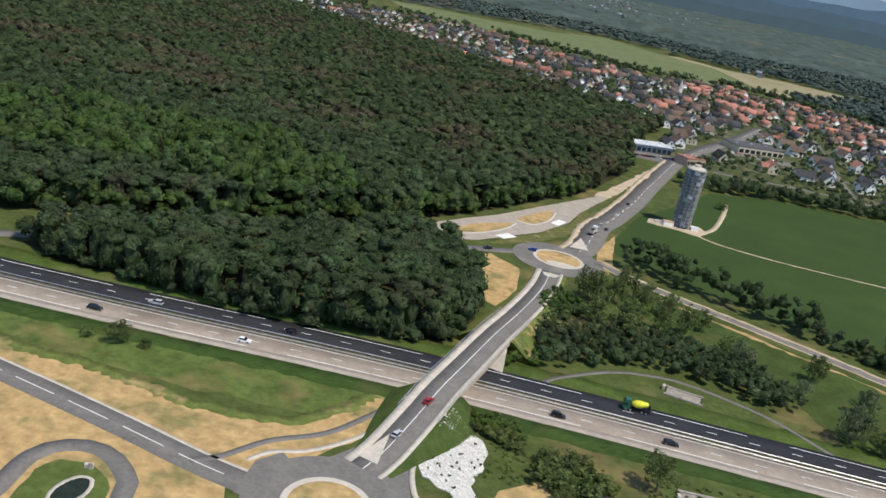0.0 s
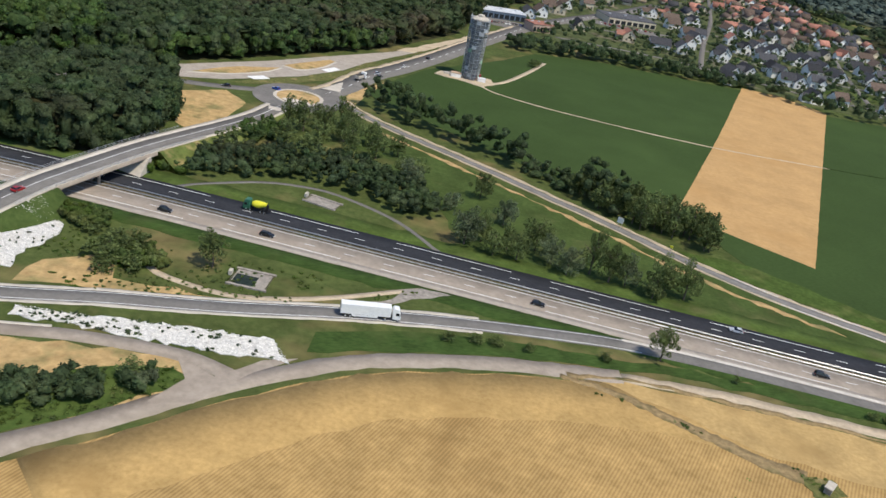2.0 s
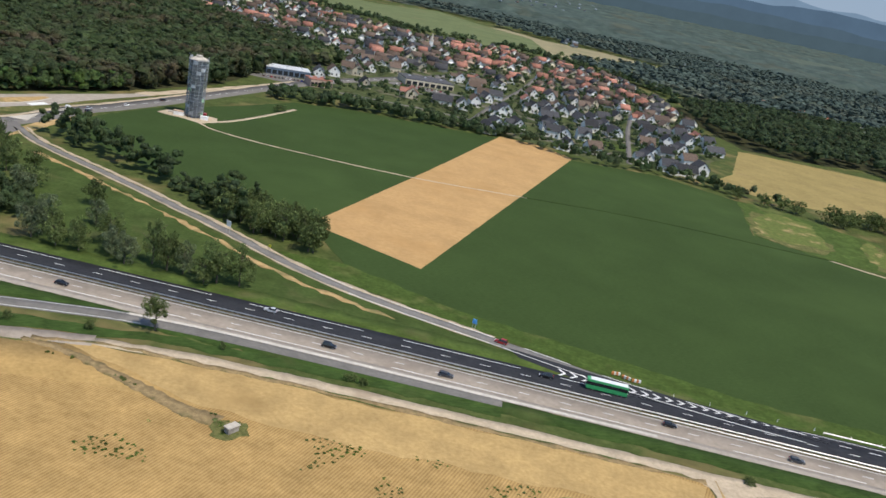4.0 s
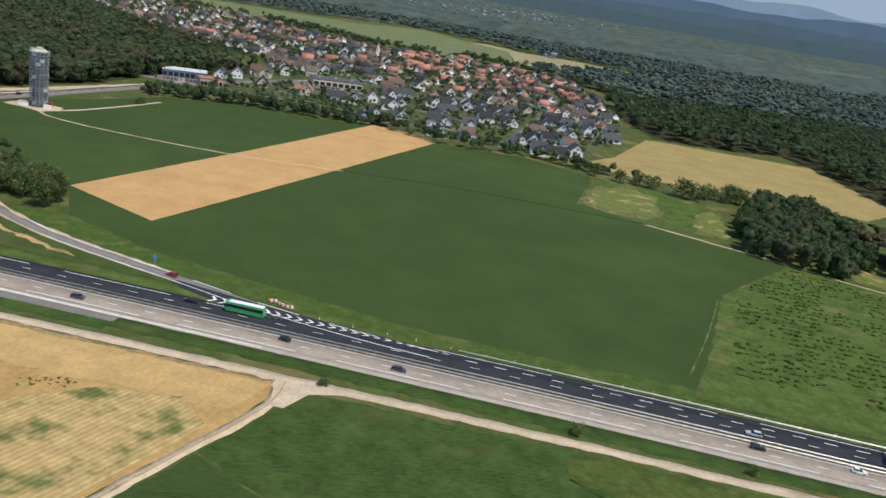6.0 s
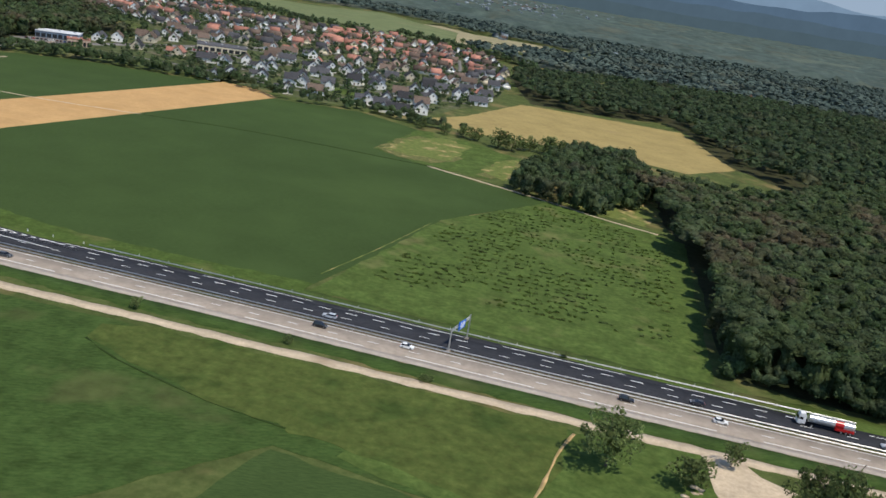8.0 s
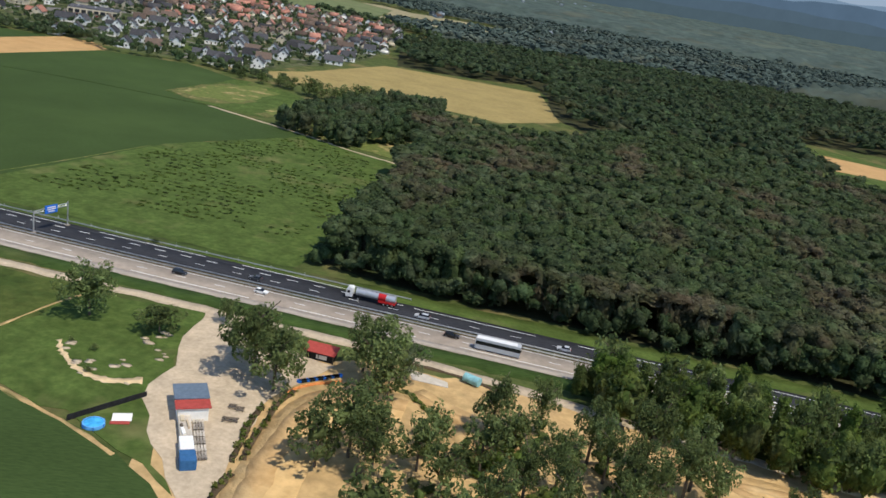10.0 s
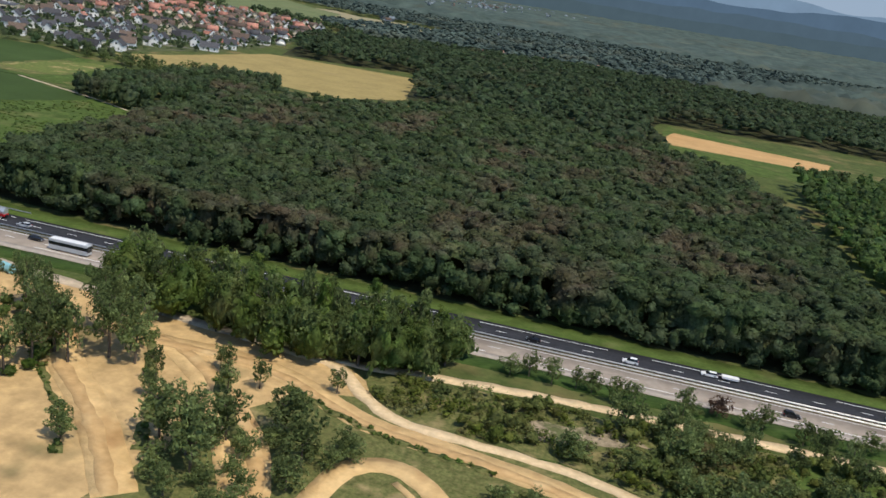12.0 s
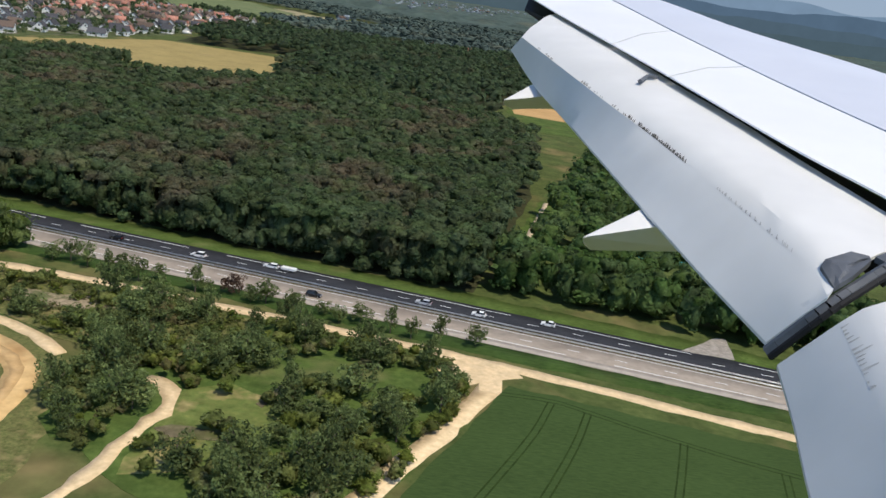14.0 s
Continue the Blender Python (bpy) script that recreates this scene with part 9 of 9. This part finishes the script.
def plate(prof, thick, label):
    bm = bmesh.new()
    skin = BVHTree.FromPolygons([v.co for v in flap.data.vertices], [f.vertices for f in flap.data.polygons])
    prof = [Vector(c) for c in prof]
    rim = [c.lerp(d, k / 3) for c, d in zip(prof, prof[1:] + prof[:1]) for k in range(3)]
    mid = sum(rim, Vector()) / len(rim)
    rings = [rim, [c.lerp(mid, 0.34) for c in rim], [c.lerp(mid, 0.67) for c in rim]]
    lift = Vector((0, 0, thick * 0.6))
    rows = [[bm.verts.new((skin.ray_cast(Vector((0, 0, 0)), c)[0] or c) + lift) for c in ring] for ring in rings]
    base = [bm.verts.new(v.co - lift * 1.4) for v in rows[0]]
    top_v = bm.verts.new((skin.ray_cast(Vector((0, 0, 0)), mid)[0] or mid) + lift)
    n_ = len(rim)
    for i in range(n_):
        j = (i + 1) % n_
        for lo_, hi_ in ((base, rows[0]), (rows[0], rows[1]), (rows[1], rows[2])):
            bm.faces.new((lo_[i], lo_[j], hi_[j], hi_[i]))
        bm.faces.new((rows[2][i], rows[2][j], top_v))
    bmesh.ops.recalc_face_normals(bm, faces=bm.faces)
    part("bracket", bm, M["wing_grey"], wing, label)


plate([(0.61, 2.49, -0.605), (0.63, 2.54, -0.595), (0.71, 2.61, -0.575), (0.75, 2.57, -0.57), (0.75, 2.54, -0.575), (0.68, 2.43, -0.605), (0.63, 2.38, -0.63)], 0.02, "grey metal bracket plate")
plate([(0.76, 2.55, -0.565), (0.88, 2.70, -0.54), (0.88, 2.60, -0.55), (0.80, 2.48, -0.57)], 0.02, "grey metal bracket plate")


def fairing(top, low):
    """A flap track fairing: a flat-topped pod that tapers to its tail."""
    bm = bmesh.new()
    for c in list(top) + [tuple(1.1 * k for k in q) for q in low]:
        bm.verts.new(c)
    bmesh.ops.convex_hull(bm, input=list(bm.verts))
    bmesh.ops.dissolve_limit(bm, angle_limit=radians(12), verts=list(bm.verts), edges=list(bm.edges))
    bmesh.ops.bevel(bm, geom=list(bm.edges), offset=0.008, segments=2, affect="EDGES", profile=0.6)
    bmesh.ops.recalc_face_normals(bm, faces=bm.faces)
    part("fairing", bm, M["wing_flap"], wing, "white flap track fairing pod")


fairing([(-0.07, 3.04, -0.78), (0.14, 3.37, -0.70), (0.20, 3.24, -0.715), (0.02, 3.13, -0.775), (0.45, 3.55, -0.66), (0.5, 3.40, -0.67)], [(-0.06, 3.04, -0.80), (-0.03, 3.07, -0.83), (0.12, 3.19, -0.85), (0.31, 3.27, -0.82), (0.5, 3.5, -0.85)])
fairing([(-0.68, 4.84, -0.54), (-0.56, 5.21, -0.45), (-0.50, 5.35, -0.44), (-0.39, 5.11, -0.49), (-0.2, 5.4, -0.42)], [(-0.68, 4.89, -0.57), (-0.63, 4.91, -0.59), (-0.35, 5.17, -0.56), (-0.1, 5.4, -0.55)])
bm = bmesh.new()
for p, q in (((0.04, 4.37, -0.295), (0.07, 4.52, -0.275)), ((0.07, 4.52, -0.275), (0.12, 4.56, -0.272))):
    tube(bm, p, q, 0.012, 0.010, 6)
part("stop_fitting", bm, M["wing_grey"], flap, "small dark fitting on the flap")
